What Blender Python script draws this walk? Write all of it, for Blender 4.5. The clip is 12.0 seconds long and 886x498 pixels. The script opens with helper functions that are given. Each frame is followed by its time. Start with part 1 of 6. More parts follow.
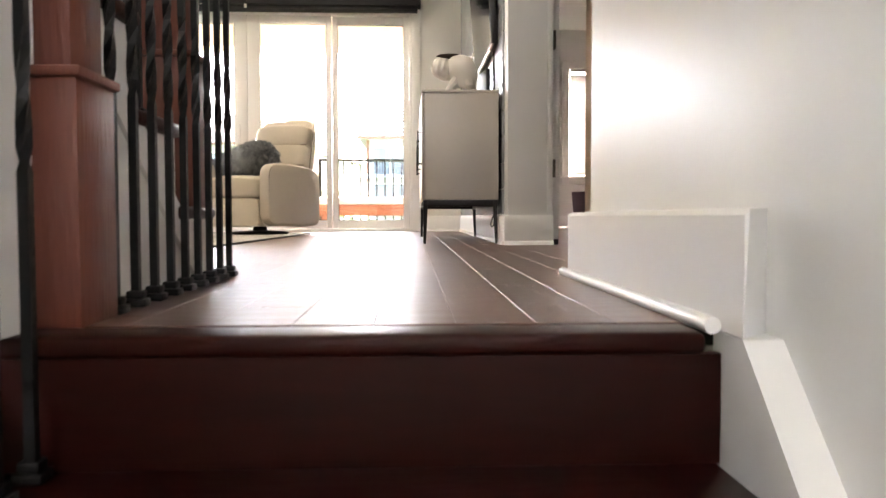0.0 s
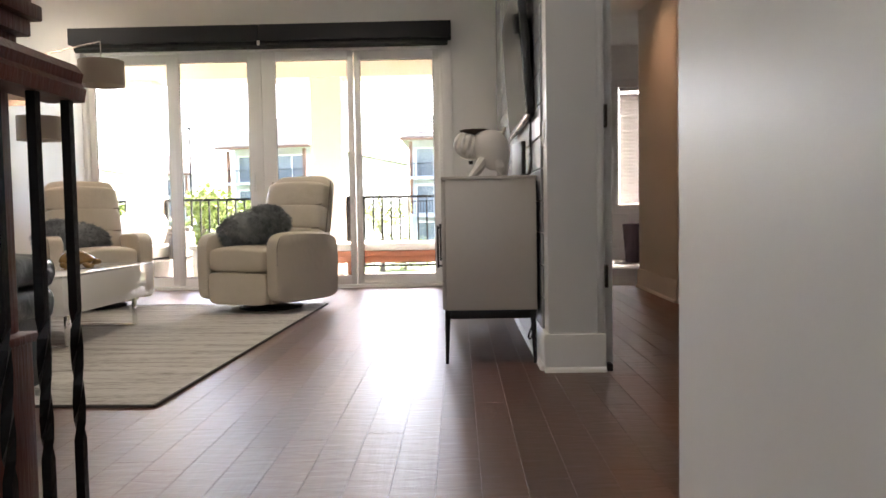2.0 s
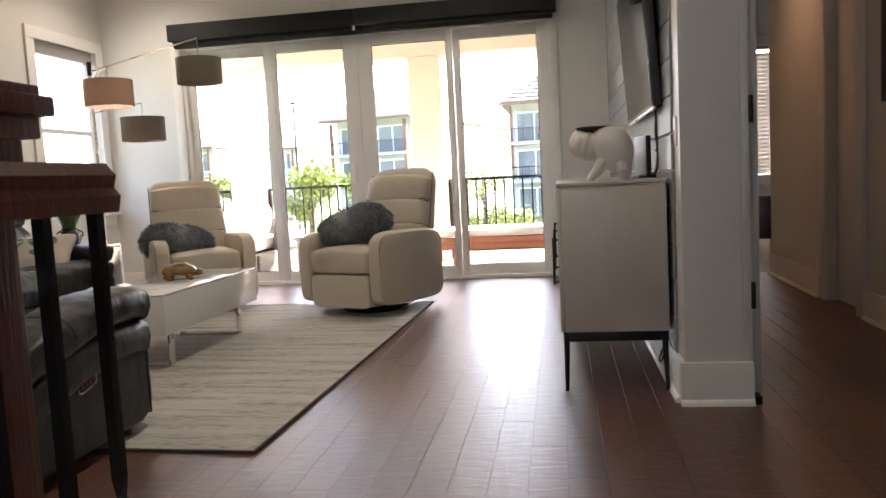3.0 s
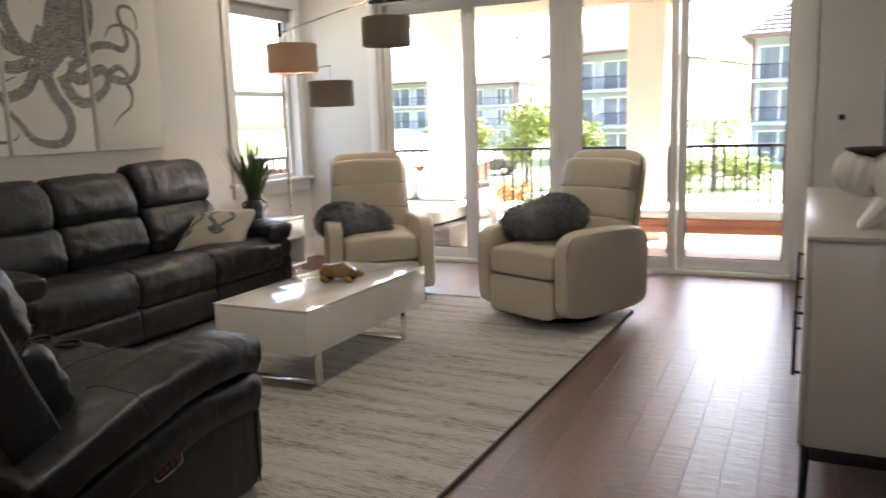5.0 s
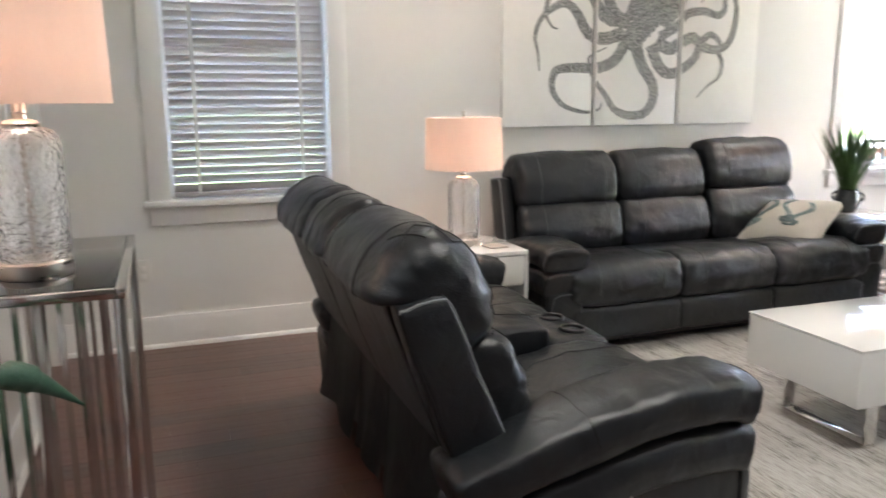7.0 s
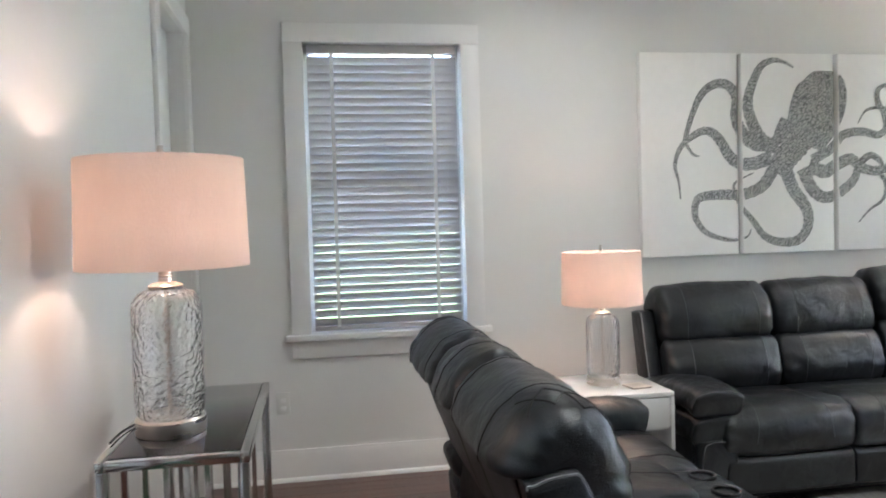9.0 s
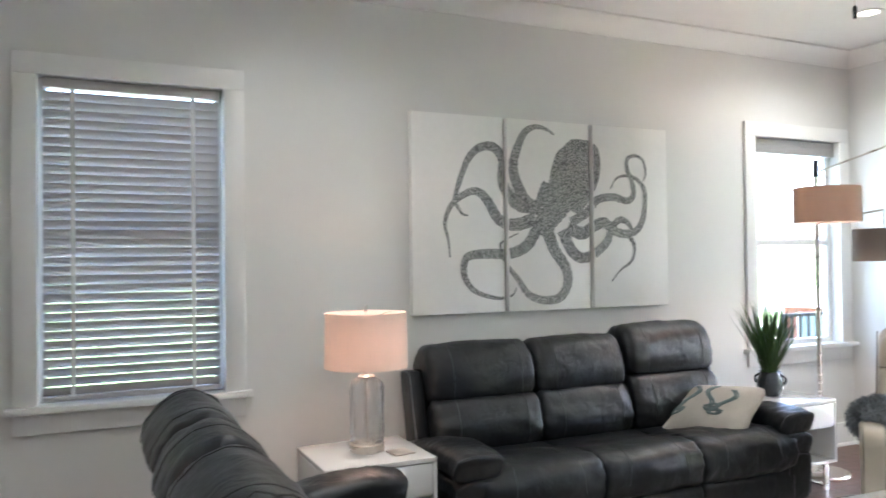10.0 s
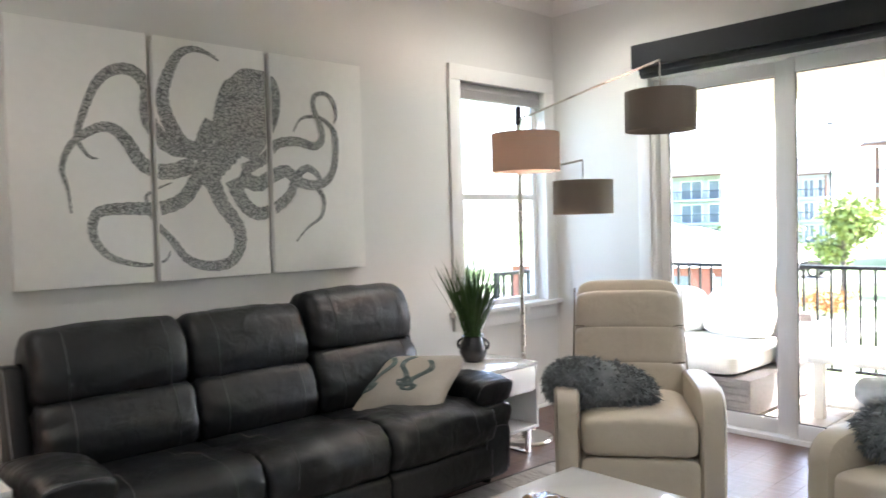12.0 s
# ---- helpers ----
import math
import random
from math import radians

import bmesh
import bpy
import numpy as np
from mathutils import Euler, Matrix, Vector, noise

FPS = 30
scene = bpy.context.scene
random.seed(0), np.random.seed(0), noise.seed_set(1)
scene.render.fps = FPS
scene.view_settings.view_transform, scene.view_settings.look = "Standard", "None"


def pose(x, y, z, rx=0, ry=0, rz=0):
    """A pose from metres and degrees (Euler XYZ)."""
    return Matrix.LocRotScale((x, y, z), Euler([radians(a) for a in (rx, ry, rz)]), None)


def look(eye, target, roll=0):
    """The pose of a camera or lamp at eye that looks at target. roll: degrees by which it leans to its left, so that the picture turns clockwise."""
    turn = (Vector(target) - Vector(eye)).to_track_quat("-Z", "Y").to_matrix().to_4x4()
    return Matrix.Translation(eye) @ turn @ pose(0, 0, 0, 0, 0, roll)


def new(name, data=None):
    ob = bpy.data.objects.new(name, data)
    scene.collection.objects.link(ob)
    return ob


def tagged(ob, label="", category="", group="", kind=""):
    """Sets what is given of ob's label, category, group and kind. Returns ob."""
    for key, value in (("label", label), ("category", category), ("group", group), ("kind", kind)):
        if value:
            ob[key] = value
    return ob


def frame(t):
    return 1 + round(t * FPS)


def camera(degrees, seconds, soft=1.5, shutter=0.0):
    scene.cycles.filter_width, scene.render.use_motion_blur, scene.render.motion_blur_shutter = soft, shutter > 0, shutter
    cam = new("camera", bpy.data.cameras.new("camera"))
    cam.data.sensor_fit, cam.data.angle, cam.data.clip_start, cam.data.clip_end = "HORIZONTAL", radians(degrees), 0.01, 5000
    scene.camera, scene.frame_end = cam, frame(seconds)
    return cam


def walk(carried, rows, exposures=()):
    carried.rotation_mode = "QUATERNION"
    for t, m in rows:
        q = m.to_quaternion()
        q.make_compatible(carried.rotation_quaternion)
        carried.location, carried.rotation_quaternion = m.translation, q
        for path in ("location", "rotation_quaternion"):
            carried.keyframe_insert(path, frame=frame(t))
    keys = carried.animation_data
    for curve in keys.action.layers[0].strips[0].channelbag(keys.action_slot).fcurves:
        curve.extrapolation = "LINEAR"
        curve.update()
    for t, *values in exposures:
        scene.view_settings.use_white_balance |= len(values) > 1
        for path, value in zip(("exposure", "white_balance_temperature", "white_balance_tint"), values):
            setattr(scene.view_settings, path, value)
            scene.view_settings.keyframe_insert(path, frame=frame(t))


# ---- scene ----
# camera and walk
cam = camera(60.6, 12.0, shutter=0.3)
PATH = [
    (0, (0.562, 0.764, 0.157), (0.642, 2.76, 0.071), -0.1),
    (0.5, (0.584, 1.008, 0.295), (0.625, 3.007, 0.225), -0.0),
    (1, (0.565, 1.23, 0.436), (0.409, 3.223, 0.405), -0.8),
    (1.5, (0.648, 1.406, 0.587), (0.651, 3.406, 0.556), -1.3),
    (2, (0.694, 1.582, 0.72), (0.652, 3.579, 0.619), -1.0),
    (2.5, (0.663, 1.766, 0.814), (0.457, 3.75, 0.67), -1.9),
    (4.5, (0.614, 2.517, 1.21), (0.051, 4.409, 0.889), -3.6),
    (5, (0.601, 2.776, 1.224), (-0.252, 4.555, 0.894), -1.9),
    (5.5, (0.503, 2.97, 1.223), (-0.656, 4.56, 0.866), -1.8),
    (6, (0.392, 3.106, 1.2), (-1.056, 4.436, 0.825), -1.95),
    (6.5, (0.42, 3.202, 1.237), (-1.262, 4.205, 0.832), -0.6),
    (7, (0.444, 3.289, 1.249), (-1.4, 3.966, 0.871), -0.4),
    (7.5, (0.394, 3.3, 1.277), (-1.566, 3.584, 1.0), -2.1),
    (7.7, (0.336, 3.281, 1.283), (-1.641, 3.469, 1.045), -1.7),
    (9.3, (0.378, 3.381, 1.349), (-1.576, 3.803, 1.365), -1.7),
    (9.5, (0.366, 3.414, 1.355), (-1.557, 3.963, 1.382), -1.1),
    (10, (0.268, 3.545, 1.408), (-1.547, 4.384, 1.441), -0.7),
    (10.5, (0.148, 3.684, 1.371), (-1.581, 4.688, 1.4), -0.3),
    (11, (0.083, 3.926, 1.375), (-1.612, 4.987, 1.339), 1.0),
    (11.5, (-0.023, 4.122, 1.351), (-1.624, 5.319, 1.287), -0.0),
    (12, (-0.15, 4.303, 1.348), (-1.604, 5.675, 1.279), -1.5),
]
EXPOSURES = [
    (0.0, 5.15, 7400, 15), (0.5, 4.8, 7200, 14), (1.0, 4.5, 7050, 14), (1.5, 4.35, 6900, 15), (2.5, 4.12, 7000, 16), (4.5, 3.85, 6900, 16),
    (5.5, 3.86, 6950, 15), (6.0, 4.42, 6550, 14), (6.5, 4.92, 6300, 13), (7.0, 5.12, 6050, 12), (7.5, 5.14, 5800, 11), (9.5, 4.82, 5580, 9), (10.5, 4.58, 5700, 9), (11.5, 4.4, 5850, 10), (12.0, 4.32, 5980, 11)]
walk(cam, [(t, look(eye, target, roll)) for t, eye, target, roll in PATH], EXPOSURES)

# ---- world, sun, lights ----
world = bpy.data.worlds.new("world")
scene.world = world
world.use_nodes = True
wn = world.node_tree.nodes
sky = wn.new("ShaderNodeTexSky")
sky.sky_type = 'NISHITA'
sky.sun_disc = False
sky.dust_density, sky.air_density = 4.0, 0.8
sky.sun_elevation = radians(52)
sky.sun_rotation = radians(35)
world.node_tree.links.new(sky.outputs[0], wn["Background"].inputs[0])
wn["Background"].inputs[1].default_value = 0.15
sun = new("sun", bpy.data.lights.new("sun", 'SUN'))
sun.data.energy, sun.data.angle, sun.data.color = 3.6, radians(0.6), (1.0, 0.95, 0.87)
sun.matrix_world = look((0, 0, 30), (-math.sin(radians(35)) * 10, -math.cos(radians(35)) * 10, 30 - 12.8))


def lamp_point(name, at, watts, colour, radius=0.05):
    ob = new(name, bpy.data.lights.new(name, 'POINT'))
    ob.data.energy, ob.data.color, ob.data.shadow_soft_size = watts, colour, radius
    ob.location = at
    return ob


def lamp_down(name, at, watts, colour):
    ob = new(name, bpy.data.lights.new(name, 'SPOT'))
    ob.data.energy, ob.data.color, ob.data.shadow_soft_size = watts, colour, 0.14
    ob.data.spot_size, ob.data.spot_blend = radians(160), 1.0
    ob.location = at
    return ob


WARM = (1.0, 0.65, 0.47)
lamp_point("bulb_end_table", (-3.04, 4.68, 1.04), 0.2, WARM, 0.03)
lamp_point("bulb_console", (-1.457, 3.002, 1.37), 0.16, WARM, 0.03)
lamp_point("bulb_floor_lamp", (-2.75, 7.367, 1.71), 0.55, WARM, 0.03)
lamp_down("downlight_lounge", (-2.92, 8.0, 2.92), 4.6, (1.0, 0.93, 0.8))
# three more spots, unseen and added to brighten the room evenly
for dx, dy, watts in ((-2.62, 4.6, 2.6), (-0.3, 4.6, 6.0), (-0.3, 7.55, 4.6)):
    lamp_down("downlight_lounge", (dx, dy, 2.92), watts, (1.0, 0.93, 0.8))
# fill lamp added at the unseen stairwell window, brightens the right stair wall
stair_fill = new("fill_stairwell", bpy.data.lights.new("fill_stairwell", 'AREA'))
stair_fill.data.shape, stair_fill.data.size, stair_fill.data.size_y = 'RECTANGLE', 2.5, 1.55
stair_fill.data.energy, stair_fill.data.color = 3.9, (0.92, 0.96, 1.0)
stair_fill.matrix_world = look((-1.04, -1.05, 1.75), (1.0, -1.05, 1.75))
lamp_down("downlight_hall", (1.95, 7.6, 2.43), 1.1, (1.0, 0.54, 0.29))


# ---- materials ----
def mat(name, col, rough=0.5, metal=0.0, var=0.12, scale=6.0, bump=0.0, bscale=120.0, col2=None, stretch=None, spec=0.5, coat=0.0, island=0.0):
    m = bpy.data.materials.new(name)
    m.use_nodes = True
    nt = m.node_tree
    b = nt.nodes["Principled BSDF"]
    b.inputs["Roughness"].default_value = rough
    b.inputs["Metallic"].default_value = metal
    b.inputs["Specular IOR Level"].default_value = spec
    b.inputs["Coat Weight"].default_value = coat
    b.inputs["Coat Roughness"].default_value = 0.12
    tc = nt.nodes.new("ShaderNodeTexCoord")
    src = tc.outputs["Object"]
    if stretch:
        mp = nt.nodes.new("ShaderNodeMapping")
        mp.inputs["Scale"].default_value = stretch
        nt.links.new(src, mp.inputs[0])
        src = mp.outputs[0]
    n1 = nt.nodes.new("ShaderNodeTexNoise")
    n1.inputs["Scale"].default_value, n1.inputs["Detail"].default_value = scale, 6
    nt.links.new(src, n1.inputs["Vector"])
    n2 = nt.nodes.new("ShaderNodeTexNoise")
    n2.inputs["Scale"].default_value, n2.inputs["Detail"].default_value = scale * 9, 3
    nt.links.new(src, n2.inputs["Vector"])
    add = nt.nodes.new("ShaderNodeMath")
    add.operation = 'MULTIPLY_ADD'
    add.inputs[1].default_value = 0.4
    nt.links.new(n2.outputs[0], add.inputs[0])
    nt.links.new(n1.outputs[0], add.inputs[2])
    mixf = add.outputs[0]
    if island:
        oi = nt.nodes.new("ShaderNodeObjectInfo")
        ge = nt.nodes.new("ShaderNodeNewGeometry")
        s = nt.nodes.new("ShaderNodeMath")
        s.operation = 'ADD'
        nt.links.new(oi.outputs["Random"], s.inputs[0])
        nt.links.new(ge.outputs["Random Per Island"], s.inputs[1])
        fr = nt.nodes.new("ShaderNodeMath")
        fr.operation = 'FRACT'
        nt.links.new(s.outputs[0], fr.inputs[0])
        a2 = nt.nodes.new("ShaderNodeMath")
        a2.operation = 'MULTIPLY_ADD'
        a2.inputs[1].default_value = island
        nt.links.new(fr.outputs[0], a2.inputs[0])
        nt.links.new(mixf, a2.inputs[2])
        mixf = a2.outputs[0]
    ramp = nt.nodes.new("ShaderNodeValToRGB")
    c2 = col2 or [min(1, c * (1 + var)) for c in col]
    c1 = col if col2 else [c * (1 - var) for c in col]
    ramp.color_ramp.elements[0].position, ramp.color_ramp.elements[0].color = 0.4, (*c1, 1)
    ramp.color_ramp.elements[1].position, ramp.color_ramp.elements[1].color = 1.0 + island * 0.6, (*c2, 1)
    if island:
        ramp.color_ramp.elements[1].position = 1.0
    nt.links.new(mixf, ramp.inputs[0])
    nt.links.new(ramp.outputs[0], b.inputs["Base Color"])
    rr = nt.nodes.new("ShaderNodeMapRange")
    rr.inputs["To Min"].default_value, rr.inputs["To Max"].default_value = rough * 0.82, min(1, rough * 1.2)
    nt.links.new(n1.outputs[0], rr.inputs["Value"])
    nt.links.new(rr.outputs[0], b.inputs["Roughness"])
    if bump:
        n3 = nt.nodes.new("ShaderNodeTexNoise")
        n3.inputs["Scale"].default_value, n3.inputs["Detail"].default_value = bscale, 4
        nt.links.new(src, n3.inputs["Vector"])
        bp = nt.nodes.new("ShaderNodeBump")
        bp.inputs["Strength"].default_value, bp.inputs["Distance"].default_value = bump, 0.01
        nt.links.new(n3.outputs[0], bp.inputs["Height"])
        nt.links.new(bp.outputs[0], b.inputs["Normal"])
    return m


def glass_mat(name, col=(0.97, 0.985, 0.98), rough=0.0, bump=0.0, bscale=60):
    m = bpy.data.materials.new(name)
    m.use_nodes = True
    b = m.node_tree.nodes["Principled BSDF"]
    b.inputs["Base Color"].default_value = (*col, 1)
    b.inputs["Transmission Weight"].default_value = 1.0
    b.inputs["Roughness"].default_value = rough
    b.inputs["IOR"].default_value = 1.45
    if bump:
        v = m.node_tree.nodes.new("ShaderNodeTexVoronoi")
        v.inputs["Scale"].default_value = bscale
        tc = m.node_tree.nodes.new("ShaderNodeTexCoord")
        m.node_tree.links.new(tc.outputs["Object"], v.inputs["Vector"])
        bp = m.node_tree.nodes.new("ShaderNodeBump")
        bp.inputs["Strength"].default_value, bp.inputs["Distance"].default_value = bump, 0.01
        m.node_tree.links.new(v.outputs["Distance"], bp.inputs["Height"])
        m.node_tree.links.new(bp.outputs[0], b.inputs["Normal"])
    return m


def glow_mat(name, col, strength):
    m = mat(name, (0.9, 0.88, 0.82), 0.6)
    b = m.node_tree.nodes["Principled BSDF"]
    b.inputs["Emission Color"].default_value = (*col, 1)
    b.inputs["Emission Strength"].default_value = strength
    return m


def shade_mat(name, col, through_amount=0.5):
    """Lamp shade cloth, which lets light through."""
    m = mat(name, col, 0.9, var=0.05, scale=30, bump=0.25, bscale=400, stretch=(1, 1, 0.3))
    nt = m.node_tree
    b = nt.nodes["Principled BSDF"]
    tr = nt.nodes.new("ShaderNodeBsdfTranslucent")
    tr.inputs[0].default_value = (*col, 1)
    mx = nt.nodes.new("ShaderNodeMixShader")
    mx.inputs[0].default_value = through_amount
    out = nt.nodes["Material Output"]
    nt.links.new(b.outputs[0], mx.inputs[1])
    nt.links.new(tr.outputs[0], mx.inputs[2])
    nt.links.new(mx.outputs[0], out.inputs[0])
    return m


def leather_mat(name, col, rough, spec=0.5, var=0.18):
    m = mat(name, col, rough, var=var, scale=5, bump=0.0, spec=spec)
    nt = m.node_tree
    b = nt.nodes["Principled BSDF"]
    tc = nt.nodes.new("ShaderNodeTexCoord")
    v = nt.nodes.new("ShaderNodeTexVoronoi")
    v.inputs["Scale"].default_value = 260
    n = nt.nodes.new("ShaderNodeTexNoise")
    n.inputs["Scale"].default_value, n.inputs["Detail"].default_value, n.inputs["Distortion"].default_value = 7, 3, 0.8
    nt.links.new(tc.outputs["Object"], v.inputs["Vector"])
    nt.links.new(tc.outputs["Object"], n.inputs["Vector"])
    b1 = nt.nodes.new("ShaderNodeBump")
    b1.inputs["Strength"].default_value, b1.inputs["Distance"].default_value = 0.15, 0.004
    b2 = nt.nodes.new("ShaderNodeBump")
    b2.inputs["Strength"].default_value, b2.inputs["Distance"].default_value = 0.22, 0.03
    nt.links.new(v.outputs["Distance"], b1.inputs["Height"])
    nt.links.new(n.outputs[0], b2.inputs["Height"])
    nt.links.new(b2.outputs[0], b1.inputs["Normal"])
    nt.links.new(b1.outputs[0], b.inputs["Normal"])
    return m


def rug_mat():
    m = mat("rug_wool", (0.42, 0.40, 0.37), 0.95, var=0.1, scale=8, bump=0.5, bscale=300, stretch=(0.25, 1, 1))
    nt = m.node_tree
    b = nt.nodes["Principled BSDF"]
    tc = nt.nodes.new("ShaderNodeTexCoord")
    mp = nt.nodes.new("ShaderNodeMapping")
    mp.inputs["Scale"].default_value = (0.75, 8.0, 1)
    nt.links.new(tc.outputs["Object"], mp.inputs[0])
    n = nt.nodes.new("ShaderNodeTexNoise")
    n.inputs["Scale"].default_value, n.inputs["Detail"].default_value, n.inputs["Roughness"].default_value = 1.6, 8, 0.6
    nt.links.new(mp.outputs[0], n.inputs["Vector"])
    r = nt.nodes.new("ShaderNodeValToRGB")
    e = r.color_ramp.elements
    e[0].position, e[0].color = 0.31, (0.19, 0.175, 0.163, 1)
    e[1].position, e[1].color = 0.64, (0.56, 0.54, 0.51, 1)
    x = e.new(0.40)
    x.color = (0.33, 0.305, 0.28, 1)
    x = e.new(0.48)
    x.color = (0.45, 0.425, 0.395, 1)
    # short dark threads among the long streaks
    mp2 = nt.nodes.new("ShaderNodeMapping")
    mp2.inputs["Scale"].default_value = (16, 110, 1)
    nt.links.new(tc.outputs["Object"], mp2.inputs[0])
    n2 = nt.nodes.new("ShaderNodeTexNoise")
    n2.inputs["Scale"].default_value, n2.inputs["Detail"].default_value, n2.inputs["Roughness"].default_value = 1.0, 4, 0.6
    nt.links.new(mp2.outputs[0], n2.inputs["Vector"])
    sb = nt.nodes.new("ShaderNodeMath")
    sb.operation = 'MULTIPLY_ADD'
    sb.inputs[1].default_value, sb.inputs[2].default_value = 0.95, -0.43
    nt.links.new(n2.outputs[0], sb.inputs[0])
    ad = nt.nodes.new("ShaderNodeMath")
    ad.operation = 'ADD'
    nt.links.new(n.outputs[0], ad.inputs[0])
    nt.links.new(sb.outputs[0], ad.inputs[1])
    nt.links.new(ad.outputs[0], r.inputs[0])
    nt.links.new(r.outputs[0], b.inputs["Base Color"])
    w = nt.nodes.new("ShaderNodeTexWave")
    w.bands_direction = 'Y'
    w.inputs["Scale"].default_value, w.inputs["Distortion"].default_value = 26, 3.5
    nt.links.new(tc.outputs["Object"], w.inputs["Vector"])
    bp = nt.nodes.new("ShaderNodeBump")
    bp.inputs["Strength"].default_value, bp.inputs["Distance"].default_value = 0.5, 0.01
    nt.links.new(w.outputs[0], bp.inputs["Height"])
    nt.links.new(bp.outputs[0], b.inputs["Normal"])
    return m


def octopus_mat():
    """Small pale scales between dark drawn lines."""
    m = mat("octopus_ink", (0.3, 0.3, 0.29), 0.85)
    nt = m.node_tree
    b = nt.nodes["Principled BSDF"]
    tc = nt.nodes.new("ShaderNodeTexCoord")
    n = nt.nodes.new("ShaderNodeTexNoise")
    n.inputs["Scale"].default_value, n.inputs["Detail"].default_value = 26, 3
    nt.links.new(tc.outputs["Object"], n.inputs["Vector"])
    warp = nt.nodes.new("ShaderNodeVectorMath")
    warp.operation = 'MULTIPLY_ADD'
    warp.inputs[1].default_value = (0.05, 0.05, 0.05)
    nt.links.new(n.outputs["Color"], warp.inputs[0])
    nt.links.new(tc.outputs["Object"], warp.inputs[2])
    v = nt.nodes.new("ShaderNodeTexVoronoi")
    v.feature = 'DISTANCE_TO_EDGE'
    v.inputs["Scale"].default_value = 62
    nt.links.new(warp.outputs[0], v.inputs["Vector"])
    r = nt.nodes.new("ShaderNodeValToRGB")
    e = r.color_ramp.elements
    e[0].position, e[0].color = 0.02, (0.12, 0.125, 0.128, 1)
    e[1].position, e[1].color = 0.18, (0.50, 0.50, 0.48, 1)
    nt.links.new(v.outputs["Distance"], r.inputs[0])
    nt.links.new(r.outputs[0], b.inputs["Base Color"])
    return m


WALL = mat("wall_paint", (0.78, 0.77, 0.747), 0.38, var=0.02, scale=2, bump=0.05, bscale=90)
TRIM = mat("trim_paint", (0.85, 0.84, 0.82), 0.3, var=0.02, scale=3, bump=0.03, bscale=30)
CEIL = mat("ceiling_paint", (0.86, 0.85, 0.84), 0.7, var=0.02, scale=2, bump=0.1, bscale=150)
WOOD = mat("floor_wood", (0.030, 0.0102, 0.0063), 0.4, spec=1.0, coat=0.4, var=0.3, scale=5, bump=0.25, bscale=26, col2=(0.108, 0.036, 0.0205), stretch=(1, 0.12, 1), island=0.45)


def scrape(m, stretch, scale, strength, distance):
    """Adds a second, coarser relief under a material's fine one."""
    nt = m.node_tree
    tc = nt.nodes.new("ShaderNodeTexCoord")
    mp = nt.nodes.new("ShaderNodeMapping")
    mp.inputs["Scale"].default_value = stretch
    nt.links.new(tc.outputs["Object"], mp.inputs[0])
    n = nt.nodes.new("ShaderNodeTexNoise")
    n.inputs["Scale"].default_value, n.inputs["Detail"].default_value, n.inputs["Distortion"].default_value = scale, 2, 0.6
    nt.links.new(mp.outputs[0], n.inputs["Vector"])
    bp = nt.nodes.new("ShaderNodeBump")
    bp.inputs["Strength"].default_value, bp.inputs["Distance"].default_value = strength, distance
    nt.links.new(n.outputs[0], bp.inputs["Height"])
    for node in list(nt.nodes):
        if node.type == 'BUMP' and node != bp:
            nt.links.new(bp.outputs[0], node.inputs["Normal"])


WOOD.node_tree.nodes["Principled BSDF"].inputs["Coat Roughness"].default_value = 0.42
WOOD.node_tree.nodes["Principled BSDF"].inputs["Coat IOR"].default_value = 1.65
scrape(WOOD, (7, 26, 1), 1.0, 0.55, 0.006)
REDBUTTON = mat("red_button", (0.11, 0.02, 0.018), 0.3)
JOINT = mat("floor_joint", (0.012, 0.008, 0.007), 0.8)
STAIRWOOD = mat("stair_wood", (0.013, 0.0022, 0.0017), 0.34, spec=0.14, scale=4, bump=0.12, bscale=40, col2=(0.030, 0.0052, 0.0038), stretch=(0.3, 2, 2))
NEWELWOOD = mat("newel_wood", (0.085, 0.02, 0.012), 0.42, scale=5, bump=0.2, bscale=50, col2=(0.17, 0.044, 0.026), stretch=(3, 3, 0.25))
IRON = mat("black_iron", (0.012, 0.012, 0.013), 0.45, metal=0.6, bump=0.2, bscale=80)
BLACKLEATHER = leather_mat("black_leather", (0.0092, 0.0112, 0.0138), 0.37, 0.52)
BLACKLEATHER2 = leather_mat("black_leather_trim", (0.0105, 0.0125, 0.0152), 0.46, 0.52)
scrape(BLACKLEATHER, (1, 1, 1), 13, 0.5, 0.012)
SEAM = mat("seam_thread", (0.10, 0.10, 0.104), 0.7, bump=0.3, bscale=600)
DARKSEAM = mat("dark_seam", (0.004, 0.004, 0.0045), 0.6)
PIPING = mat("grey_piping", (0.20, 0.21, 0.22), 0.5)
CREAM = leather_mat("cream_leather", (0.55, 0.49, 0.40), 0.42, var=0.04)
CREAMSEAM = mat("cream_seam", (0.22, 0.19, 0.15), 0.8)
GLOSS = mat("white_lacquer", (0.78, 0.77, 0.75), 0.08, var=0.015, scale=2, coat=0.6)
CHROME = mat("chrome", (0.75, 0.74, 0.72), 0.14, metal=1.0, var=0.05)
NICKEL = mat("brushed_nickel", (0.6, 0.55, 0.5), 0.28, metal=1.0, var=0.05, stretch=(1, 1, 8))
RUG = rug_mat()
RUGEDGE = mat("rug_binding", (0.09, 0.085, 0.08), 0.95, bump=0.4, bscale=300)
CABWHITE = mat("cabinet_lacquer", (0.51, 0.475, 0.44), 0.3, var=0.04, scale=4, bump=0.03, bscale=30)
DARKMETAL = mat("dark_metal", (0.03, 0.03, 0.032), 0.4, metal=0.8)
BLACKPLASTIC = mat("black_plastic", (0.010, 0.010, 0.011), 0.4, var=0.1)
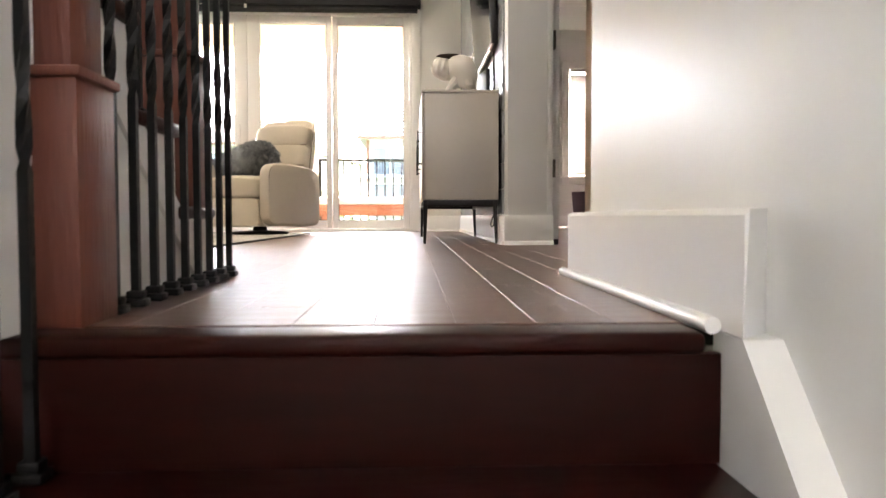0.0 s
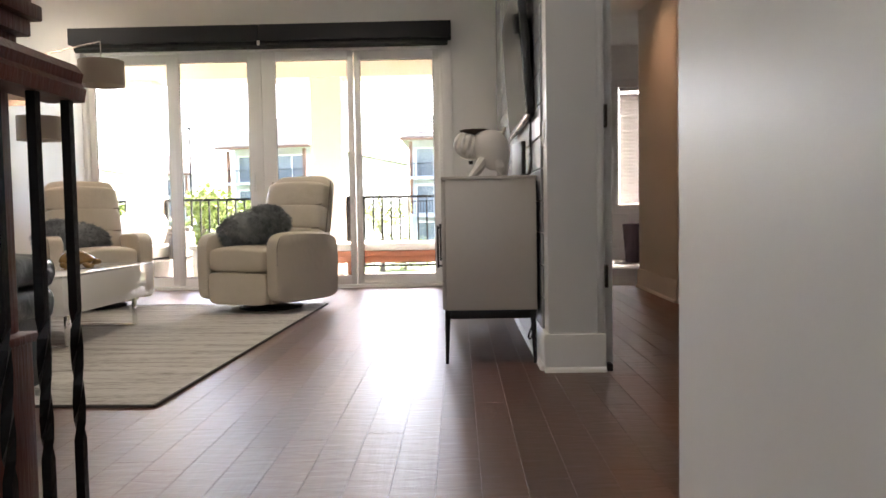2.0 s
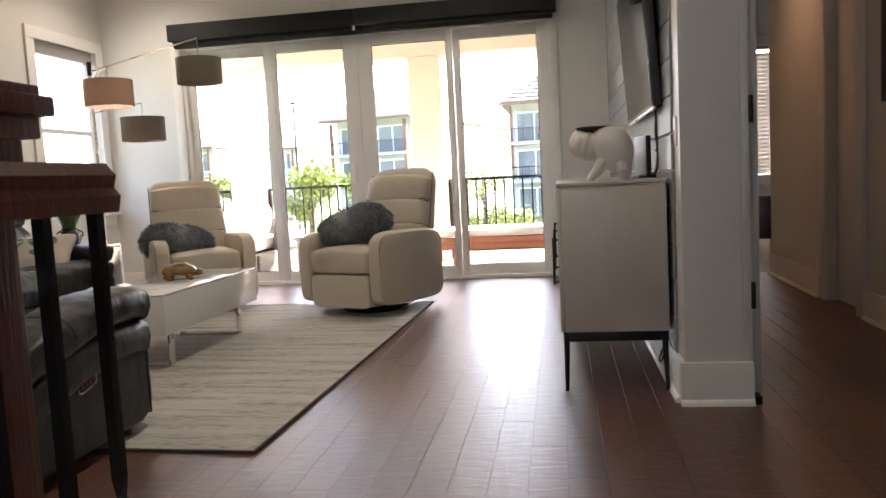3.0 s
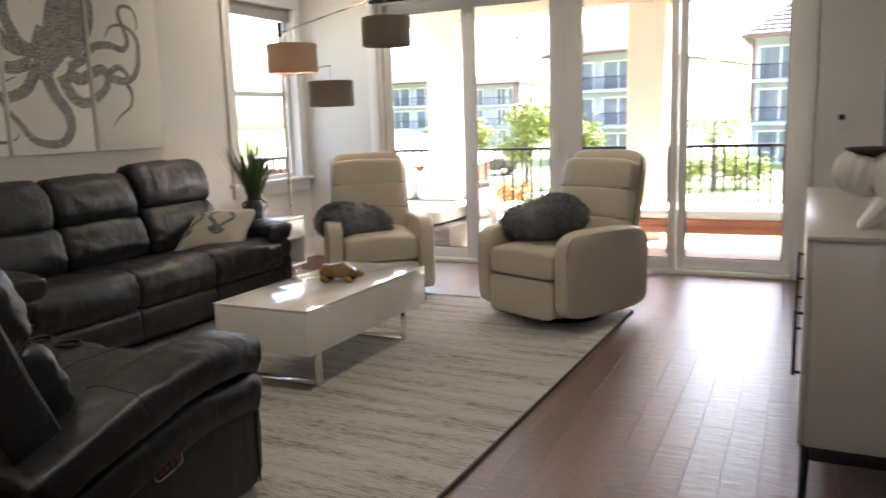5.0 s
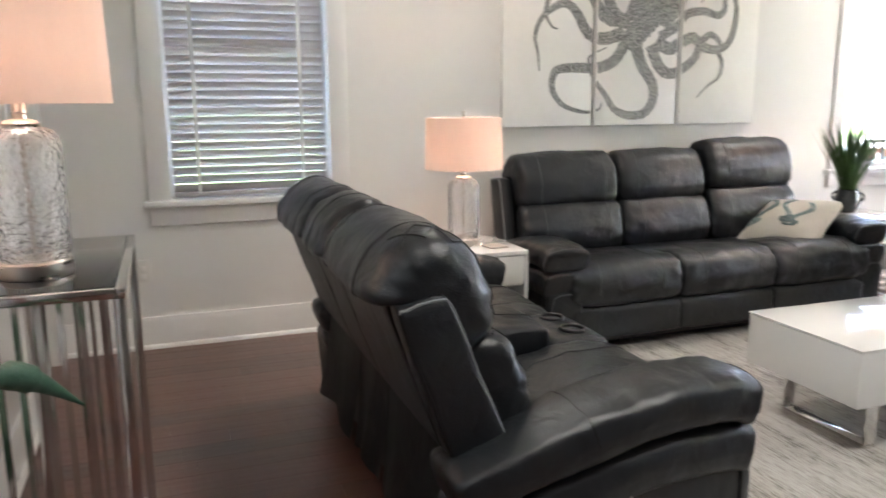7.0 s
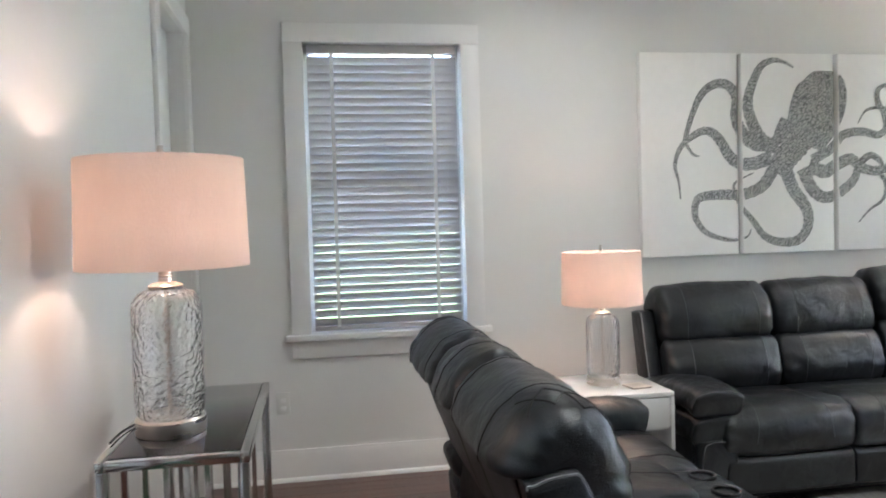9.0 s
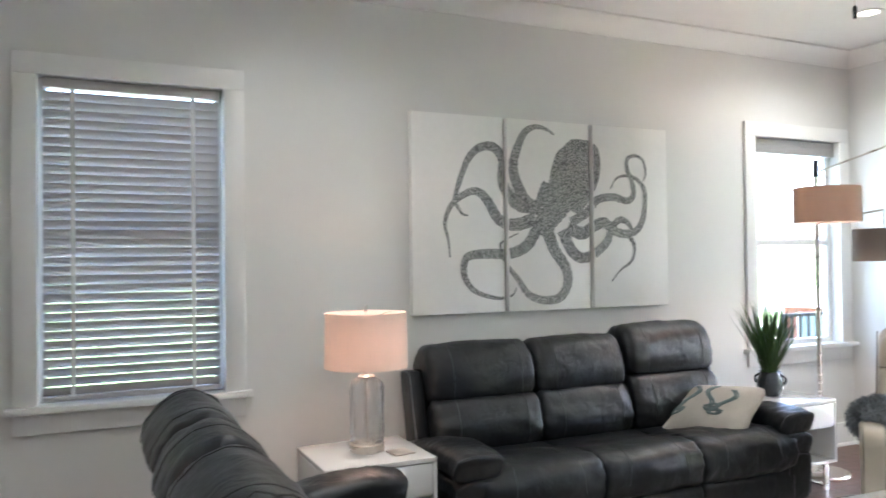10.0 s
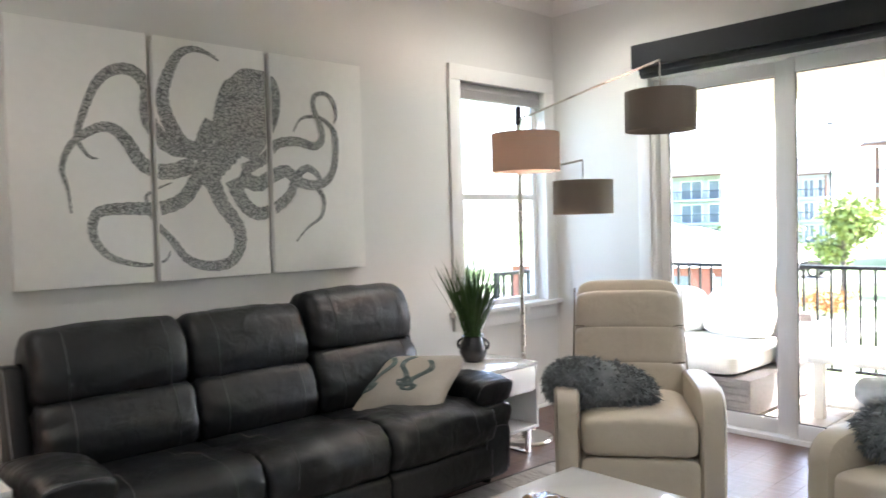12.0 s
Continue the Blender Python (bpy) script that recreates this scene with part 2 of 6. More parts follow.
SCREEN = mat("screen_glass", (0.006, 0.006, 0.007), 0.06, var=0.05)
CERAMIC = mat("white_ceramic", (0.62, 0.59, 0.56), 0.35, var=0.05, bump=0.05, bscale=40)
GLASS = glass_mat("window_glass")
LAMPGLASS = glass_mat("dimpled_glass", (0.98, 0.985, 0.99), 0.01, 0.32, 85)
DARKGLASS = mat("smoked_glass", (0.012, 0.012, 0.013), 0.04, var=0.05, coat=0.5)
SHADEWHITE = shade_mat("white_linen_shade", (0.76, 0.68, 0.63), 0.42)
SHADETAUPE = shade_mat("taupe_linen_shade", (0.36, 0.31, 0.27), 0.4)
BULB = glow_mat("bulb_glow", (1.0, 0.7, 0.45), 1)
DOWNGLOW = glow_mat("downlight_glow", (1.0, 0.9, 0.62), 0.25)
VALANCE = mat("valance_cloth", (0.012, 0.013, 0.017), 0.7, bump=0.3, bscale=300)
BLIND = mat("blind_slat", (0.46, 0.435, 0.43), 0.45, var=0.02)
CORD = mat("blind_cord", (0.75, 0.74, 0.72), 0.9)
CANVAS = mat("canvas_white", (0.92, 0.91, 0.88), 0.9, var=0.04, scale=3, bump=0.2, bscale=500)
INK = octopus_mat()
FUR = mat("grey_fur", (0.075, 0.085, 0.095), 0.9, var=0.4, scale=20, col2=(0.26, 0.28, 0.30), island=0.3)
PILLOWCLOTH = mat("printed_linen", (0.50, 0.47, 0.42), 0.95, var=0.08, scale=10, bump=0.3, bscale=400)
PRINT = mat("blue_print", (0.17, 0.22, 0.22), 0.95, var=0.3, scale=60)
PLANT = mat("grass_blade", (0.018, 0.05, 0.012), 0.5, var=0.4, scale=20, col2=(0.06, 0.12, 0.03), island=0.3)
POT = mat("glazed_pot", (0.035, 0.04, 0.045), 0.18, var=0.3, scale=9, coat=0.4)
SHELL = mat("amber_shell", (0.10, 0.05, 0.012), 0.25, var=0.5, scale=14, col2=(0.34, 0.20, 0.07), bump=0.4, bscale=40, coat=0.4)
HERONGREEN = mat("green_patina", (0.02, 0.06, 0.035), 0.45, var=0.4, scale=12, col2=(0.05, 0.13, 0.08), bump=0.3, bscale=60)
OUTLETP = mat("outlet_plastic", (0.75, 0.74, 0.71), 0.35, var=0.02)
HINGE = mat("bronze_hinge", (0.07, 0.06, 0.05), 0.4, metal=0.9)
SHIPLAP = mat("shiplap_paint", (0.27, 0.28, 0.30), 0.24, var=0.04, scale=3, bump=0.05, bscale=40)
CARPET = mat("bedroom_carpet", (0.40, 0.38, 0.36), 0.98, bump=0.5, bscale=300)
PICFRAME = mat("picture_frame_wood", (0.09, 0.045, 0.025), 0.4, scale=8)
PURPLE = mat("purple_cloth", (0.055, 0.032, 0.05), 0.9)
STUCCO = mat("pale_stucco", (0.74, 0.62, 0.55), 0.9, var=0.05, scale=4, bump=0.4, bscale=60)
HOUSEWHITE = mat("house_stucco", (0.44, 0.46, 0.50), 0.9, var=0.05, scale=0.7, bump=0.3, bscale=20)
ROOFING = mat("roof_shingle", (0.075, 0.07, 0.07), 0.9, var=0.3, scale=5, island=0.4, col2=(0.17, 0.16, 0.155))
HOUSEGLASS = mat("house_window", (0.15, 0.18, 0.21), 0.1, var=0.2, scale=0.5)
BROWNTRIM = mat("brown_timber", (0.16, 0.07, 0.04), 0.6)
HOLLOWDARK = mat("hollow_shade_umber", (0.045, 0.028, 0.02), 0.6)
BRICKRED = mat("red_brick", (0.26, 0.10, 0.07), 0.85, var=0.3, scale=3, bump=0.4, bscale=30)
TILE = mat("balcony_tile", (0.48, 0.43, 0.38), 0.6, var=0.08, scale=5, bump=0.1, bscale=50)
TEAK = mat("teak_orange", (0.38, 0.13, 0.06), 0.5, var=0.2, scale=6, stretch=(0.3, 3, 3), bump=0.1)
OUTCUSHION = mat("outdoor_cushion", (0.66, 0.63, 0.58), 0.9, var=0.04, bump=0.2, bscale=200)
WICKER = mat("grey_wicker", (0.20, 0.18, 0.17), 0.8, var=0.3, scale=40, bump=0.8, bscale=120)
LAWN = mat("lawn_grass", (0.05, 0.085, 0.025), 0.95, var=0.4, scale=0.4, col2=(0.10, 0.15, 0.04), bump=0.6, bscale=20)
ASPHALT = mat("asphalt", (0.12, 0.12, 0.12), 0.9, bump=0.3, bscale=40)
CONCRETE = mat("concrete", (0.4, 0.39, 0.37), 0.9, bump=0.2, bscale=30)
LEAF = mat("tree_leaf", (0.07, 0.115, 0.02), 0.6, var=0.4, scale=3, col2=(0.20, 0.24, 0.05), island=0.4)
LEAFRED = mat("shrub_leaf_rust", (0.16, 0.06, 0.02), 0.7, var=0.4, scale=3, col2=(0.32, 0.16, 0.04), island=0.4)
BARK = mat("bark", (0.10, 0.075, 0.055), 0.9, bump=0.6, bscale=30)
CARPAINT = mat("car_paint", (0.02, 0.022, 0.025), 0.2, coat=0.8)
RUBBER = mat("tyre_rubber", (0.015, 0.015, 0.015), 0.85)


# ---- mesh helpers ----
def box(bm, x0, x1, y0, y1, z0, z1, bevel=0.0, m=None, seg=2):
    r = bmesh.ops.create_cube(bm, size=1.0)
    vs = r["verts"]
    for v in vs:
        v.co = Vector((x0 + (v.co.x + 0.5) * (x1 - x0), y0 + (v.co.y + 0.5) * (y1 - y0), z0 + (v.co.z + 0.5) * (z1 - z0)))
    if bevel:
        es = list({e for v in vs for e in v.link_edges})
        r = bmesh.ops.bevel(bm, geom=es, offset=bevel, segments=seg, profile=0.5, affect='EDGES')
        vs = list({v for f in r["faces"] for v in f.verts} | {v for v in vs if v.is_valid})
    if m is not None:
        bmesh.ops.transform(bm, matrix=m, verts=vs)
    return vs


def tube(bm, pts, r, n=8, caps=True):
    """A round bar along points; r is one radius or one for each point."""
    pts = [Vector(p) for p in pts]
    rs = r if isinstance(r, (list, tuple)) else [r] * len(pts)
    rings = []
    up = Vector((0, 0, 1))
    for i, p in enumerate(pts):
        d = (pts[min(i + 1, len(pts) - 1)] - pts[max(i - 1, 0)]).normalized()
        a = d.cross(up)
        if a.length < 0.05:
            a = d.cross(Vector((0, 1, 0)))
        a.normalize()
        b = a.cross(d)
        rings.append([bm.verts.new(p + (a * math.cos(k * 2 * math.pi / n) + b * math.sin(k * 2 * math.pi / n)) * rs[i]) for k in range(n)])
    for q, w in zip(rings, rings[1:]):
        for k in range(n):
            bm.faces.new((q[k], q[(k + 1) % n], w[(k + 1) % n], w[k]))
    if caps:
        bm.faces.new(rings[0][::-1])
        bm.faces.new(rings[-1])


def lathe(bm, prof, n=28, at=(0, 0, 0)):
    rings = []
    for r, z in prof:
        rings.append([bm.verts.new((at[0] + r * math.cos(k * 2 * math.pi / n), at[1] + r * math.sin(k * 2 * math.pi / n), at[2] + z)) for k in range(n)])
    for q, w in zip(rings, rings[1:]):
        for k in range(n):
            bm.faces.new((q[k], q[(k + 1) % n], w[(k + 1) % n], w[k]))
    return rings


def sgn(v, e):
    return math.copysign(abs(v) ** e, v)


def puff(bm, c, s, e=0.35, m=None, nu=28, nv=16, bend=None, e2=None):
    """A padded block: a superellipsoid with half sizes s; e near 0 is boxy. bend(v) shapes it further."""
    e2 = e2 or e
    c = Vector(c)
    rows = []
    for j in range(nv + 1):
        ph = -math.pi / 2 + math.pi * j / nv
        cz, sz = sgn(math.cos(ph), e), sgn(math.sin(ph), e)
        row = []
        for i in range(nu):
            th = 2 * math.pi * i / nu
            v = Vector((s[0] * cz * sgn(math.cos(th), e2), s[1] * cz * sgn(math.sin(th), e2), s[2] * sz))
            if bend:
                v = bend(v)
            if m is not None:
                v = m @ v
            row.append(bm.verts.new(c + v))
            if j in (0, nv):
                break
        rows.append(row)
    for a, b in zip(rows, rows[1:]):
        for i in range(nu):
            k = (i + 1) % nu
            if len(a) == 1:
                bm.faces.new((a[0], b[k], b[i]))
            elif len(b) == 1:
                bm.faces.new((a[i], a[k], b[0]))
            else:
                bm.faces.new((a[i], a[k], b[k], b[i]))


def extrude_profile(bm, prof, x0, x1, axis="x"):
    """A bar with the outline prof (two coordinates) between x0 and x1 along an axis."""
    def put(t, p):
        return {"x": (t, p[0], p[1]), "y": (p[0], t, p[1]), "z": (p[0], p[1], t)}[axis]
    a = [bm.verts.new(put(x0, p)) for p in prof]
    b = [bm.verts.new(put(x1, p)) for p in prof]
    n = len(prof)
    for i in range(n):
        bm.faces.new((a[i], a[(i + 1) % n], b[(i + 1) % n], b[i]))
    bm.faces.new(a[::-1])
    bm.faces.new(b)
    bmesh.ops.recalc_face_normals(bm, faces=bm.faces[:])


def mesh_of(name, bm, material, smooth=True):
    me = bpy.data.meshes.new(name)
    bm.normal_update()
    if smooth:
        for f in bm.faces:
            f.smooth = True
        for e in bm.edges:
            if len(e.link_faces) == 2 and e.calc_face_angle() > 0.7:
                e.smooth = False
    bm.to_mesh(me)
    bm.free()
    me.materials.append(material)
    return me


def part(name, bm, material, parent, label="", smooth=True):
    ob = new(name, mesh_of(name, bm, material, smooth))
    ob.parent = parent
    if label:
        tagged(ob, label)
    return ob


def thing(name, at, turn=0, label="", category="", group=""):
    ob = new(name)
    ob.empty_display_size = 0.1
    ob.matrix_basis = pose(*at, 0, 0, turn)
    return tagged(ob, label, category, group)


def structure(name, bm, material, label="", category="", smooth=False):
    ob = new(name, mesh_of(name, bm, material, smooth))
    return tagged(ob, label, category or name.split("_")[0], kind="structure")


def B(*a, **k):
    bm = bmesh.new()
    box(bm, *a, **k)
    return bm


def T(*a, **k):
    bm = bmesh.new()
    tube(bm, *a, **k)
    return bm


def P(*a, **k):
    bm = bmesh.new()
    puff(bm, *a, **k)
    return bm


def smooth_line(pts, n=6):
    """Catmull-Rom points through pts (tuples of any length)."""
    pts = [Vector(p) for p in pts]
    out = []
    for i in range(len(pts) - 1):
        p0, p1, p2, p3 = pts[max(i - 1, 0)], pts[i], pts[i + 1], pts[min(i + 2, len(pts) - 1)]
        for k in range(n):
            t = k / n
            out.append(0.5 * (2 * p1 + (p2 - p0) * t + (2 * p0 - 5 * p1 + 4 * p2 - p3) * t * t + (3 * p1 - p0 - 3 * p2 + p3) * t ** 3))
    out.append(pts[-1])
    return out


# ---- structure ----
XL, YF, XT, YB, ZC = -3.66, 8.78, 1.085, 2.74, 2.95


def wall_with_holes(name, u0, u1, z0, z1, fixed0, fixed1, axis, holes, material, label):
    """A wall along axis ('x' or 'y') from u0 to u1, with holes (a0, a1, b0, b1) through it."""
    bm = bmesh.new()

    def put(a0, a1, b0, b1):
        if a1 - a0 < 1e-4 or b1 - b0 < 1e-4:
            return
        if axis == "y":
            box(bm, fixed0, fixed1, a0, a1, b0, b1)
        else:
            box(bm, a0, a1, fixed0, fixed1, b0, b1)
    edge = u0
    for a0, a1, b0, b1 in sorted(holes):
        put(edge, a0, z0, z1)
        put(a0, a1, z0, b0)
        put(a0, a1, b1, z1)
        edge = a1
    put(edge, u1, z0, z1)
    return structure(name, bm, material, label, "wall")


W1 = (3.315, 4.148, 0.77, 2.29)
W2 = (7.787, 8.64, 0.77, 2.267)
DOOR = (-2.86, 0.56, -0.02, 2.30)
wall_with_holes("wall_west", YB - 0.12, YF + 0.16, -0.02, ZC, XL - 0.14, XL, "y", [W1, W2], WALL, "pale grey painted living room wall with two windows")
wall_with_holes("wall_north", XL, 1.35, -0.02, ZC, YF, YF + 0.16, "x", [DOOR], WALL, "white painted wall around the glass sliding doors")
wall_with_holes("wall_back", XL, -1.19, -0.02, ZC, YB - 0.12, YB, "x", [(-3.52, -2.86, -0.02, 2.3)], WALL, "pale grey painted wall behind the console table")
wall_with_holes("wall_stair_left", -2.6, YB, -1.42, ZC, -1.19, -1.07, "y", [(-2.4, 0.3, 0.9, 2.6)], WALL, "plain painted wall beside the upper stair flight")
structure("wall_stair_right", B(1.034, 1.16, -2.6, 2.76, -1.42, ZC), WALL, "glossy white painted wall beside the stairs", "wall")
structure("wall_tv", B(XT, 1.215, 5.06, YF, -0.02, ZC), WALL, "slate grey shiplap wall behind the wall-mounted television", "wall")
structure("wall_tv_end", B(XT, 1.301, 4.922, 5.06, -0.02, ZC), WALL, "white painted wall end beside the hall doorway", "wall")
structure("wall_hall_left", B(1.35, 1.45, YF, 12.2, -0.02, ZC), WALL, "painted bedroom side wall", "wall")
wall_with_holes("wall_hall_right", 4.92, 8.49, -0.02, ZC, 2.33, 2.45, "y", [(6.62, 7.14, -0.02, 2.1)], WALL, "beige painted hall wall with a doorway", )
structure("wall_closet", B(2.45, 3.6, 6.3, 6.4, -0.02, ZC), WALL, "plain wall of the room off the hall", "wall")
structure("wall_hall_room", B(2.45, 4.5, 8.37, 8.49, -0.02, ZC), WALL, "plain bedroom wall", "wall")
BW = (2.93, 3.75, 0.76, 2.38)
wall_with_holes("wall_bedroom", 1.35, 4.6, -0.02, ZC, 12.2, 12.32, "x", [BW], WALL, "painted bedroom wall with a blind-covered window")
structure("wall_bedroom_right", B(4.5, 4.6, 4.92, 12.2, -0.02, ZC), WALL, "plain bedroom wall", "wall")
structure("wall_east", B(4.5, 4.62, -2.6, 4.92, -0.02, ZC), WALL, "plain painted wall", "wall")
structure("wall_south", B(-1.19, 4.62, -2.72, -2.6, -1.42, ZC), WALL, "plain painted wall", "wall")
# next three are unseen, added to block light from the lawn below
structure("floor_entry", B(-1.19, 1.034, -2.72, 0.3, -1.44, -1.40), WOOD, "unseen dark wooden entry floor over the lawn", "floor")
structure("wall_under_floor", B(-1.07, 1.034, 1.866, 1.90, -1.44, -0.036), WALL, "unseen panel under the floor edge, blocks stray light", "wall")
structure("floor_side", B(1.16, 4.5, -2.6, 1.865, -0.035, -0.001), WOOD, "unseen dark wooden floor beyond the stair wall, blocks stray light", "floor")
# unseen window, added so daylight reaches the wall across the stairs
entry = new("window_added")
entry.empty_display_size = 0.1
tagged(entry, "unseen white-framed window, added to light the stair wall", "window", kind="structure")
for ey in (-2.4, -1.075, 0.25):
    part("frame_post", B(-1.17, -1.09, ey, ey + 0.05, 0.9, 2.6), TRIM, entry)
for ez in (0.9, 1.72, 2.55):
    for ey in (-2.35, -1.025):
        part("frame_rail", B(-1.165, -1.095, ey, ey + 1.275, ez, ez + 0.05), TRIM, entry)
for ey in (-2.35, -1.025):
    part("pane", B(-1.132, -1.127, ey, ey + 1.275, 0.95, 2.55), GLASS, entry).visible_shadow = False
structure("wall_south_hall", B(2.33, 4.62, 4.80, 4.92, -0.02, ZC), WALL, "plain painted wall", "wall")
structure("wall_door_room", B(XL, -2.2, 1.2, 1.3, -0.02, ZC), WALL, "plain wall behind the side doorway", "wall")
structure("wall_door_room_side", B(-2.3, -2.2, 1.3, 2.62, -0.02, ZC), WALL, "plain wall behind the side doorway", "wall")
structure("wall_door_room_west", B(XL - 0.14, XL, 1.2, 2.62, -0.02, ZC), WALL, "plain wall behind the side doorway", "wall")

bm = bmesh.new()
box(bm, XL - 0.14, 4.62, 1.2, YF + 0.16, ZC, ZC + 0.12)
box(bm, -1.19, 4.62, -2.72, 1.2, ZC, ZC + 0.12)
box(bm, 1.35, 4.62, YF + 0.16, 12.32, ZC, ZC + 0.12)
structure("ceiling", bm, CEIL, "smooth white painted ceiling", "ceiling")
structure("ceiling_hall", B(1.30, 2.33, 5.06, 8.4, 2.46, 2.56), CEIL, "lower white painted hall ceiling", "ceiling")


def crown(name, a, b, axis, at, inward):
    prof = [(0, 0), (0, -0.115), (0.012, -0.115), (0.018, -0.095), (0.05, -0.055), (0.085, -0.02), (0.105, -0.014), (0.105, 0)]
    bm = bmesh.new()
    pr = [(at + inward * p[0], ZC + p[1]) for p in prof]
    extrude_profile(bm, pr, a, b, "y" if axis == "y" else "x")
    structure(name, bm, TRIM, "white painted crown moulding along the ceiling", "moulding", True)


crown("trim_crown_west", YB, YF, "y", XL, 1)
crown("trim_crown_north", XL, XT, "x", YF, -1)
crown("trim_crown_tv", 5.06, YF, "y", XT, -1)
crown("trim_crown_back", XL, -1.19, "x", YB, 1)


def baseboard(name, a, b, axis, face, inward, shoe=True, h=0.165):
    prof = [(0, 0), (0.02, 0), (0.02, h - 0.03), (0.014, h - 0.012), (0.012, h), (0, h)]
    if shoe:
        prof = [(0, 0), (0.036, 0), (0.034, 0.012), (0.026, 0.02), (0.02, 0.022), (0.02, h - 0.03), (0.014, h - 0.012), (0.012, h), (0, h)]
    bm = bmesh.new()
    extrude_profile(bm, [(face + inward * p[0], p[1]) for p in prof], a, b, axis)
    structure(name, bm, TRIM, "white painted baseboard with a shoe moulding", "baseboard", True)


baseboard("baseboard_west", YB, YF, "y", XL, 1)
baseboard("baseboard_north_left", XL, -2.95, "x", YF, -1)
baseboard("baseboard_north_right", 0.65, XT, "x", YF, -1)
baseboard("baseboard_tv", 4.94, YF, "y", XT, -1)
baseboard("baseboard_tv_end", XT - 0.02, 1.335, "x", 4.922, -1)
baseboard("baseboard_back", -2.75, -1.19, "x", YB, 1)
baseboard("baseboard_hall", 4.92, 6.5, "y", 2.33, -1)
baseboard("baseboard_hall_far", 7.26, 8.49, "y", 2.33, -1)
baseboard("baseboard_bedroom", 1.45, 4.5, "x", 12.2, -1)

# stair-side baseboard with its cut end, and the raking skirt below it
bm = bmesh.new()
extrude_profile(bm, [(1.0345, 0), (0.981, 0), (0.981, 0.158), (0.987, 0.166), (1.0345, 0.168)], 1.705, 2.775, "y")
for v in bm.verts:
    # end cut at a slant
    if v.co.y < 1.71 and v.co.x > 1.0:
        v.co.y = 1.757
structure("baseboard_stairs", bm, TRIM, "white painted baseboard beside the top step", "baseboard")
structure("baseboard_stairs_return", B(0.981, 1.16, 2.7755, 2.795, 0, 0.163, 0.003), TRIM, "white painted baseboard around the wall end", "baseboard")
bm = bmesh.new()
tube(bm, [(0.969, 1.772, 0.008), (0.969, 2.80, 0.008)], 0.012, 10)
structure("trim_quarter_round", bm, TRIM, "white quarter-round shoe moulding on the floor", "moulding", True)
bm = bmesh.new()
extrude_profile(bm, [(1.80, -0.001), (1.80, -0.45), (1.0, -1.1), (0.2, -1.6), (0.12, -1.6), (1.568, -0.139), (1.706, -0.001)], 0.981, 1.0345, "x")
structure("trim_stair_skirt", bm, TRIM, "white painted raking skirt board along the stairs", "skirting")

# door casings and windows
def casing(name, u0, u1, z0, z1, face, inward, axis, w=0.10, sill=False, label=""):
    """Casing boards around an opening on the wall face."""
    ob = new(name)
    tagged(ob, label, "window" if sill else "door", kind="structure")
    ob.empty_display_size = 0.1
    t0, t1 = sorted((face, face + inward * 0.022))
    def bd(nm, a0, a1, b0, b1, d=0.0):
        c0, c1 = sorted((face, face + inward * (0.022 + d)))
        part(nm, B(c0, c1, a0, a1, b0, b1, bevel=0.003) if axis == "y" else B(a0, a1, c0, c1, b0, b1, bevel=0.003), TRIM, ob)
    bd("side_casing", u0 - w, u0, z0, z1)
    bd("side_casing", u1, u1 + w, z0, z1)
    bd("head_casing", u0 - w, u1 + w, z1, z1 + w, 0.002)
    if sill:
        bd("window_sill", u0 - w - 0.03, u1 + w + 0.03, z0 - 0.03, z0, 0.035)
        bd("apron", u0 - w, u1 + w, z0 - 0.125, z0 - 0.03)
    return ob


def sash(ob, y0, y1, z0, z1, x, double=True):
    """Window frame, meeting rail and panes in the opening of a wall along y."""
    f = 0.035
    for a, b, c, d in ((y0, y0 + f, z0, z1), (y1 - f, y1, z0, z1), (y0 + f, y1 - f, z0, z0 + f), (y0 + f, y1 - f, z1 - f, z1)):
        part("window_frame", B(x - 0.03, x + 0.02, a, b, c, d, bevel=0.003), TRIM, ob)
    zm = (z0 + z1) / 2
    part("meeting_rail", B(x - 0.025, x + 0.015, y0 + f, y1 - f, zm - 0.02, zm + 0.02, bevel=0.003), TRIM, ob)
    for c, d in ((z0 + f, zm - 0.02), (zm + 0.02, z1 - f)):
        g = part("pane", B(x - 0.004, x + 0.002, y0 + f, y1 - f, c, d), GLASS, ob)
        g.visible_shadow = False


w1 = casing("window_1", *W1, XL, 1, "y", sill=True, label="white-trimmed window with closed blinds beside the sofa")
sash(w1, *W1, XL - 0.09)
w2 = casing("window_2", *W2, XL, 1, "y", sill=True, label="white-trimmed corner window with its blind raised")
sash(w2, *W2, XL - 0.09)
d1 = casing("door_1", -3.52, -2.86, 0, 2.3, YB, 1, "x", 0.09, label="white cased doorway in the back wall")
part("door_leaf", B(-3.51, -2.87, YB - 0.11, YB - 0.07, 0.01, 2.29, bevel=0.003), TRIM, d1, "white panelled door, closed")
for z in (0.3, 1.15, 2.0):
    part("hinge", T([(-2.872, YB - 0.062, z - 0.045), (-2.872, YB - 0.062, z + 0.045)], 0.009), HINGE, d1)
d2 = casing("door_2", 6.62, 7.14, 0, 2.1, 2.33, -1, "y", 0.10, label="white cased doorway in the hall")
part("door_leaf", B(2.38, 2.42, 6.63, 7.13, 0.01, 2.09, bevel=0.003), TRIM, d2, "white door, closed")
for z in (0.32, 1.1, 1.88):
    part("hinge", B(2.365, 2.38, 6.63, 6.66, z - 0.05, z + 0.05, bevel=0.003), HINGE, d2)
wb = casing("window_3", *BW, 12.2, -1, "x", sill=True, label="white bedroom window with closed blinds")
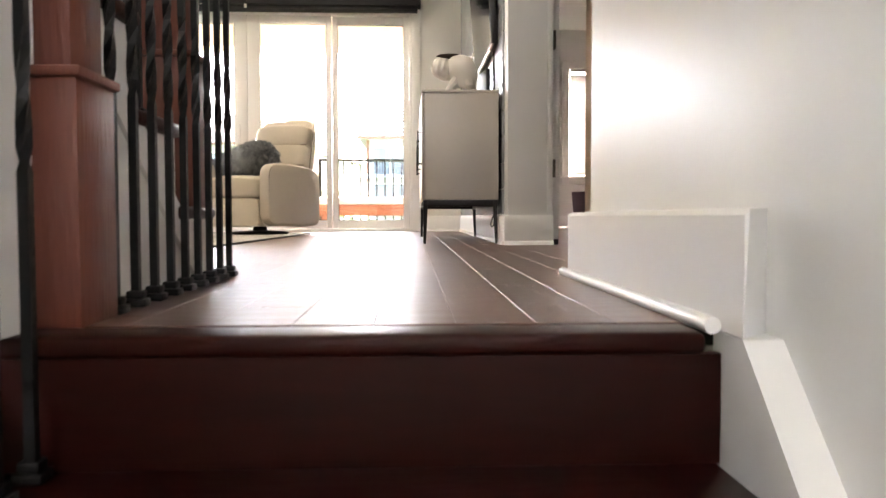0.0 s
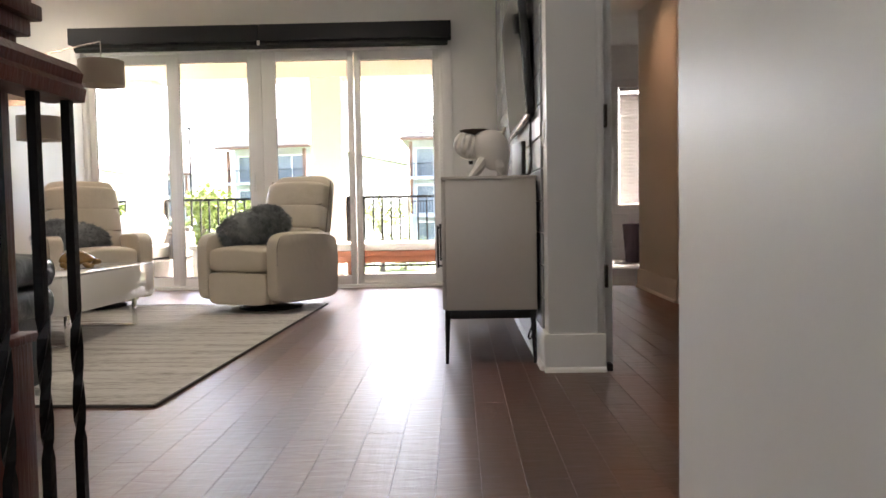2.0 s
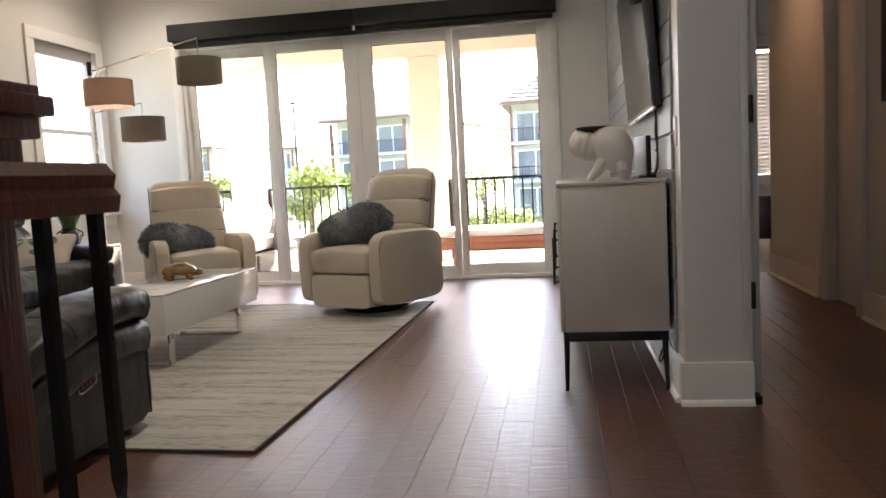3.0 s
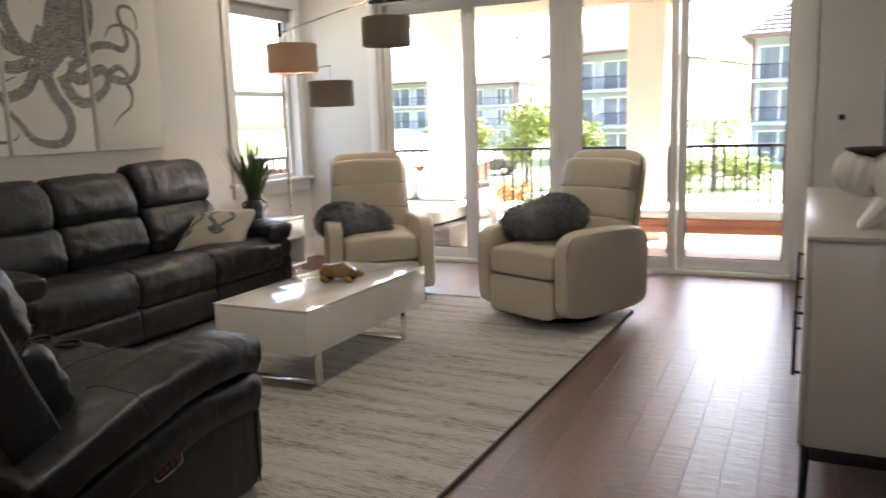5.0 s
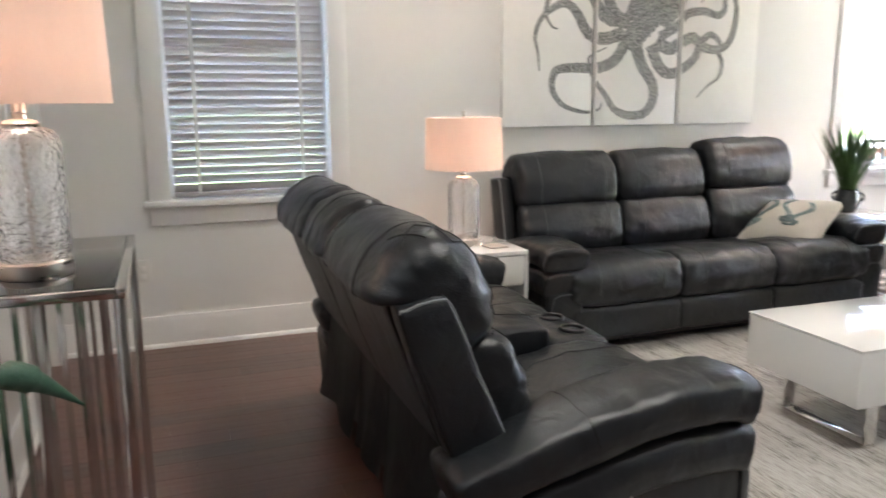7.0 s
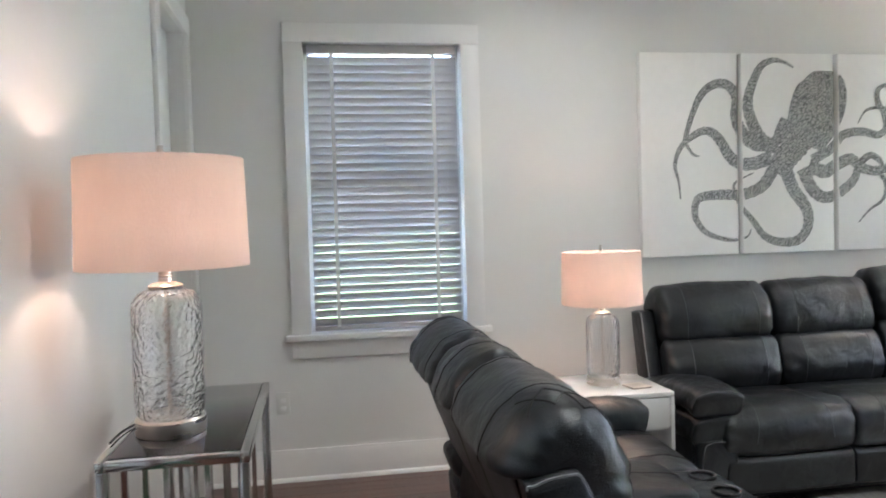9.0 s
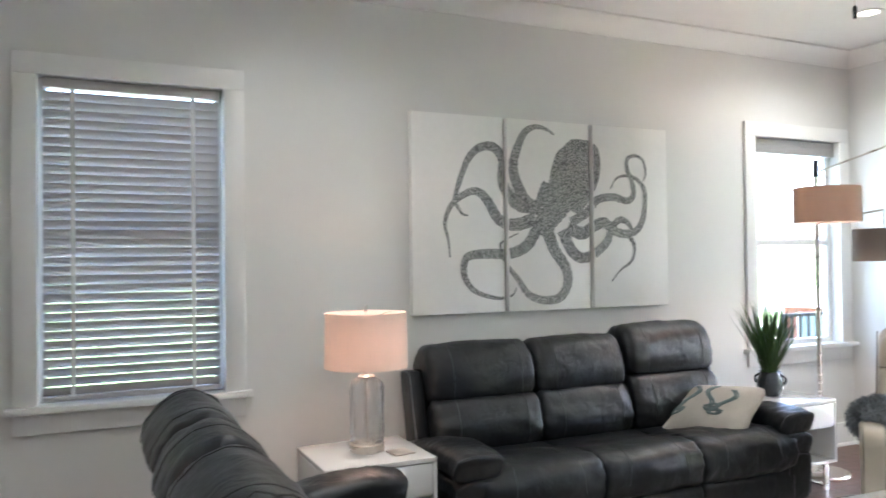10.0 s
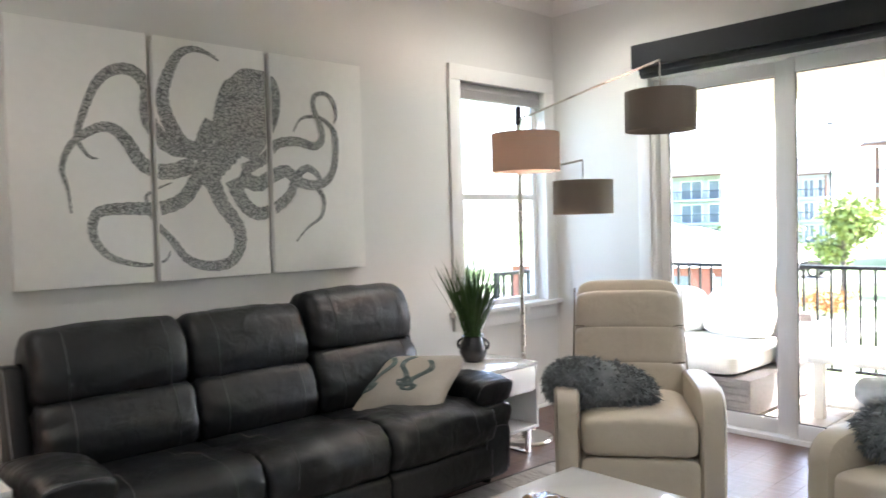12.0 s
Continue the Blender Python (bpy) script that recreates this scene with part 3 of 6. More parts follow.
part("pane", B(BW[0], BW[1], 12.27, 12.275, BW[2], BW[3]), GLASS, wb).visible_shadow = False


def door_hall():
    """The hall door, swung open along the hall."""
    ob = thing("door_3", (1.335, 5.0, 0), 0, "white hall door standing open with a bronze lever", "door")
    tagged(ob, kind="structure")
    part("jamb", B(-0.033, 0.0, -0.076, 0.06, 0, 2.4, bevel=0.002), TRIM, ob)
    leaf = part("door_leaf", B(0.006, 0.044, -0.02, 0.76, 0.012, 2.3, bevel=0.003), TRIM, ob)
    for z in (0.42, 1.12, 1.75):
        part("hinge", B(-0.002, 0.012, -0.09, -0.022, z - 0.05, z + 0.05, bevel=0.002), HINGE, ob)
    part("lever", T([(0.044, 0.69, 0.92), (0.095, 0.69, 0.92), (0.10, 0.58, 0.92)], 0.009), HINGE, ob)
    part("rubber_foot", B(0.004, 0.03, -0.09, -0.03, 0.0, 0.03), BLACKPLASTIC, ob)


door_hall()


def blind(name, u0, u1, z0, z1, face, axis, inward, label, tilt=125, step=0.043, far=False):
    """A slatted blind that fills an opening; slats hang one by one."""
    ob = thing(name, (face, (u0 + u1) / 2, z0) if axis == "y" else ((u0 + u1) / 2, face, z0), 0 if axis == "y" else 90 * -inward, label, "blind")
    if axis == "y" and inward < 0:
        ob.rotation_euler.z = math.pi
    w, h = (u1 - u0) / 2 - 0.02, z1 - z0
    part("headrail", B(-0.03, 0.02, -w, w, h - 0.05, h - 0.004, bevel=0.003), BLIND, ob)
    c, s = math.cos(radians(tilt)) * 0.025, math.sin(radians(tilt)) * 0.025
    bm = bmesh.new()
    vs = []
    for k in range(5):
        f = (k - 2) / 2
        bow = 0.0035 * (1 - f * f)
        p = (c * f + bow * s / 0.025, -s * f + bow * c / 0.025)
        vs.append([bm.verts.new((p[0], y, p[1] + dz)) for dz in (0.0, 0.0025) for y in (-w, w)])
    for q, r in zip(vs, vs[1:]):
        bm.faces.new((q[0], q[1], r[1], r[0]))
        bm.faces.new((q[2], r[2], r[3], q[3]))
    for q, flip in ((vs[0], 0), (vs[-1], 1)):
        bm.faces.new((q[0], q[2], q[3], q[1]))
    slat = mesh_of("slat", bm, BLIND)
    n = int((h - 0.075) / step)
    for i in range(n):
        o = new("slat", slat)
        o.parent = ob
        o.location = (0, 0, 0.055 + i * step)
        o.rotation_euler = (radians(random.uniform(-0.15, 0.15)), radians(random.uniform(-2, 2)), 0)
    part("bottom_rail", B(-0.02, 0.02, -w, w, 0.012, 0.034, bevel=0.004), BLIND, ob)
    for y in (-w * 0.68, w * 0.68):
        part("ladder_tape", B(0.020, 0.0215, y - 0.009, y + 0.009, 0.03, h - 0.05), CORD, ob)
    return ob


blind("window_blind", *W1, XL - 0.035, "y", 1, "white wooden slat blind, closed, in the window")
blind("window_blind", *BW, 12.235, "x", -1, "white slat blind, half open, in the bedroom window", tilt=100, step=0.05)


def raised_blind():
    ob = thing("raised_blind", (XL - 0.04, (W2[0] + W2[1]) / 2, W2[3]), 0, "white slat blind pulled up to the window head", "blind")
    w = (W2[1] - W2[0]) / 2 - 0.012
    part("headrail", B(-0.025, 0.02, -w, w, -0.05, -0.004, bevel=0.003), BLIND, ob)
    for i in range(9):
        part("slat", B(-0.024, 0.024, -w, w, -0.058 - i * 0.006, -0.054 - i * 0.006), BLIND, ob)
    part("cord", T([(0.026, -w + 0.05, -0.05), (0.027, -w + 0.05, -0.8)], 0.0018, 5), CORD, ob)


raised_blind()


# sliding door wall
def sliding_doors():
    ob = new("door_sliding")
    ob.empty_display_size = 0.1
    ob.location = (0, YF, 0)
    tagged(ob, "white four-panel glass sliding door to the balcony", "door", kind="structure")
    x0, x1, z1 = DOOR[0], DOOR[1], DOOR[3]
    part("head_casing", B(x0 - 0.09, x1 + 0.09, -0.024, 0, z1, z1 + 0.1, bevel=0.003), TRIM, ob)
    for a in (x0 - 0.09, x1):
        part("side_casing", B(a, a + 0.09, -0.022, 0, 0, z1, bevel=0.004), TRIM, ob)
    part("outer_frame", B(x0, x1, 0.0, 0.14, z1 - 0.05, z1, bevel=0.003), TRIM, ob)
    for a in (x0, x1 - 0.03):
        part("outer_frame", B(a, a + 0.03, 0, 0.14, 0, z1 - 0.05, bevel=0.003), TRIM, ob)
    part("door_sill", B(x0, x1, 0, 0.15, -0.018, 0.028, bevel=0.004), TRIM, ob)
    panes = [(-2.77, -2.07), (-1.935, -1.285), (-1.02, -0.335), (-0.22, 0.472)]
    edges = [x0 + 0.03, -1.99, -1.15, -0.28, x1 - 0.03]
    for i, (a, b) in enumerate(panes):
        y = 0.015 if i in (1, 2) else 0.06
        e0, e1 = edges[i], edges[i + 1]
        p = part("door_panel", B(a, b, y, y + 0.045, 0.03, 0.118, bevel=0.004), TRIM, ob)
        for q in ((e0 + 0.001, a, 0.03, z1 - 0.052), (b, e1 - 0.001, 0.03, z1 - 0.052), (a, b, 2.162, z1 - 0.052)):
            part("stile" if q[3] > 1 and q[2] < 1 else "rail", B(q[0], q[1], y, y + 0.045, q[2], q[3], bevel=0.004), TRIM, p)
        g = part("pane", B(a, b, y + 0.02, y + 0.026, 0.118, 2.162), GLASS, p)
        g.visible_shadow = False
        for q in ((a, a + 0.006, 0.118, 2.162), (b - 0.006, b, 0.118, 2.162), (a, b, 0.118, 0.124), (a, b, 2.156, 2.162)):
            part("gasket", B(q[0], q[1], y + 0.012, y + 0.019, q[2], q[3]), BLACKPLASTIC, p)
        if i in (1,):
            part("pull_handle", B(b + 0.035, b + 0.06, y - 0.035, y - 0.001, 0.93, 1.12, bevel=0.006), TRIM, p)


sliding_doors()


def valance():
    ob = thing("blind_valance", (-1.12, YF - 0.001, 2.28), 0, "black roller shade cassette above the sliding doors", "shade")
    for a, b in ((-1.772, -0.004), (0.004, 1.772)):
        part("cassette", B(a, b, -0.175, 0, 0.03, 0.18, bevel=0.006), VALANCE, ob)
    part("shade_roll", T([(-1.74, -0.09, 0.015), (1.74, -0.09, 0.015)], 0.045, 14), VALANCE, ob)
    part("bottom_bar", B(-1.72, 1.72, -0.14, -0.12, -0.005, 0.03, bevel=0.004), VALANCE, ob)
    part("joint_clip", B(-0.012, 0.012, -0.18, -0.17, -0.01, 0.03), TRIM, ob)


valance()

# subfloor, top step and stairs
structure("floor_hall_carpet", B(1.45, 4.5, 8.62, 12.2, -0.018, 0.004), CARPET, "light grey bedroom carpet", "carpet")


def stairs_down():
    ob = new("stairs_down")
    ob.empty_display_size = 0.1
    tagged(ob, "dark red-brown stained wooden stairs going down", "stairs", kind="structure")
    for i in range(1, 8):
        y1 = 1.79 - 0.26 * (i - 1)
        z = -0.18 * i
        part("tread", B(0.0, 0.979, y1 - 0.285, y1 - 0.003, z - 0.03, z, bevel=0.008), STAIRWOOD, ob)
        part("riser", B(0.0, 0.979, y1 - 0.022, y1 - 0.004, z, z + 0.151), STAIRWOOD, ob)
    part("nosing", B(-0.02, 0.96, 1.765, 1.86, -0.032, 0.0, bevel=0.012, seg=3), STAIRWOOD, ob, "rounded dark wood nosing at the floor edge")
    part("stringer", B(-0.02, -0.002, 0.0, 1.765, -1.42, -0.034), TRIM, ob)


stairs_down()


def newel(at, height, label):
    ob = thing("newel_post", at, 0, label, "post")
    w = 0.067
    part("plinth", B(-w, w, -w, w, 0, 0.352, bevel=0.003), NEWELWOOD, ob)
    bm = bmesh.new()
    box(bm, -w - 0.008, w + 0.008, -w - 0.008, w + 0.008, 0.352, 0.367, bevel=0.004)
    part("plinth_moulding", bm, NEWELWOOD, ob)
    part("shaft", B(-w + 0.012, w - 0.012, -w + 0.012, w - 0.012, 0.367, height - 0.09, bevel=0.004), NEWELWOOD, ob)
    bm = bmesh.new()
    for k, (o, z0, z1) in enumerate(((-0.002, 0.09, 0.06), (0.012, 0.06, 0.035), (0.024, 0.035, 0.012), (0.014, 0.012, 0.0))):
        box(bm, -w - o, w + o, -w - o, w + o, height - z0, height - z1, bevel=0.003)
    part("cap", bm, NEWELWOOD, ob, "stepped square cap")


newel((0.030, 1.91, 0.0), 1.08, "red-brown stained oak newel post at the stair head")
newel((-0.022, 2.645, 0.181), 0.87, "dark stained newel post at the foot of the upper flight")


def baluster(ob, x, y, z0, z1, twist=True):
    bm = bmesh.new()
    n = max(8, int((z1 - z0) / 0.03))
    rings = []
    for i in range(n + 1):
        z = z0 + (z1 - z0) * i / n
        a = 0.0
        if twist:
            f = (z - z0) / (z1 - z0)
            a = 6.28 * 2.0 * min(1, max(0, (f - 0.42) / 0.2))
        r = 0.0098
        rings.append([bm.verts.new((x + r * math.cos(a + math.pi / 4 + k * math.pi / 2), y + r * math.sin(a + math.pi / 4 + k * math.pi / 2), z)) for k in range(4)])
    for q, w in zip(rings, rings[1:]):
        for k in range(4):
            bm.faces.new((q[k], q[(k + 1) % 4], w[(k + 1) % 4], w[k]))
    b = part("baluster", bm, IRON, ob, smooth=False)
    bm = bmesh.new()
    box(bm, x - 0.019, x + 0.019, y - 0.019, y + 0.019, z0, z0 + 0.014, bevel=0.003)
    box(bm, x - 0.014, x + 0.014, y - 0.014, y + 0.014, z0 + 0.014, z0 + 0.028, bevel=0.003)
    part("shoe", bm, IRON, b)


def guard():
    ob = thing("stair_guard", (0, 0, 0), 0, "black iron baluster guard with a dark wood handrail", "railing")
    for k in range(9):
        baluster(ob, 0.081, 2.772 - 0.096 * k, 0.001, 0.905)
    prof = [(-0.03, 0.0), (0.03, 0.0), (0.034, 0.02), (0.026, 0.03), (0.03, 0.045), (0.018, 0.06), (-0.018, 0.06), (-0.03, 0.045), (-0.026, 0.03), (-0.034, 0.02)]
    bm = bmesh.new()
    extrude_profile(bm, [(0.066 + p[0], 0.903 + p[1]) for p in prof], 1.96, 2.80, "y")
    part("handrail", bm, NEWELWOOD, ob)
    # raking part over the lower steps
    for k in range(12):
        y = 1.735 - 0.0867 * k
        z = -0.18 * (1 + int((1.79 - y) / 0.26))
        baluster(ob, 0.078, y, z + 0.001, 0.86 - (1.84 - y) * 0.69)
    rk = T([(0.078, 1.84, 0.90), (0.078, 0.6, 0.90 - 1.24 * 0.69)], 0.03, 10)
    part("handrail", rk, NEWELWOOD, ob, "sloping dark wood handrail")


guard()


def stairs_up():
    ob = new("stairs_up")
    ob.empty_display_size = 0.1
    tagged(ob, "upper stair flight with dark treads and white open side", "stairs", kind="structure")
    for i in range(1, 11):
        y1 = 2.74 - 0.26 * (i - 1)
        z = 0.18 * i
        part("tread", B(-1.07, 0.055, y1 - 0.275, y1 + 0.008, z - 0.028, z, bevel=0.01, seg=3), STAIRWOOD, ob)
        part("riser", B(-1.07, 0.018, y1 - 0.02, y1 - 0.004, z - 0.18, z - 0.029), TRIM, ob)
        part("stringer_panel", B(0.02, 0.034, y1 - 0.26, y1 - 0.001, 0.0, z - 0.029), TRIM, ob)
    bm = bmesh.new()
    extrude_profile(bm, [(2.745, 0.0), (2.62, 0.0), (0.2, 1.68), (0.32, 1.68)], 0.0345, 0.044, "x")
    part("stringer_trim", bm, TRIM, ob, "raking white moulding on the stair side")


stairs_up()


def guard_up():
    ob = thing("upper_stair_guard", (0, 0, 0), 0, "black iron balusters on the upper flight with a dark rail", "railing")
    for i in range(2, 8):
        for f in (0.06, 0.19):
            y = 2.74 - 0.26 * (i - 1) - f
            baluster(ob, -0.022, y, 0.18 * i + 0.001, 0.18 * i + 0.84 + (f - 0.06) * 0.69)
    part("handrail", T([(-0.022, 2.60, 0.98), (-0.022, 0.70, 0.98 + 1.9 * 0.69)], 0.032, 10), NEWELWOOD, ob)


guard_up()

# small wall fittings
def outlet(at, turn, label, w=0.07, h=0.115):
    ob = thing("wall_outlet", at, turn, label, "outlet")
    part("cover_plate", B(-w / 2, w / 2, 0.0, 0.006, 0, h, bevel=0.002), OUTLETP, ob)
    for z in (0.03, 0.072):
        part("socket", B(-0.014, 0.014, 0.006, 0.0075, z - 0.012, z + 0.012, bevel=0.0005), TRIM, ob)


outlet((XL, 3.155, 0.355), -90, "white outlet plate low on the grey wall")
outlet((XT, 5.02, 1.0), 90, "white switch plate on the wall end", 0.07, 0.115)


def thermostat():
    ob = thing("wall_control", (0.82, YF, 1.08), 180, "white wall control with a small dark display", "thermostat")
    part("case", B(-0.04, 0.04, 0, 0.02, 0, 0.12, bevel=0.004), OUTLETP, ob)
    part("display", B(-0.02, 0.02, 0.02, 0.022, 0.07, 0.105), BLACKPLASTIC, ob)


thermostat()


def downlight(at, name, label):
    ob = thing(name, at, 0, label, "downlight")
    bm = bmesh.new()
    lathe(bm, [(0.062, 0.0), (0.062, -0.006), (0.085, -0.008), (0.09, 0.0)])
    part("trim_ring", bm, TRIM, ob)
    bm = bmesh.new()
    bmesh.ops.create_circle(bm, cap_ends=True, segments=24, radius=0.062, matrix=Matrix.Translation((0, 0, -0.003)))
    part("lens", bm, DOWNGLOW, ob)


downlight((-2.92, 8.0, ZC - 0.001), "ceiling_downlight", "lit recessed downlight with a white ring")
# fixtures for the three added, unseen spots
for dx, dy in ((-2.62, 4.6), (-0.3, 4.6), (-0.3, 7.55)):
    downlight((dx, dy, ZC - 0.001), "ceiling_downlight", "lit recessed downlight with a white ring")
downlight((1.95, 7.6, 2.459), "ceiling_downlight", "lit warm recessed downlight in the hall ceiling")


def pull_cord():
    ob = thing("pull_cord", (-2.425, 7.2, ZC), 0, "small black pull hanging on a thin wire from the ceiling", "pull cord")
    part("rose", T([(0, 0, 0), (0, 0, -0.01)], 0.02, 14), TRIM, ob)
    part("wire", T([(0, 0, -0.01), (0, 0, -0.225)], 0.0015, 5), NICKEL, ob)
    part("pull", T([(0, 0, -0.22), (0, 0, -0.23), (0, 0, -0.28), (0, 0, -0.29)], [0.006, 0.011, 0.011, 0.006], 12), BLACKPLASTIC, ob)


pull_cord()


# ---- living room things ----
def sweep_pad(bm, prof, x0, x1, place, n=28, end=0.05, puffy=0.012, wr=0.004, seed=0, pull=0.004, ends=None):
    """A padded shape: the closed outline prof swept from x0 to x1, its ends rounded, its cover creased. Returns its surface as f(x, share of the outline, lift)."""
    loop = smooth_line(list(prof) + [prof[0]], 5)[:-1]
    c = sum(loop, Vector((0, 0))) / len(loop)
    half = (x1 - x0) / 2
    ends = ends or (end, end)

    def at(x, k, lift=0.0):
        p = loop[int(k) % len(loop)].lerp(loop[(int(k) + 1) % len(loop)], k - int(k))
        d = p - c
        ln = max(d.length, 1e-5)
        rad = ends[0] if x - x0 < x1 - x else ends[1]
        near = min(x - x0, x1 - x)
        g = 1.0
        if near < rad:
            g = math.sqrt(max(0.0, 1 - (1 - near / rad) ** 2))
        s = (x - (x0 + x1) / 2) / half
        off = puffy * (1 - s * s) - (1 - g) * min(rad, ln * 0.62) + lift
        off += wr * noise.noise(Vector((x * 9 + seed, p.x * 13, p.y * 13))) + wr * 0.6 * noise.noise(Vector((x * 26, p.x * 30 + seed, p.y * 30)))
        off += pull * abs(s) ** 3 * math.sin(p.y * 75 + p.x * 60 + seed + 3 * noise.noise(Vector((x * 8, seed, 0))))
        return place(x, *(p + d / ln * off))
    m = len(loop)
    xs = [(x0 + x1) / 2 + half * math.sin(math.pi / 2 * (-1 + 2 * i / n)) for i in range(n + 1)]
    rings = [[bm.verts.new(at(x, k)) for k in range(m)] for x in xs]
    for q, w in zip(rings, rings[1:]):
        for k in range(m):
            bm.faces.new((q[k], q[(k + 1) % m], w[(k + 1) % m], w[k]))
    bm.faces.new(rings[0][::-1])
    bm.faces.new(rings[-1])
    bmesh.ops.recalc_face_normals(bm, faces=bm.faces[:])
    return at, m


def stitch(at, x_of, k0, k1, n=22, r=0.0022, lift=0.0005):
    """A stitched seam on a swept surface, from outline place k0 to k1; x_of gives its line across."""
    return T([at(x_of(i / n), k0 + (k1 - k0) * i / n, lift) for i in range(n + 1)], r, 5)


# outlines in the leaning back's own axes: out of the back, along its height
HEAD = [(0.02, 0.222), (0.085, 0.24), (0.118, 0.33), (0.105, 0.45), (0.05, 0.52), (-0.02, 0.535), (-0.09, 0.515), (-0.148, 0.465), (-0.15, 0.43), (-0.08, 0.425), (-0.01, 0.40), (0.005, 0.33)]
LUMBAR = [(0.0, 0.232), (0.06, 0.237), (0.108, 0.195), (0.122, 0.11), (0.115, 0.03), (0.07, -0.03), (0.01, -0.03), (-0.02, 0.05), (-0.02, 0.17)]
SEAT = [(-0.465, 0.27), (-0.478, 0.34), (-0.455, 0.415), (-0.38, 0.456), (-0.22, 0.452), (-0.05, 0.42), (0.12, 0.415), (0.18, 0.36), (0.16, 0.26), (-0.1, 0.23), (-0.4, 0.235)]
ROLL = [(-0.118, 0.0), (-0.105, 0.045), (-0.05, 0.064), (0.05, 0.064), (0.105, 0.045), (0.118, 0.0), (0.108, -0.045), (0.05, -0.062), (-0.05, -0.062), (-0.108, -0.045)]


def recliner_sofa(at, turn, widths, kinds, label, raised=(), lean=22, hinge=0.20, base=0.45, arm_out=0.18, quilted=False):
    """A padded recliner sofa, front towards -y. kinds: 's' seat, 'c' cup-holder console."""
    ob = thing("recliner_sofa", at, turn, label, "sofa")
    total = sum(widths)
    cs, sn = math.cos(radians(lean)), math.sin(radians(lean))
    stitching = DARKSEAM if quilted else SEAM

    def back(x, q, h):
        return Vector((x, hinge - q * cs + h * sn, base + h * cs + q * sn))

    def level(x, y, z):
        return Vector((x, y, z))
    x = -total / 2
    for i, (w, kind) in enumerate(zip(widths, kinds)):
        x0, x1 = x + 0.003, x + w - 0.003
        cx, x = x + w / 2, x + w
        first, last = i == 0, i == len(widths) - 1
        up = 0.046 if i in raised else 0.0
        over = 0.06 if quilted else 0.0
        e0, e1 = (x0 - over if first else x0), (x1 + over if last else x1)
        # rear shell of the back and the loose flap that hangs below it
        bm = bmesh.new()
        sweep_pad(bm, [(-0.10, -0.02), (-0.085, 0.2), (-0.09, 0.42 + up), (-0.125, 0.425 + up), (-0.136, 0.25), (-0.14, 0.02)], x0, x1, back, 12, 0.012, 0.004, 0.003, i, 0.001)
        part("back_panel", bm, BLACKLEATHER2, ob)
        bm = bmesh.new()
        g = []
        for j in range(10):
            f = j / 9
            for q in range(15):
                fx = -1 + 2 * q / 14
                y = hinge + 0.128 * cs + 0.045 * f * f + 0.012 * f * math.sin(fx * 4 + i * 2) + 0.006 * f * noise.noise(Vector((fx * 3, f * 3, i)))
                g.append(bm.verts.new((cx + fx * (w / 2 - 0.004 + 0.006 * f - 0.03 * f * f), y, 0.47 - (0.40 - 0.012 * math.cos(fx * 3)) * f)))
        for j in range(9):
            for q in range(14):
                k = j * 15 + q
                bm.faces.new((g[k], g[k + 1], g[k + 16], g[k + 15]))
        bmesh.ops.solidify(bm, geom=bm.faces[:], thickness=0.005)
        part("skirt_flap", bm, BLACKLEATHER2, ob)
        # lumbar and head cushions
        bm = bmesh.new()
        f, m = sweep_pad(bm, [(q + up * 0.4, h * (1 + up / 0.237) if h > 0 else h) for q, h in LUMBAR], e0 + (over / 2 if first else 0), e1 - (over / 2 if last else 0), back, 30, 0.045, 0.010, 0.007, i * 5, 0.005)
        lum = part("lumbar_cushion", bm, BLACKLEATHER, ob)
        bm = bmesh.new()
        fh, mh = sweep_pad(bm, [(q + up * 0.8, h + up) for q, h in HEAD], e0, e1, back, 32, 0.05, 0.010, 0.006, i * 7 + 2, 0.004, (0.095 if quilted and first else 0.05, 0.095 if quilted and last else 0.05))
        head = part("head_cushion", bm, BLACKLEATHER, ob)
        for sx in ((-0.3, 0.34) if kind == "s" else (0.0,)):
            part("seam", stitch(f, lambda t: cx + sx * w, 6, 28, 22), stitching, lum)
            part("seam", stitch(fh, lambda t: cx + sx * w, 4, 42, 30), stitching, head)
        if quilted and (first or last):
            out = -1 if first else 1
            edge = (e0 if first else e1)
            for ph in (0, 1):
                def zig(t, base=edge - out * 0.045, step=out * 0.075, ph=ph, turns=5):
                    return base - step * abs((t * turns + ph) % 2 - 1)
                part("quilting_seam", stitch(fh, zig, 4, 27, 60, 0.0024), DARKSEAM, head)
                part("quilting_seam", stitch(f, lambda t, z=zig: z(t) - out * 0.02, 7, 26, 60, 0.0024), DARKSEAM, lum)
        if kind == "s":
            bm = bmesh.new()
            f, m = sweep_pad(bm, SEAT, x0 - (0.02 if first else 0), x1 + (0.02 if last else 0), level, 34, 0.03, 0.016, 0.010, i * 3 + 1, 0.005)
            seat = part("seat_cushion", bm, BLACKLEATHER, ob)
            for sx in (-0.3, 0.3):
                part("seam", stitch(f, lambda t: cx + sx * w * (1 - 0.25 * t), 3, 29, 26), stitching, seat)
            bm = bmesh.new()
            sweep_pad(bm, [(-0.40, 0.07), (-0.455, 0.08), (-0.462, 0.16), (-0.455, 0.225), (-0.40, 0.235)], x0, x1, level, 20, 0.015, 0.006, 0.003, i, 0.001)
            part("footrest_panel", bm, BLACKLEATHER, ob)
        else:
            con = part("console_box", B(x0, x1, -0.455, 0.16, 0.06, 0.40, bevel=0.02, seg=3), BLACKLEATHER2, ob)
            bm = bmesh.new()
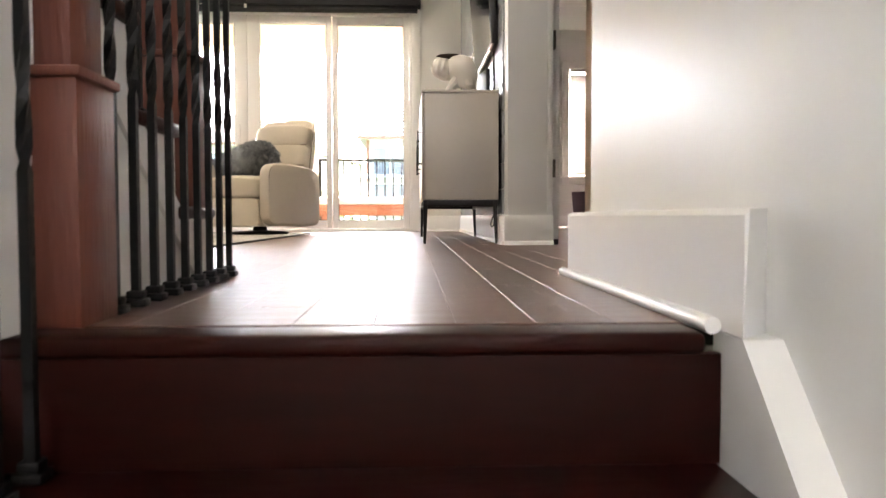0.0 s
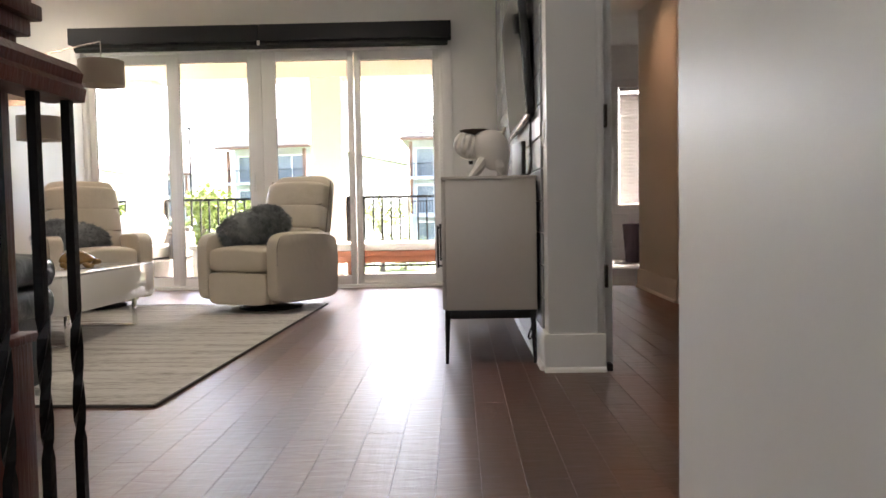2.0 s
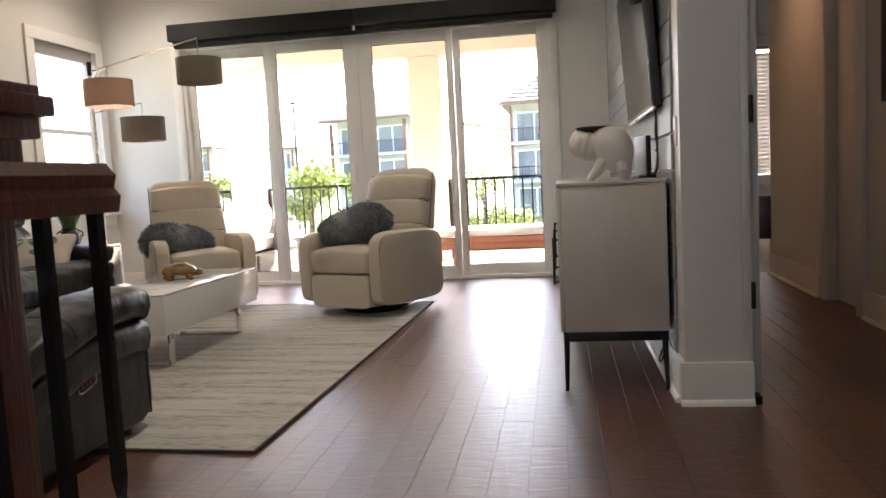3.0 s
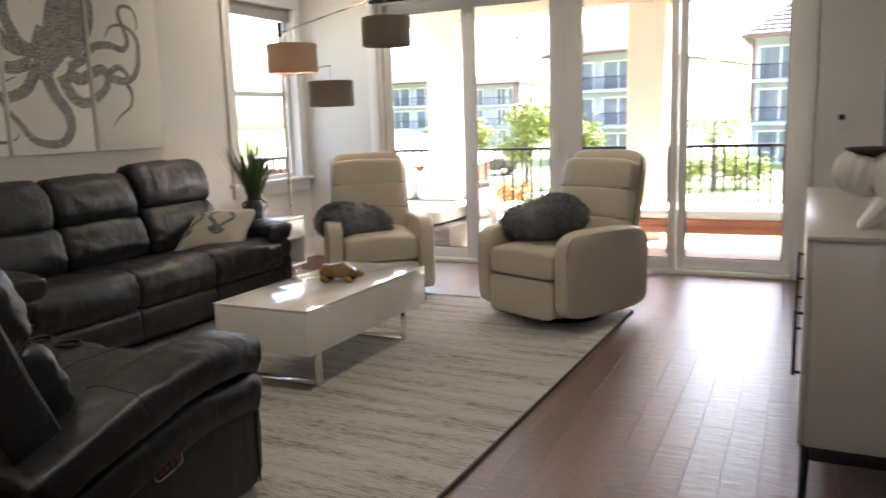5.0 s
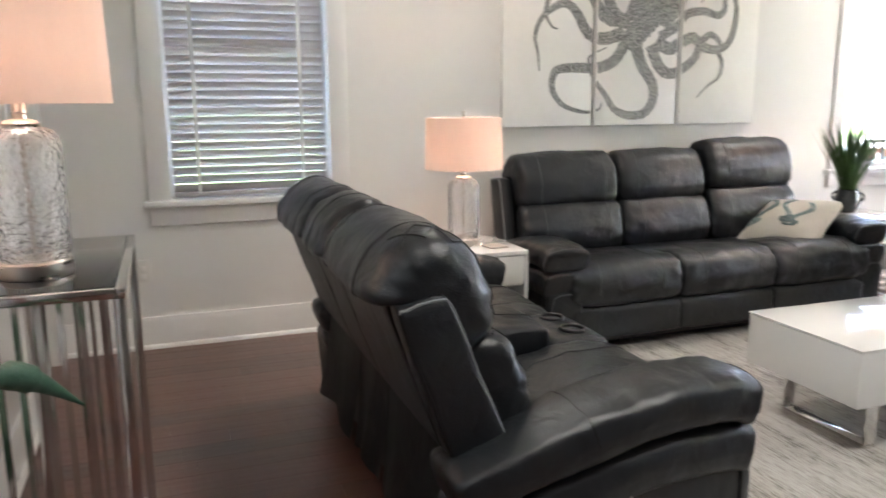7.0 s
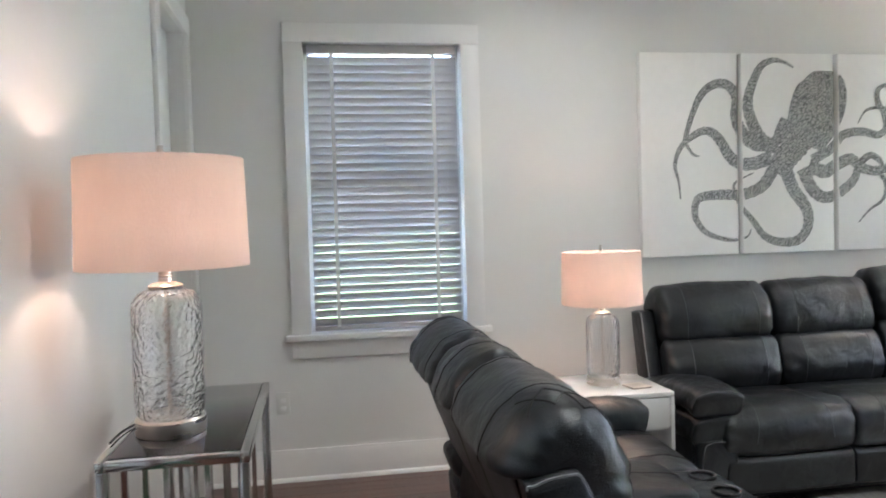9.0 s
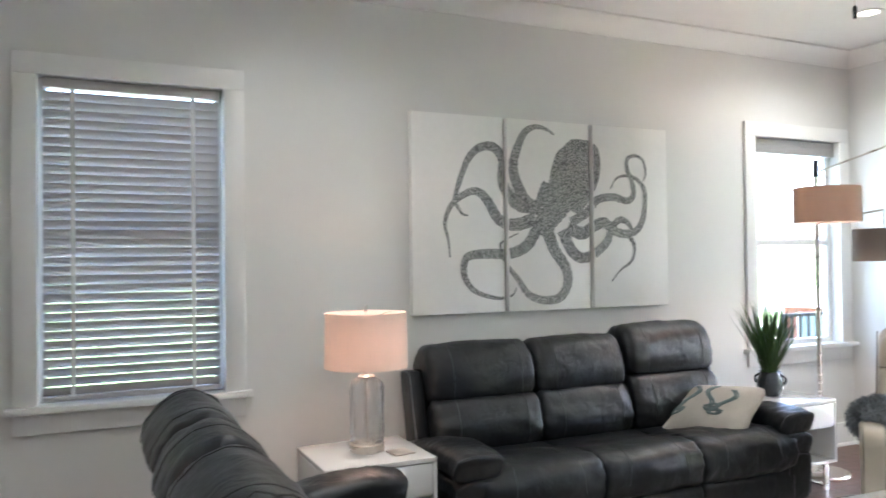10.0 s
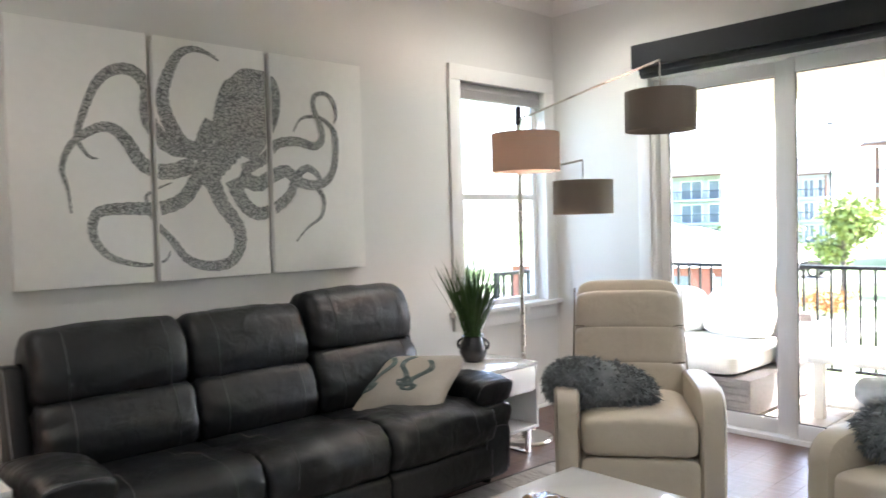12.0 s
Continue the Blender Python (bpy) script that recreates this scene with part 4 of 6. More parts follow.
            f, m = sweep_pad(bm, [(-0.24, 0.42), (-0.25, 0.465), (-0.22, 0.505), (-0.05, 0.515), (0.12, 0.505), (0.14, 0.46), (0.12, 0.42), (-0.05, 0.41)], x0 + 0.004, x1 - 0.004, level, 24, 0.03, 0.008, 0.004, 9, 0.002)
            lid = part("console_lid", bm, BLACKLEATHER, con)
            part("seam", stitch(f, lambda t: cx, 4, 24, 20), DARKSEAM, lid)
            bm = bmesh.new()
            sweep_pad(bm, [(-0.46, 0.34), (-0.475, 0.40), (-0.455, 0.445), (-0.36, 0.458), (-0.27, 0.452), (-0.25, 0.40), (-0.28, 0.35)], x0, x1, level, 24, 0.03, 0.004, 0.003, 4, 0.001)
            part("holder_top", bm, BLACKLEATHER, con)
            for dx in (-0.075, 0.075):
                bm = bmesh.new()
                lathe(bm, [(0.0, 0.004), (0.036, 0.004), (0.037, 0.016), (0.043, 0.019), (0.046, 0.016), (0.046, 0.0)], 24, (cx + dx, -0.375, 0.452))
                part("cup_holder", bm, BLACKPLASTIC, con, "black cup holder ring")
    reach = total / 2 + arm_out
    part("base_frame", B(-reach + 0.03, reach - 0.03, -0.40, 0.30, 0.035, 0.25, bevel=0.01), BLACKLEATHER2, ob)
    for sx in (-1, 1):
        for y in (-0.33, 0.27):
            part("foot", T([(sx * (reach - 0.08), y, 0.0), (sx * (reach - 0.08), y, 0.05)], 0.025, 12), BLACKPLASTIC, ob)
    for sx in (-1, 1):
        ax = sx * (reach - 0.12)
        # side panel, the fat band over it, and the creased pad on top
        bm = bmesh.new()
        extrude_profile(bm, [(-0.42, 0.05), (0.33, 0.05), (0.345, 0.27), (0.1, 0.32), (-0.1, 0.36), (-0.42, 0.38)], ax - 0.106, ax + 0.106, "x")
        bmesh.ops.bevel(bm, geom=bm.edges[:], offset=0.014, segments=3, affect='EDGES')
        side = part("arm_side", bm, BLACKLEATHER2, ob)
        part("piping", T([(ax + sx * 0.104, -0.418, z) for z in (0.06, 0.2, 0.34)], 0.0035, 5), DARKSEAM, side)
        for nm, line, sc, wr, pull in (
                ("arm_band", [(-0.455, 0.352), (-0.36, 0.368), (-0.18, 0.362), (0.0, 0.334), (0.2, 0.282), (0.34, 0.238)], (1.0, 1.1), 0.004, 0.0),
                ("arm_pad", [(-0.462, 0.475), (-0.37, 0.497), (-0.18, 0.49), (0.0, 0.459), (0.2, 0.407), (0.36, 0.352)], (1.02, 1.0), 0.006, 0.006)):
            path = smooth_line(line, 8)
            L = len(path) - 1

            def arm(t, a, b, path=path, L=L):
                k = min(L - 1e-4, max(0.0, t * L))
                j = int(k)
                p = path[j].lerp(path[j + 1], k - j)
                d = (path[min(j + 2, L)] - path[max(j - 1, 0)]).normalized()
                ruck = (0.0032 * math.sin(t * 105 + a * 22 + 5 * noise.noise(Vector((a * 9, t * 7, sx)))) * max(0, 1 - abs(t - 0.3) / 0.33) if b > 0.02 and path[0].y > 0.4 else 0)
                return Vector((ax + a * (1 - 0.12 * max(0, t - 0.5)), p.x - d.y * b, p.y + d.x * (b + ruck)))
            bm = bmesh.new()
            f, m = sweep_pad(bm, [(q[0] * sc[0], q[1] * sc[1]) for q in ROLL], 0.0, 1.0, arm, 64, 0.065, 0.004, wr, sx * 3 + 20, pull * 0.3)
            pad = part(nm, bm, BLACKLEATHER, ob)
            if nm == "arm_pad":
                part("seam", stitch(f, lambda t: 0.62, -1, 28, 24), DARKSEAM, pad)
                part("seam", stitch(f, lambda t: 0.06, -2, 28, 24), stitching, pad)
        bm = bmesh.new()
        sweep_pad(bm, [(-0.39, 0.06), (-0.435, 0.07), (-0.452, 0.2), (-0.45, 0.31), (-0.42, 0.35), (-0.38, 0.34)], ax - 0.10, ax + 0.10, level, 16, 0.03, 0.008, 0.003, 5, 0.001)
        part("arm_front", bm, BLACKLEATHER, ob)
        part("piping", T(smooth_line([(ax - 0.085, -0.450, 0.09), (ax - 0.08, -0.462, 0.27), (ax - 0.05, -0.464, 0.315), (ax + 0.05, -0.464, 0.315), (ax + 0.08, -0.462, 0.27), (ax + 0.085, -0.450, 0.09)]), 0.0035, 5), SEAM, ob)
        # side wing of the back with pale piping along its edges
        w0, w1 = sorted((sx * (total / 2 - 0.002), sx * (total / 2 + 0.075)))
        bm = bmesh.new()
        outline = [(0.0, -0.02), (0.002, 0.2), (0.0, 0.37), (-0.022, 0.402), (-0.10, 0.418), (-0.122, 0.40), (-0.135, 0.2), (-0.135, -0.04), (-0.06, -0.06)]
        f, m = sweep_pad(bm, outline, w0, w1, back, 10, 0.02, 0.003, 0.003, sx, 0.001)
        wing = part("back_wing", bm, BLACKLEATHER, ob)
        xo = sx * (total / 2 + 0.070)
        part("piping", T([f(xo, 1 + 23 * k / 24, 0.001) for k in range(25)], 0.0032, 5), PIPING, wing, "pale grey piping")
        part("piping", T([f(xo, 24 + 11 * k / 12, 0.001) for k in range(13)], 0.0028, 5), DARKSEAM, wing)
        if sx == (-1 if "c" in kinds else 1):
            panel = pose(sx * (reach - 0.013), -0.03, 0.286, -12)
            bm = bmesh.new()
            puff(bm, panel.translation, (0.008, 0.052, 0.023), 0.5, m=panel.to_3x3().to_4x4())
            ctl = part("control_panel", bm, DARKMETAL, ob, "dark recliner control panel with four buttons")
            for k in range(4):
                y = -0.033 + 0.022 * k
                part("button", T([panel @ Vector((sx * 0.003, y, 0)), panel @ Vector((sx * 0.011, y, 0))], 0.0075, 12), REDBUTTON, ctl)
            rim = [panel @ Vector((sx * 0.006, 0.053 * sgn(math.cos(v), 0.5), 0.024 * sgn(math.sin(v), 0.5))) for v in [k * 6.2832 / 28 for k in range(29)]]
            part("bezel", T(rim, 0.0028, 6), NICKEL, ctl, "bright metal rim")
    return ob


recliner_sofa((-3.16, 6.07, 0.012), 90, [0.64, 0.61, 0.65], "sss", "three-seat black leather recliner sofa against the grey wall", raised=(2,), lean=15, hinge=0.165, base=0.434, arm_out=0.155)
recliner_sofa((-1.86, 4.21, 0.012), 180, [0.54, 0.34, 0.54], "scs", "black leather recliner loveseat with a cup-holder console", quilted=True)


def swivel_recliner(at, turn, label):
    ob = thing("swivel_recliner", at, turn, label, "armchair", "cream recliners")
    hw = 0.255
    # swivel base
    bm = bmesh.new()
    lathe(bm, [(0.0, 0.0), (0.235, 0.0), (0.24, 0.01), (0.225, 0.02), (0.06, 0.028), (0.05, 0.09), (0.0, 0.09)], 36)
    part("swivel_base", bm, DARKMETAL, ob, "dark round swivel base")
    part("body_box", B(-hw, hw, -0.33, 0.30, 0.065, 0.30, bevel=0.02), CREAM, ob)

    def seat_bend(v):
        return Vector((v.x, v.y, v.z + (0.02 * (1 - (v.x / hw) ** 2) if v.z > 0 else 0)))
    part("seat_cushion", P((0, -0.09, 0.375), (hw, 0.325, 0.088), 0.32, bend=seat_bend, e2=0.2), CREAM, ob)
    part("footrest_panel", P((0, -0.37, 0.178), (hw - 0.002, 0.035, 0.115), 0.25, e2=0.3), CREAM, ob)
    # arms: rounded slabs that bulge outwards
    for sx in (-1, 1):
        prof = []
        for k in range(33):
            a = 2 * math.pi * k / 32
            y = 0.40 * sgn(math.cos(a), 0.45)
            z = 0.335 + (0.235 if math.sin(a) > 0 else 0.275) * sgn(math.sin(a), 0.4 if math.sin(a) > 0 else 0.2)
            z += -0.03 * (y - 0.1) - (0.03 if y < -0.2 and z < 0.2 else 0) * 0
            prof.append((y, z))
        bm = bmesh.new()
        cols = []
        for t, dx, sc in ((0, 0.0, 0.93), (1, 0.012, 0.985), (2, 0.05, 1.0), (3, 0.09, 0.985), (4, 0.105, 0.93)):
            ring = []
            for y, z in prof[:-1]:
                bul = 0.018 * math.cos(y * 3.4) if t >= 2 else 0
                ring.append(bm.verts.new((sx * (hw + dx + bul), y * sc, 0.335 + (z - 0.335) * sc)))
            cols.append(ring)
        n = len(prof) - 1
        for q, w in zip(cols, cols[1:]):
            for k in range(n):
                bm.faces.new((q[k], q[(k + 1) % n], w[(k + 1) % n], w[k]))
        bm.faces.new(cols[0][::-1])
        bm.faces.new(cols[-1])
        bmesh.ops.recalc_face_normals(bm, faces=bm.faces[:])
        arm = part("armrest", bm, CREAM, ob)
        bm = bmesh.new()
        tube(bm, [(sx * (hw + 0.097), y * 0.975, 0.335 + (z - 0.335) * 0.975) for y, z in prof if z > 0.2], 0.003, 5)
        part("piping", bm, CREAMSEAM, arm)
    # back: slightly tapering padded slab with three fields
    lean = pose(0, 0, 0, -15)

    def back_bend(z0, hgt):
        def f(v):
            zz = v.z + z0
            k = 0.97 - 0.10 * max(0, zz - 0.1)
            return Vector((v.x * k, v.y + 0.04 * ((v.x / 0.3) ** 2), v.z))
        return f
    o = Vector((0, 0.22, 0.40))
    part("back_shell", P(o + lean @ Vector((0, 0.10, 0.31)), (0.292, 0.05, 0.335), 0.3, m=lean, bend=lambda v: Vector((v.x * (1 - 0.10 * (v.z + 0.2)), v.y, v.z)), e2=0.3), CREAM, ob)
    for z0, h in ((0.09, 0.115), (0.285, 0.105), (0.465, 0.105)):
        part("back_cushion", P(o + lean @ Vector((0, 0.02, z0)), (0.296, 0.078, h), 0.3, m=lean, bend=back_bend(z0, h), e2=0.35), CREAM, ob)
    for z0 in (0.20, 0.39):
        bm = bmesh.new()
        pts = [o + lean @ Vector((x, -0.043 + 0.04 * (x / 0.3) ** 2, z0 - 0.018 * (1 - (x / 0.3) ** 2))) for x in [(-0.272 + 0.544 * k / 16) for k in range(17)]]
        tube(bm, pts, 0.004, 5)
        part("seam", bm, CREAMSEAM, ob)
    for sx in (-1, 1):
        bm = bmesh.new()
        tube(bm, [o + lean @ Vector((sx * (0.296 - 0.03 * z), 0.062, z)) for z in (0.03, 0.2, 0.4, 0.6)], 0.004, 5)
        part("piping", bm, CREAMSEAM, ob)
    return ob


swivel_recliner((-0.735, 7.28, 0.012), -23, "cream leather swivel recliner beside the balcony doors")
swivel_recliner((-2.175, 7.455, 0.012), 36, "cream leather swivel recliner beside the floor lamp")


def fur_pillow(at, turn, size, lean, label):
    """A shaggy pillow: a soft core under many short locks."""
    rnd = random.Random(int(at[0] * 100) + 7)
    ob = thing("fur_pillow", at, turn, label, "pillow", "fur pillows")
    a, b, c = size
    m = pose(0, 0, 0, *lean)

    def pbend(v):
        return Vector((v.x, v.y, v.z * (1 - 0.35 * (v.x / a) ** 2)))
    part("core", P((0, 0, 0), (a * 0.93, b * 0.93, c * 0.85), 0.75, m=m, bend=pbend, e2=0.6), FUR, ob)
    bm = bmesh.new()
    for i in range(5200):
        ph, th = math.asin(rnd.uniform(-1, 1)), rnd.uniform(0, 2 * math.pi)
        cz, sz = sgn(math.cos(ph), 0.75), sgn(math.sin(ph), 0.75)
        v = Vector((a * 0.93 * cz * sgn(math.cos(th), 0.6), b * 0.93 * cz * sgn(math.sin(th), 0.6), c * 0.85 * sz))
        v = pbend(v)
        n = Vector((v.x / a ** 2, v.y / b ** 2, v.z / c ** 2)).normalized()
        v, n = m @ v, (m @ n).normalized()
        d = (n + Vector((rnd.uniform(-0.9, 0.9), rnd.uniform(-0.9, 0.9), rnd.uniform(-1.0, 0.5)))).normalized()
        side = d.cross(Vector((rnd.uniform(-1, 1), rnd.uniform(-1, 1), rnd.uniform(-1, 1)))).normalized() * rnd.uniform(0.0015, 0.0035)
        ln = rnd.uniform(0.018, 0.042)
        p1, p2 = v + d * ln * 0.55 + Vector((0, 0, 0.001)), v + d * ln + Vector((rnd.uniform(-1, 1), rnd.uniform(-1, 1), -1)) * 0.008
        q = [bm.verts.new(t) for t in (v - side, v + side, p1 + side, p1 - side, p2)]
        bm.faces.new(q[:4])
        bm.faces.new((q[3], q[2], q[4]))
    fur = part("fur", bm, FUR, ob, "long grey shaggy pile")
    tagged(fur, kind="stuff")


fur_pillow((-0.835, 7.20, 0.612), -23, (0.295, 0.145, 0.135), (-32, -19, 10), "dark grey shaggy fur pillow on the cream recliner")
fur_pillow((-2.245, 7.275, 0.545), 34, (0.27, 0.16, 0.14), (-28, 12, 8), "grey shaggy fur pillow on the cream recliner")


def coffee_table():
    ob = thing("coffee_table", (-1.63, 6.03, 0.012), -1, "white gloss lacquer coffee table on chrome sled legs", "table")
    x, y = 0.272, 0.56
    part("table_box", B(-x, x, -y, y, 0.19, 0.392, bevel=0.004), GLOSS, ob)
    part("tabletop", B(-x - 0.003, x + 0.003, -y - 0.003, y + 0.003, 0.394, 0.402, bevel=0.003), GLOSS, ob)
    for s in (-1, 1):
        yy = s * (y - 0.15)
        leg = part("sled_leg", B(-x + 0.08, x - 0.06, yy - 0.025, yy + 0.025, 0.0, 0.012, bevel=0.002), CHROME, ob)
        for q in (-x + 0.08, x - 0.072):
            part("leg_bar", B(q, q + 0.012, yy - 0.025, yy + 0.025, 0.012, 0.19, bevel=0.002), CHROME, leg)


coffee_table()


def shell_ornament():
    ob = thing("turtle_ornament", (-1.60, 6.08, 0.415), 20, "brown amber turtle ornament on the coffee table", "ornament")

    def dome(v):
        return Vector((v.x, v.y, v.z * (0.25 if v.z < 0 else 1) + 0.008 * math.sin(v.x * 70) * math.cos(v.y * 60)))
    part("shell", P((0, 0, 0.04), (0.10, 0.072, 0.058), 0.9, bend=dome, nu=26, nv=14), SHELL, ob)
    part("head", P((0.105, 0.01, 0.035), (0.03, 0.022, 0.02), 0.9, nu=14, nv=8), SHELL, ob)
    for sx, sy in ((1, 1), (1, -1), (-1, 1), (-1, -1)):
        part("flipper", P((0.06 * sx, 0.05 * sy, 0.018), (0.032, 0.02, 0.018), 0.9, m=pose(0, 0, 0, 20 * sy, 25, 35 * sx * sy), nu=12, nv=8), SHELL, ob)


shell_ornament()


def rug():
    ob = thing("area_rug", (-1.62, 5.975, 0.001), -2.1, "grey striped woven wool rug with a dark edge", "rug")
    part("woven_field", B(-1.215, 1.215, -1.555, 1.555, 0.0, 0.010, bevel=0.003), RUG, ob)
    for q in ((-1.225, -1.215, -1.565, 1.565), (1.215, 1.225, -1.565, 1.565), (-1.215, 1.215, -1.565, -1.555), (-1.215, 1.215, 1.555, 1.565)):
        part("edge_binding", B(q[0], q[1], q[2], q[3], 0.0, 0.0115, bevel=0.002), RUGEDGE, ob)


rug()


def tv_cabinet():
    ob = thing("tv_cabinet", (0.615, 5.105, 0), 0, "white lacquer media cabinet on a dark metal frame", "cabinet")
    w, l = 0.44, 1.52
    part("body", B(0.018, w, 0, l, 0.253, 0.862, bevel=0.003), CABWHITE, ob)
    part("top", B(0.0, w + 0.003, -0.003, l + 0.003, 0.862, 0.877, bevel=0.002), CABWHITE, ob)
    for k in range(3):
        y0 = k * l / 3
        d = part("door", B(0.0, 0.017, y0 + 0.002, y0 + l / 3 - 0.002, 0.257, 0.86, bevel=0.002), CABWHITE, ob)
        part("handle", B(-0.025, -0.015, y0 + 0.05, y0 + 0.064, 0.45, 0.65, bevel=0.002), DARKMETAL, d)
        for z in (0.46, 0.64):
            part("handle_post", B(-0.015, 0.0, y0 + 0.053, y0 + 0.061, z - 0.004, z + 0.004), DARKMETAL, d)
    for q in ((0.01, 0.035, 0.0, l), (w - 0.03, w - 0.005, 0.0, l)):
        part("frame_rail", B(*q, 0.213, 0.251, bevel=0.002), DARKMETAL, ob)
    for y in (0.0, l - 0.025):
        part("frame_rail", B(0.035, w - 0.03, y, y + 0.025, 0.213, 0.251, bevel=0.002), DARKMETAL, ob)
    for x in (0.022, w - 0.018):
        for y in (0.013, l - 0.013):
            bm = bmesh.new()
            tube(bm, [(x, y, 0.213), (x + (0.008 if x > 0.2 else -0.006), y, 0.0)], [0.013, 0.008], 10)
            part("leg", bm, DARKMETAL, ob)


tv_cabinet()


def television():
    ob = thing("television", (1.045, 5.86, 1.18), 0, "black flat television tilted down on the wall", "television")
    ob.rotation_euler = (0, radians(-4), 0)
    part("bezel", B(-0.012, 0.028, -0.58, 0.58, 0.0, 0.68, bevel=0.006), BLACKPLASTIC, ob)
    part("screen", B(-0.0145, -0.0122, -0.568, 0.568, 0.014, 0.668), SCREEN, ob)
    part("back_cover", B(0.0285, 0.055, -0.42, 0.42, 0.05, 0.5, bevel=0.015), BLACKPLASTIC, ob)
    part("bottom_strip", B(-0.014, 0.0, -0.58, 0.58, -0.012, -0.001, bevel=0.002), NICKEL, ob)
    part("wall_bracket", B(0.056, 0.085, -0.2, 0.2, 0.15, 0.4), BLACKPLASTIC, ob)


television()


def cables():
    ob = thing("tv_cable", (1.06, 5.45, 0.88), 0, "black cable bundle from the television to the cabinet", "cable")
    bm = bmesh.new()
    tube(bm, smooth_line([(0.012, 0.05, 0.30), (0.006, 0.03, 0.2), (0.012, 0.02, 0.1), (-0.005, 0.0, 0.02), (-0.04, -0.06, 0.012), (-0.06, -0.02, 0.01)]), 0.007, 7)
    part("cable", bm, BLACKPLASTIC, ob)
    for z in (0.22, 0.12):
        part("cable_tie", T([(0.0, 0.03, z), (0.022, 0.03, z)], 0.006, 7), BLACKPLASTIC, ob)
    ob = thing("floor_cable", (1.04, 5.2, 0.0), 0, "thin black cable hanging behind the cabinet legs", "cable")
    bm = bmesh.new()
    tube(bm, smooth_line([(0.025, 0.02, 0.5), (0.022, 0.0, 0.25), (-0.02, -0.02, 0.12), (0.0, 0.05, 0.1), (0.015, 0.1, 0.17), (0.02, 0.3, 0.3)]), 0.004, 6)
    part("cable", bm, BLACKPLASTIC, ob)
    ob = thing("set_top_box", (1.015, 5.58, 0.878), 10, "small black upright media box with a stand", "electronics")
    part("case", B(-0.012, 0.012, -0.10, 0.10, 0.012, 0.19, bevel=0.004), BLACKPLASTIC, ob)
    part("stand", B(-0.04, 0.04, -0.08, 0.08, 0.0, 0.012, bevel=0.003), BLACKPLASTIC, ob)


cables()


def animal_vase():
    """A white ceramic animal: domed smooth body, ribbed head, dark dish for its open back, stub legs."""
    ob = thing("ceramic_vase", (0.825, 5.298, 0.878), -18, "white ceramic animal-shaped vase with a ribbed front", "vase")

    def dome(v):
        k = 1.0 - 0.22 * max(0, -v.z) / 0.13
        return Vector((v.x * k - 0.025 * v.z / 0.13, v.y * k, v.z))
    part("body", P((0.05, -0.005, 0.16), (0.105, 0.088, 0.122), 0.78, bend=dome, nu=22, nv=12), CERAMIC, ob)

    def ribs(v):
        a = math.atan2(v.y, v.x)
        k = (1 + 0.055 * math.cos(13 * a)) * (1 if v.z < 0.05 else 1 - 2.0 * (v.z - 0.05))
        return Vector((v.x * k, v.y * k, min(v.z, 0.066)))
    part("ribbed_head", P((-0.088, 0.01, 0.195), (0.095, 0.088, 0.085), 0.9, m=pose(0, 0, 0, 0, 14), bend=ribs, nu=65, nv=18), CERAMIC, ob)
    # shallow dish; its dark colour stands for the shade inside a hollow
    bm = bmesh.new()
    lathe(bm, [(0.0, -0.012), (0.055, -0.012), (0.098, 0.02), (0.09, 0.022), (0.05, 0.0), (0.0, -0.006)], 9, (-0.055, 0.01, 0.262))
    part("opening", bm, HOLLOWDARK, ob, "shallow dish coloured dark as a shaded hollow")
    for x, y in ((-0.035, -0.055), (-0.06, 0.045), (0.10, -0.05), (0.10, 0.05)):
        bm = bmesh.new()
        fwd = -0.035 if x < 0 else 0.008
        tube(bm, [(x + 0.05 if x < 0 else x - 0.01, y * 0.8, 0.11), (x + 0.01, y, 0.05), (x + fwd, y, 0.0)], [0.036, 0.027, 0.017], 8)
        part("leg", bm, CERAMIC, ob)
    bm = bmesh.new()
    tube(bm, smooth_line([(0.07, 0, 0.27), (0.10, 0, 0.262), (0.12, 0, 0.268), (0.128, 0, 0.285), (0.118, 0, 0.283)]), 0.008, 7)
    part("tail", bm, CERAMIC, ob)
    ob.scale = (0.82, 0.82, 0.82)


animal_vase()


